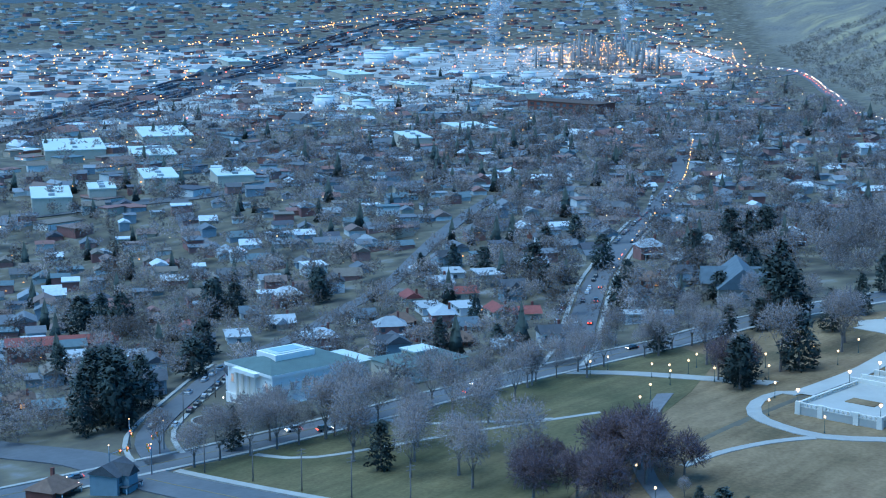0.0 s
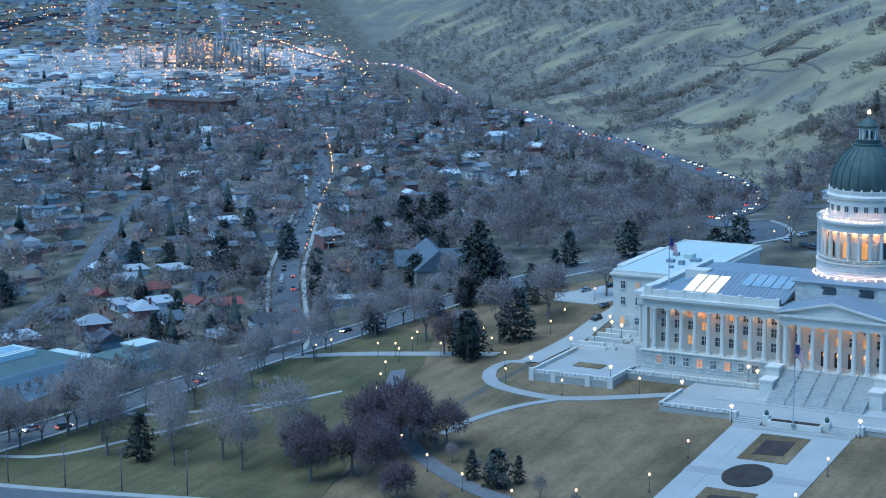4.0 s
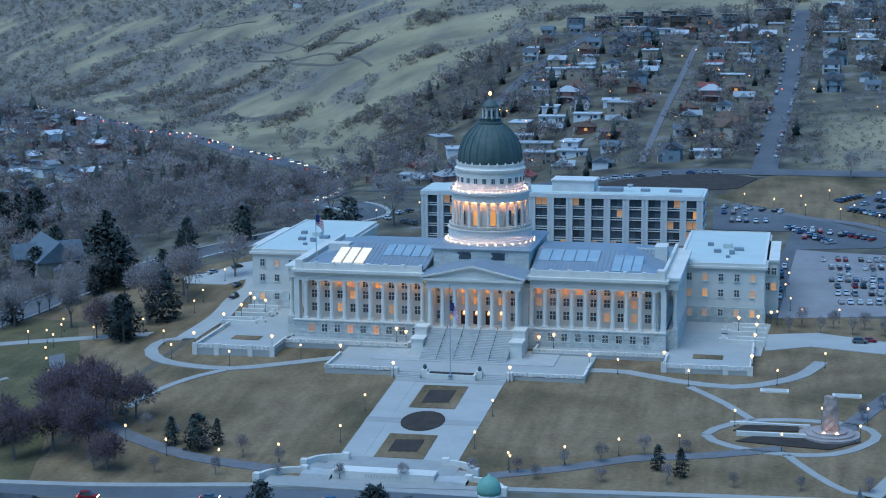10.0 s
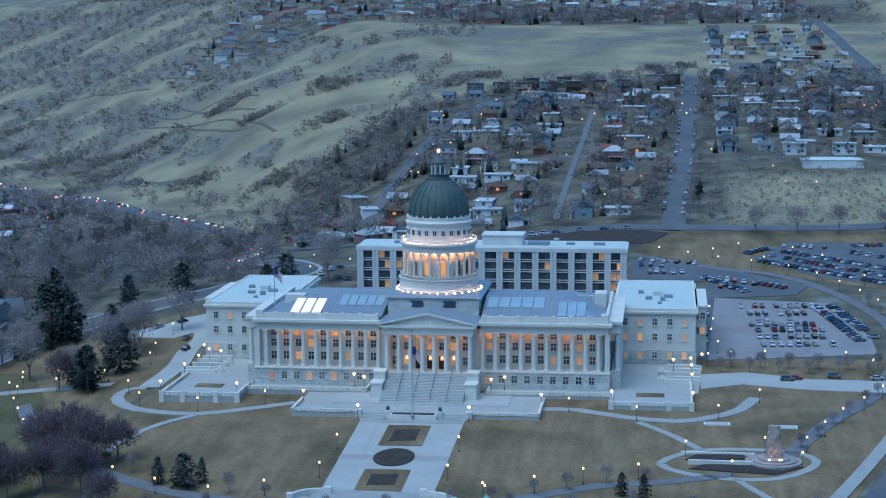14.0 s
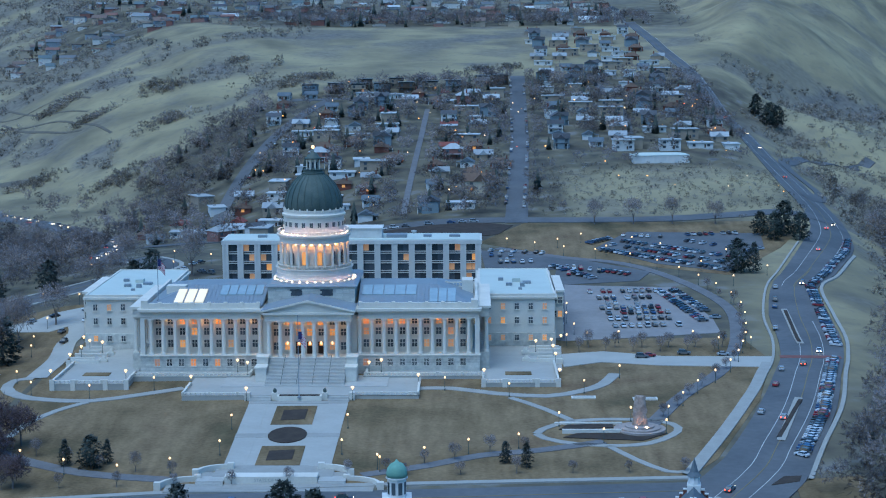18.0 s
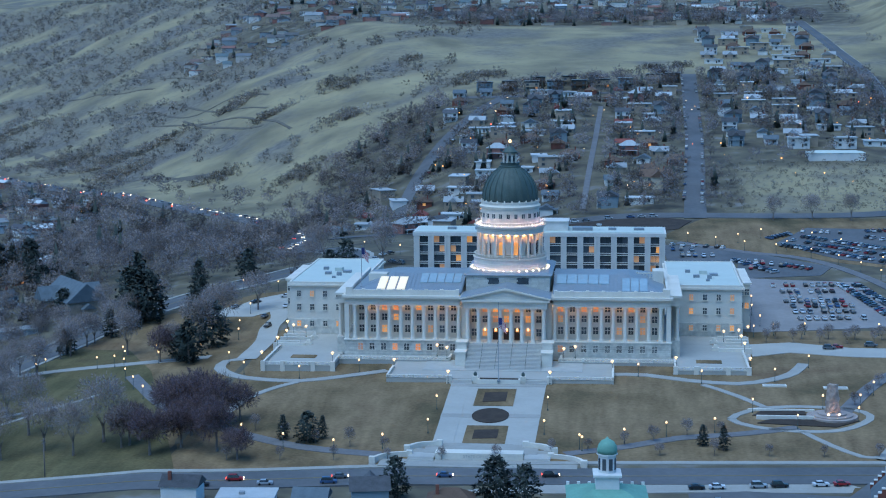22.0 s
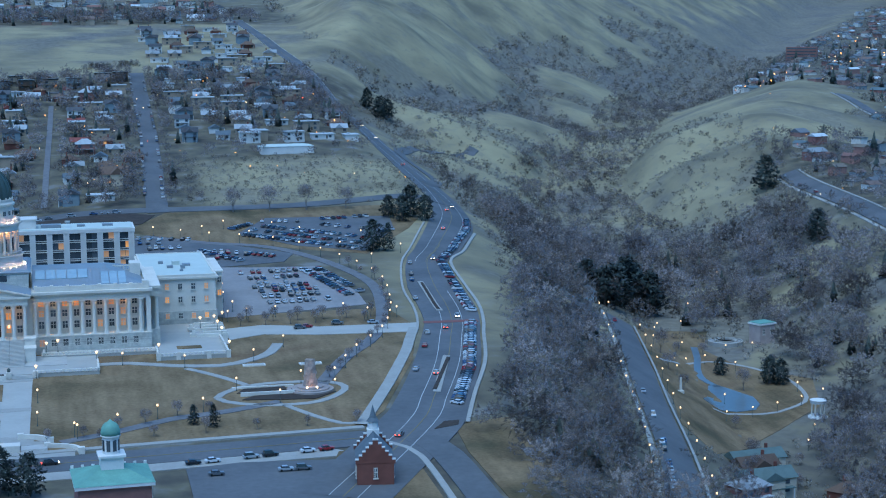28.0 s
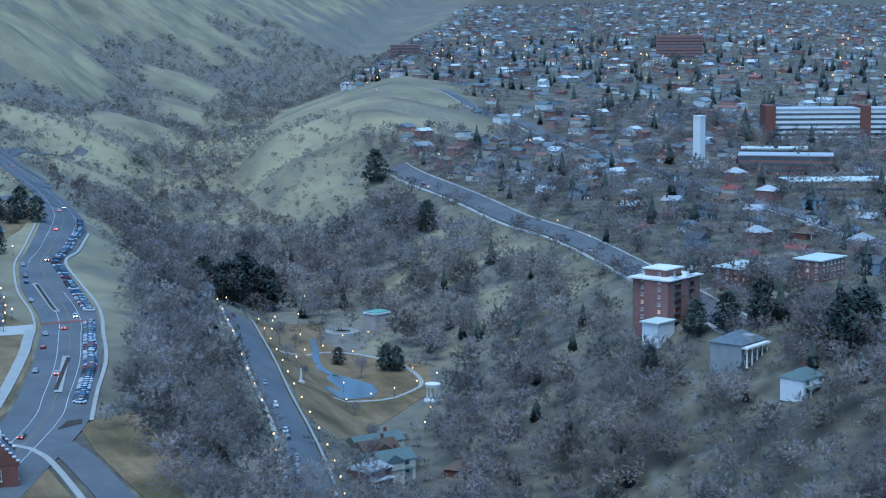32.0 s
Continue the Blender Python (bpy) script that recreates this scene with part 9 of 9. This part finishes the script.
def works():
    """The oil works: columns, stacks, frames and tanks with many lamps."""
    rng = random.Random(6)
    steel = material("weathered steel", (0.3, 0.29, 0.27), 0.6, 0.3, vary=0.2, scale=0.1, fine=0.6)
    for k in range(7):
        cx, cy = -1470 - 58 * k + rng.uniform(-30, 30), 1740 + 64 * k + rng.uniform(-60, 60)
        u = thing("refinery_unit", "steel refinery unit of columns, frames and stacks with lit platforms", "refinery", (cx, cy, height(cx, cy)), rng.uniform(0, 40), "refinery units")
        for j in range(8):
            r, h = rng.uniform(1.5, 3.6), rng.uniform(18, 48)
            lathe_part("column", [(r, -2), (r, h * 0.6), (r * 0.8, h * 0.62), (r * 0.8, h), (r * 0.3, h + 2)], 10, steel, u, "", True, rng.uniform(-60, 60), rng.uniform(-40, 40))
        for j in range(4):
            x, y, h = rng.uniform(-55, 55), rng.uniform(-35, 35), rng.uniform(10, 26)
            bm = bmesh.new()
            for z in np.arange(0, h, 5):
                add_box(bm, x - 8, x + 8, y - 5, y + 5, z, z + 0.8)
            for sx in (-8, 7.4):
                for sy in (-5, 4.4):
                    add_box(bm, x + sx, x + sx + 0.6, y + sy, y + sy + 0.6, -2, h)
            part("platform_frame", bm, steel, u)
        box_part("pipe_rack", (-70, 70, -3, 3, 5, 8), steel, u)
    d = np.random.RandomState(12)
    for name, mat, n in (("works_amber_lights", AMBER_DOT, 700), ("works_white_lights", WHITE_DOT, 90)):
        t = d.uniform(0, 1, n)
        x, y = -1440 - 420 * t + d.normal(0, 80, n), 1730 + 430 * t + d.normal(0, 90, n)
        dots(name, x, y, terrain(x, y) + d.uniform(2, 40, n) * d.rand(n), d.uniform(0.5, 1.05, n), mat, "dense lamps over the refinery")
    for x, y, r, h in ((-1978, 1727, 26, 16), (-1900, 1640, 18, 14), (-1850, 1690, 18, 14), (-1338, 988, 12, 16), (-1256, 969, 11, 14), (-1225, 975, 11, 14), (-2010, 1810, 20, 14), (-1940, 1820, 18, 13), (-2060, 1900, 20, 14), (-1560, 1500, 12, 10), (-1530, 1530, 12, 10), (-1500, 1560, 12, 10)):
        t = thing("storage_tank", "round pale storage tank with a low conical roof", "tank", (x, y, height(x, y)), 0, "storage tanks")
        lathe_part("shell", [(r, -2), (r, h)], 28, WHITE_WALL, t, "", True)
        lathe_part("roof", [(r + 0.3, h), (r + 0.3, h + 0.4), (0.5, h + 2.5)], 28, WHITE_ROOF, t, "", False)
    for x, y, w, dd, h, a in ((-1081, 445, 95, 50, 9, -33), (-1133, 584, 95, 46, 9, -33), (-972, 445, 70, 34, 8, -33), (-810, 324, 60, 24, 9, -33), (-772, 360, 46, 26, 8, -33), (-1685, 1279, 80, 40, 10, -30), (-1716, 1401, 110, 45, 10, -30), (-1218, 931, 40, 24, 9, -30), (-828, 246, 60, 26, 9, -33), (-813, 277, 34, 18, 8, -33), (-912, 769, 64, 34, 9, -30), (-866, 644, 60, 20, 11, -33), (-1420, 1120, 60, 24, 9, -30), (-2100, 1500, 120, 40, 10, -30), (-1250, 1250, 60, 24, 9, -30), (-1962, 1840, 70, 30, 9, -30), (-1500, 1300, 80, 30, 9, -30), (-1380, 1330, 60, 30, 9, -30)):
        b = thing("warehouse", "long low warehouse with a pale flat roof", "building", (x, y, height(x, y)), a, "valley warehouses")
        box_part("wall", (-w / 2, w / 2, -dd / 2, dd / 2, -4, h), CREAM_WALL, b)
        box_part("roof", (-w / 2 - 0.5, w / 2 + 0.5, -dd / 2 - 0.5, dd / 2 + 0.5, h, h + 0.8), WHITE_ROOF, b)
        for k in range(3):
            box_part("roof_unit", (-w / 3 + k * w / 3 - 2, -w / 3 + k * w / 3 + 2, -2, 2, h + 0.8, h + 2.4), GREY_ROOF, b)
    b = thing("brick_warehouse", "large old red brick warehouse", "building", (-998, 1030, height(-998, 1030)), -2)
    box_part("wall", (-48, 48, -16, 16, -4, 15), BRICK, b)
    box_part("roof", (-48.5, 48.5, -16.5, 16.5, 15, 15.8), BROWN_ROOF, b)
    for f in range(3):
        for k in range(10):
            box_part("window", (-44 + 9.2 * k, -39 + 9.2 * k, -16.15, -15.9, 1.5 + 4.6 * f, 4.4 + 4.6 * f), GLASS_DARK, b)
    # rail yard with standing wagons, and the freeway
    rail = curve_through([(-1100, 200), (-1354, 550), (-1526, 778), (-1725, 1060), (-2033, 1488), (-2355, 1996), (-2529, 2430), (-2558, 2760)], 30)
    ribbon("rail_yard", rail, np.interp(np.arange(len(rail)), (0, len(rail) / 2, len(rail)), (60, 120, 60)), material("rail ballast", (0.1, 0.085, 0.08), 0.95, vary=0.3, scale=0.05, fine=0.4), 0.6)
    a, dd = spaced(rail, 17.0)
    dd /= np.linalg.norm(dd, axis=1)[:, None]
    verts, faces = [], []
    for row in range(-3, 4):
        run = False
        for (x, y), (ux, uy) in zip(a, dd):
            run = run if rng.random() < 0.85 else rng.random() < 0.6
            if run:
                px, py = x + uy * row * 13, y - ux * row * 13
                z = height(px, py)
                base = len(verts)
                verts += [(px + ux * s - uy * t, py + uy * s + ux * t, z + q) for q in (1.2, 4.6) for s, t in ((-7.4, -1.6), (7.4, -1.6), (7.4, 1.6), (-7.4, 1.6))]
                faces += [tuple(base + i for i in f) for f in BOX_FACES]
    wagons = mesh_object("rail_wagons", verts, faces, island_palette("wagons", ((0.04, 0.05, 0.07), (0.12, 0.05, 0.04), (0.06, 0.07, 0.08), (0.2, 0.2, 0.2), (0.1, 0.06, 0.05)), 0.8))
    tagged(wagons, "long strings of dark rail wagons standing in the yard", "wagons", "", "stuff")
    freeway = curve_through([(-2640, 1150), (-2589, 1358), (-2530, 1600), (-2551, 1867), (-2594, 2160), (-2676, 2491), (-2658, 2877)], 40)
    ribbon("road_freeway", freeway, 36, ASPHALT, 1.2)
    f, _ = spaced(freeway, 15)
    jit = np.random.RandomState(5).normal(0, 9, f.shape)
    dots("freeway_lights", f[:, 0] + jit[:, 0], f[:, 1] + jit[:, 1], terrain(f[:, 0], f[:, 1]) + 3, np.full(len(f), 1.5), AMBER_DOT, "stream of distant freeway lights")
    for line, w in (([(-830, 206), (-780, 262), (-731, 330), (-748, 442), (-900, 760), (-1000, 1100), (-1400, 1900)], 18), ([(-1355, 1914), (-1142, 1736), (-1230, 1500), (-1300, 1200), (-1160, 700)], 14), ([(-600, 190), (-800, 330), (-1100, 560), (-1500, 900)], 12)):
        ribbon("road_valley", curve_through(line, 25), w, ASPHALT, 0.8)
    run = VICTORY[22:]
    q, dq = spaced(run, 15.0)
    dq /= np.linalg.norm(dq, axis=1)[:, None]
    jit = np.random.RandomState(8).uniform(-15, 15, len(q))
    lane = q + np.stack([dq[:, 1], -dq[:, 0]], 1) * 2.6 + dq * jit[:, None]
    dots("road_headlights", lane[:, 0], lane[:, 1], terrain(lane[:, 0], lane[:, 1]) + 1.3, np.clip(0.00028 * np.hypot(lane[:, 0] - 80, lane[:, 1] + 550), 0.4, 1.1), glowing("far headlights", (1.0, 0.66, 0.38), 1.5), "stream of headlights coming down the hill road")
    lane = (q + np.stack([dq[:, 1], -dq[:, 0]], 1) * -2.6)[::3]
    dots("road_tail_lights", lane[:, 0], lane[:, 1], terrain(lane[:, 0], lane[:, 1]) + 1.3, np.full(len(lane), 0.5), RED_DOT, "tail lights going up the hill road")
    # steam
    steam = bpy.data.materials.new("steam")
    steam.use_nodes = True
    s = steam.node_tree.nodes["Principled BSDF"]
    s.inputs["Base Color"].default_value, s.inputs["Roughness"].default_value, s.inputs["Alpha"].default_value = (0.85, 0.86, 0.88, 1), 1.0, 0.1
    for x, y, h, w in ((-1930, 1974, 85, 24), (-1830, 2240, 90, 22), (-2100, 2450, 90, 10)):
        p = thing("steam_plume", "thin white steam plume leaning from a stack", "steam", (x, y, height(x, y) + 20), 0, "steam plumes")
        bm = bmesh.new()
        for k in range(34):
            t = rng.random()
            made = bmesh.ops.create_icosphere(bm, subdivisions=2, radius=w * (0.18 + 0.5 * t) * rng.uniform(0.6, 1.1))
            bmesh.ops.translate(bm, verts=made["verts"], vec=(rng.gauss(0, 0.35) * w * (0.3 + t) + 20 * t, rng.gauss(0, 0.35) * w * (0.3 + t), h * t))
        part("plume", bm, steam, p, "", True)


works()
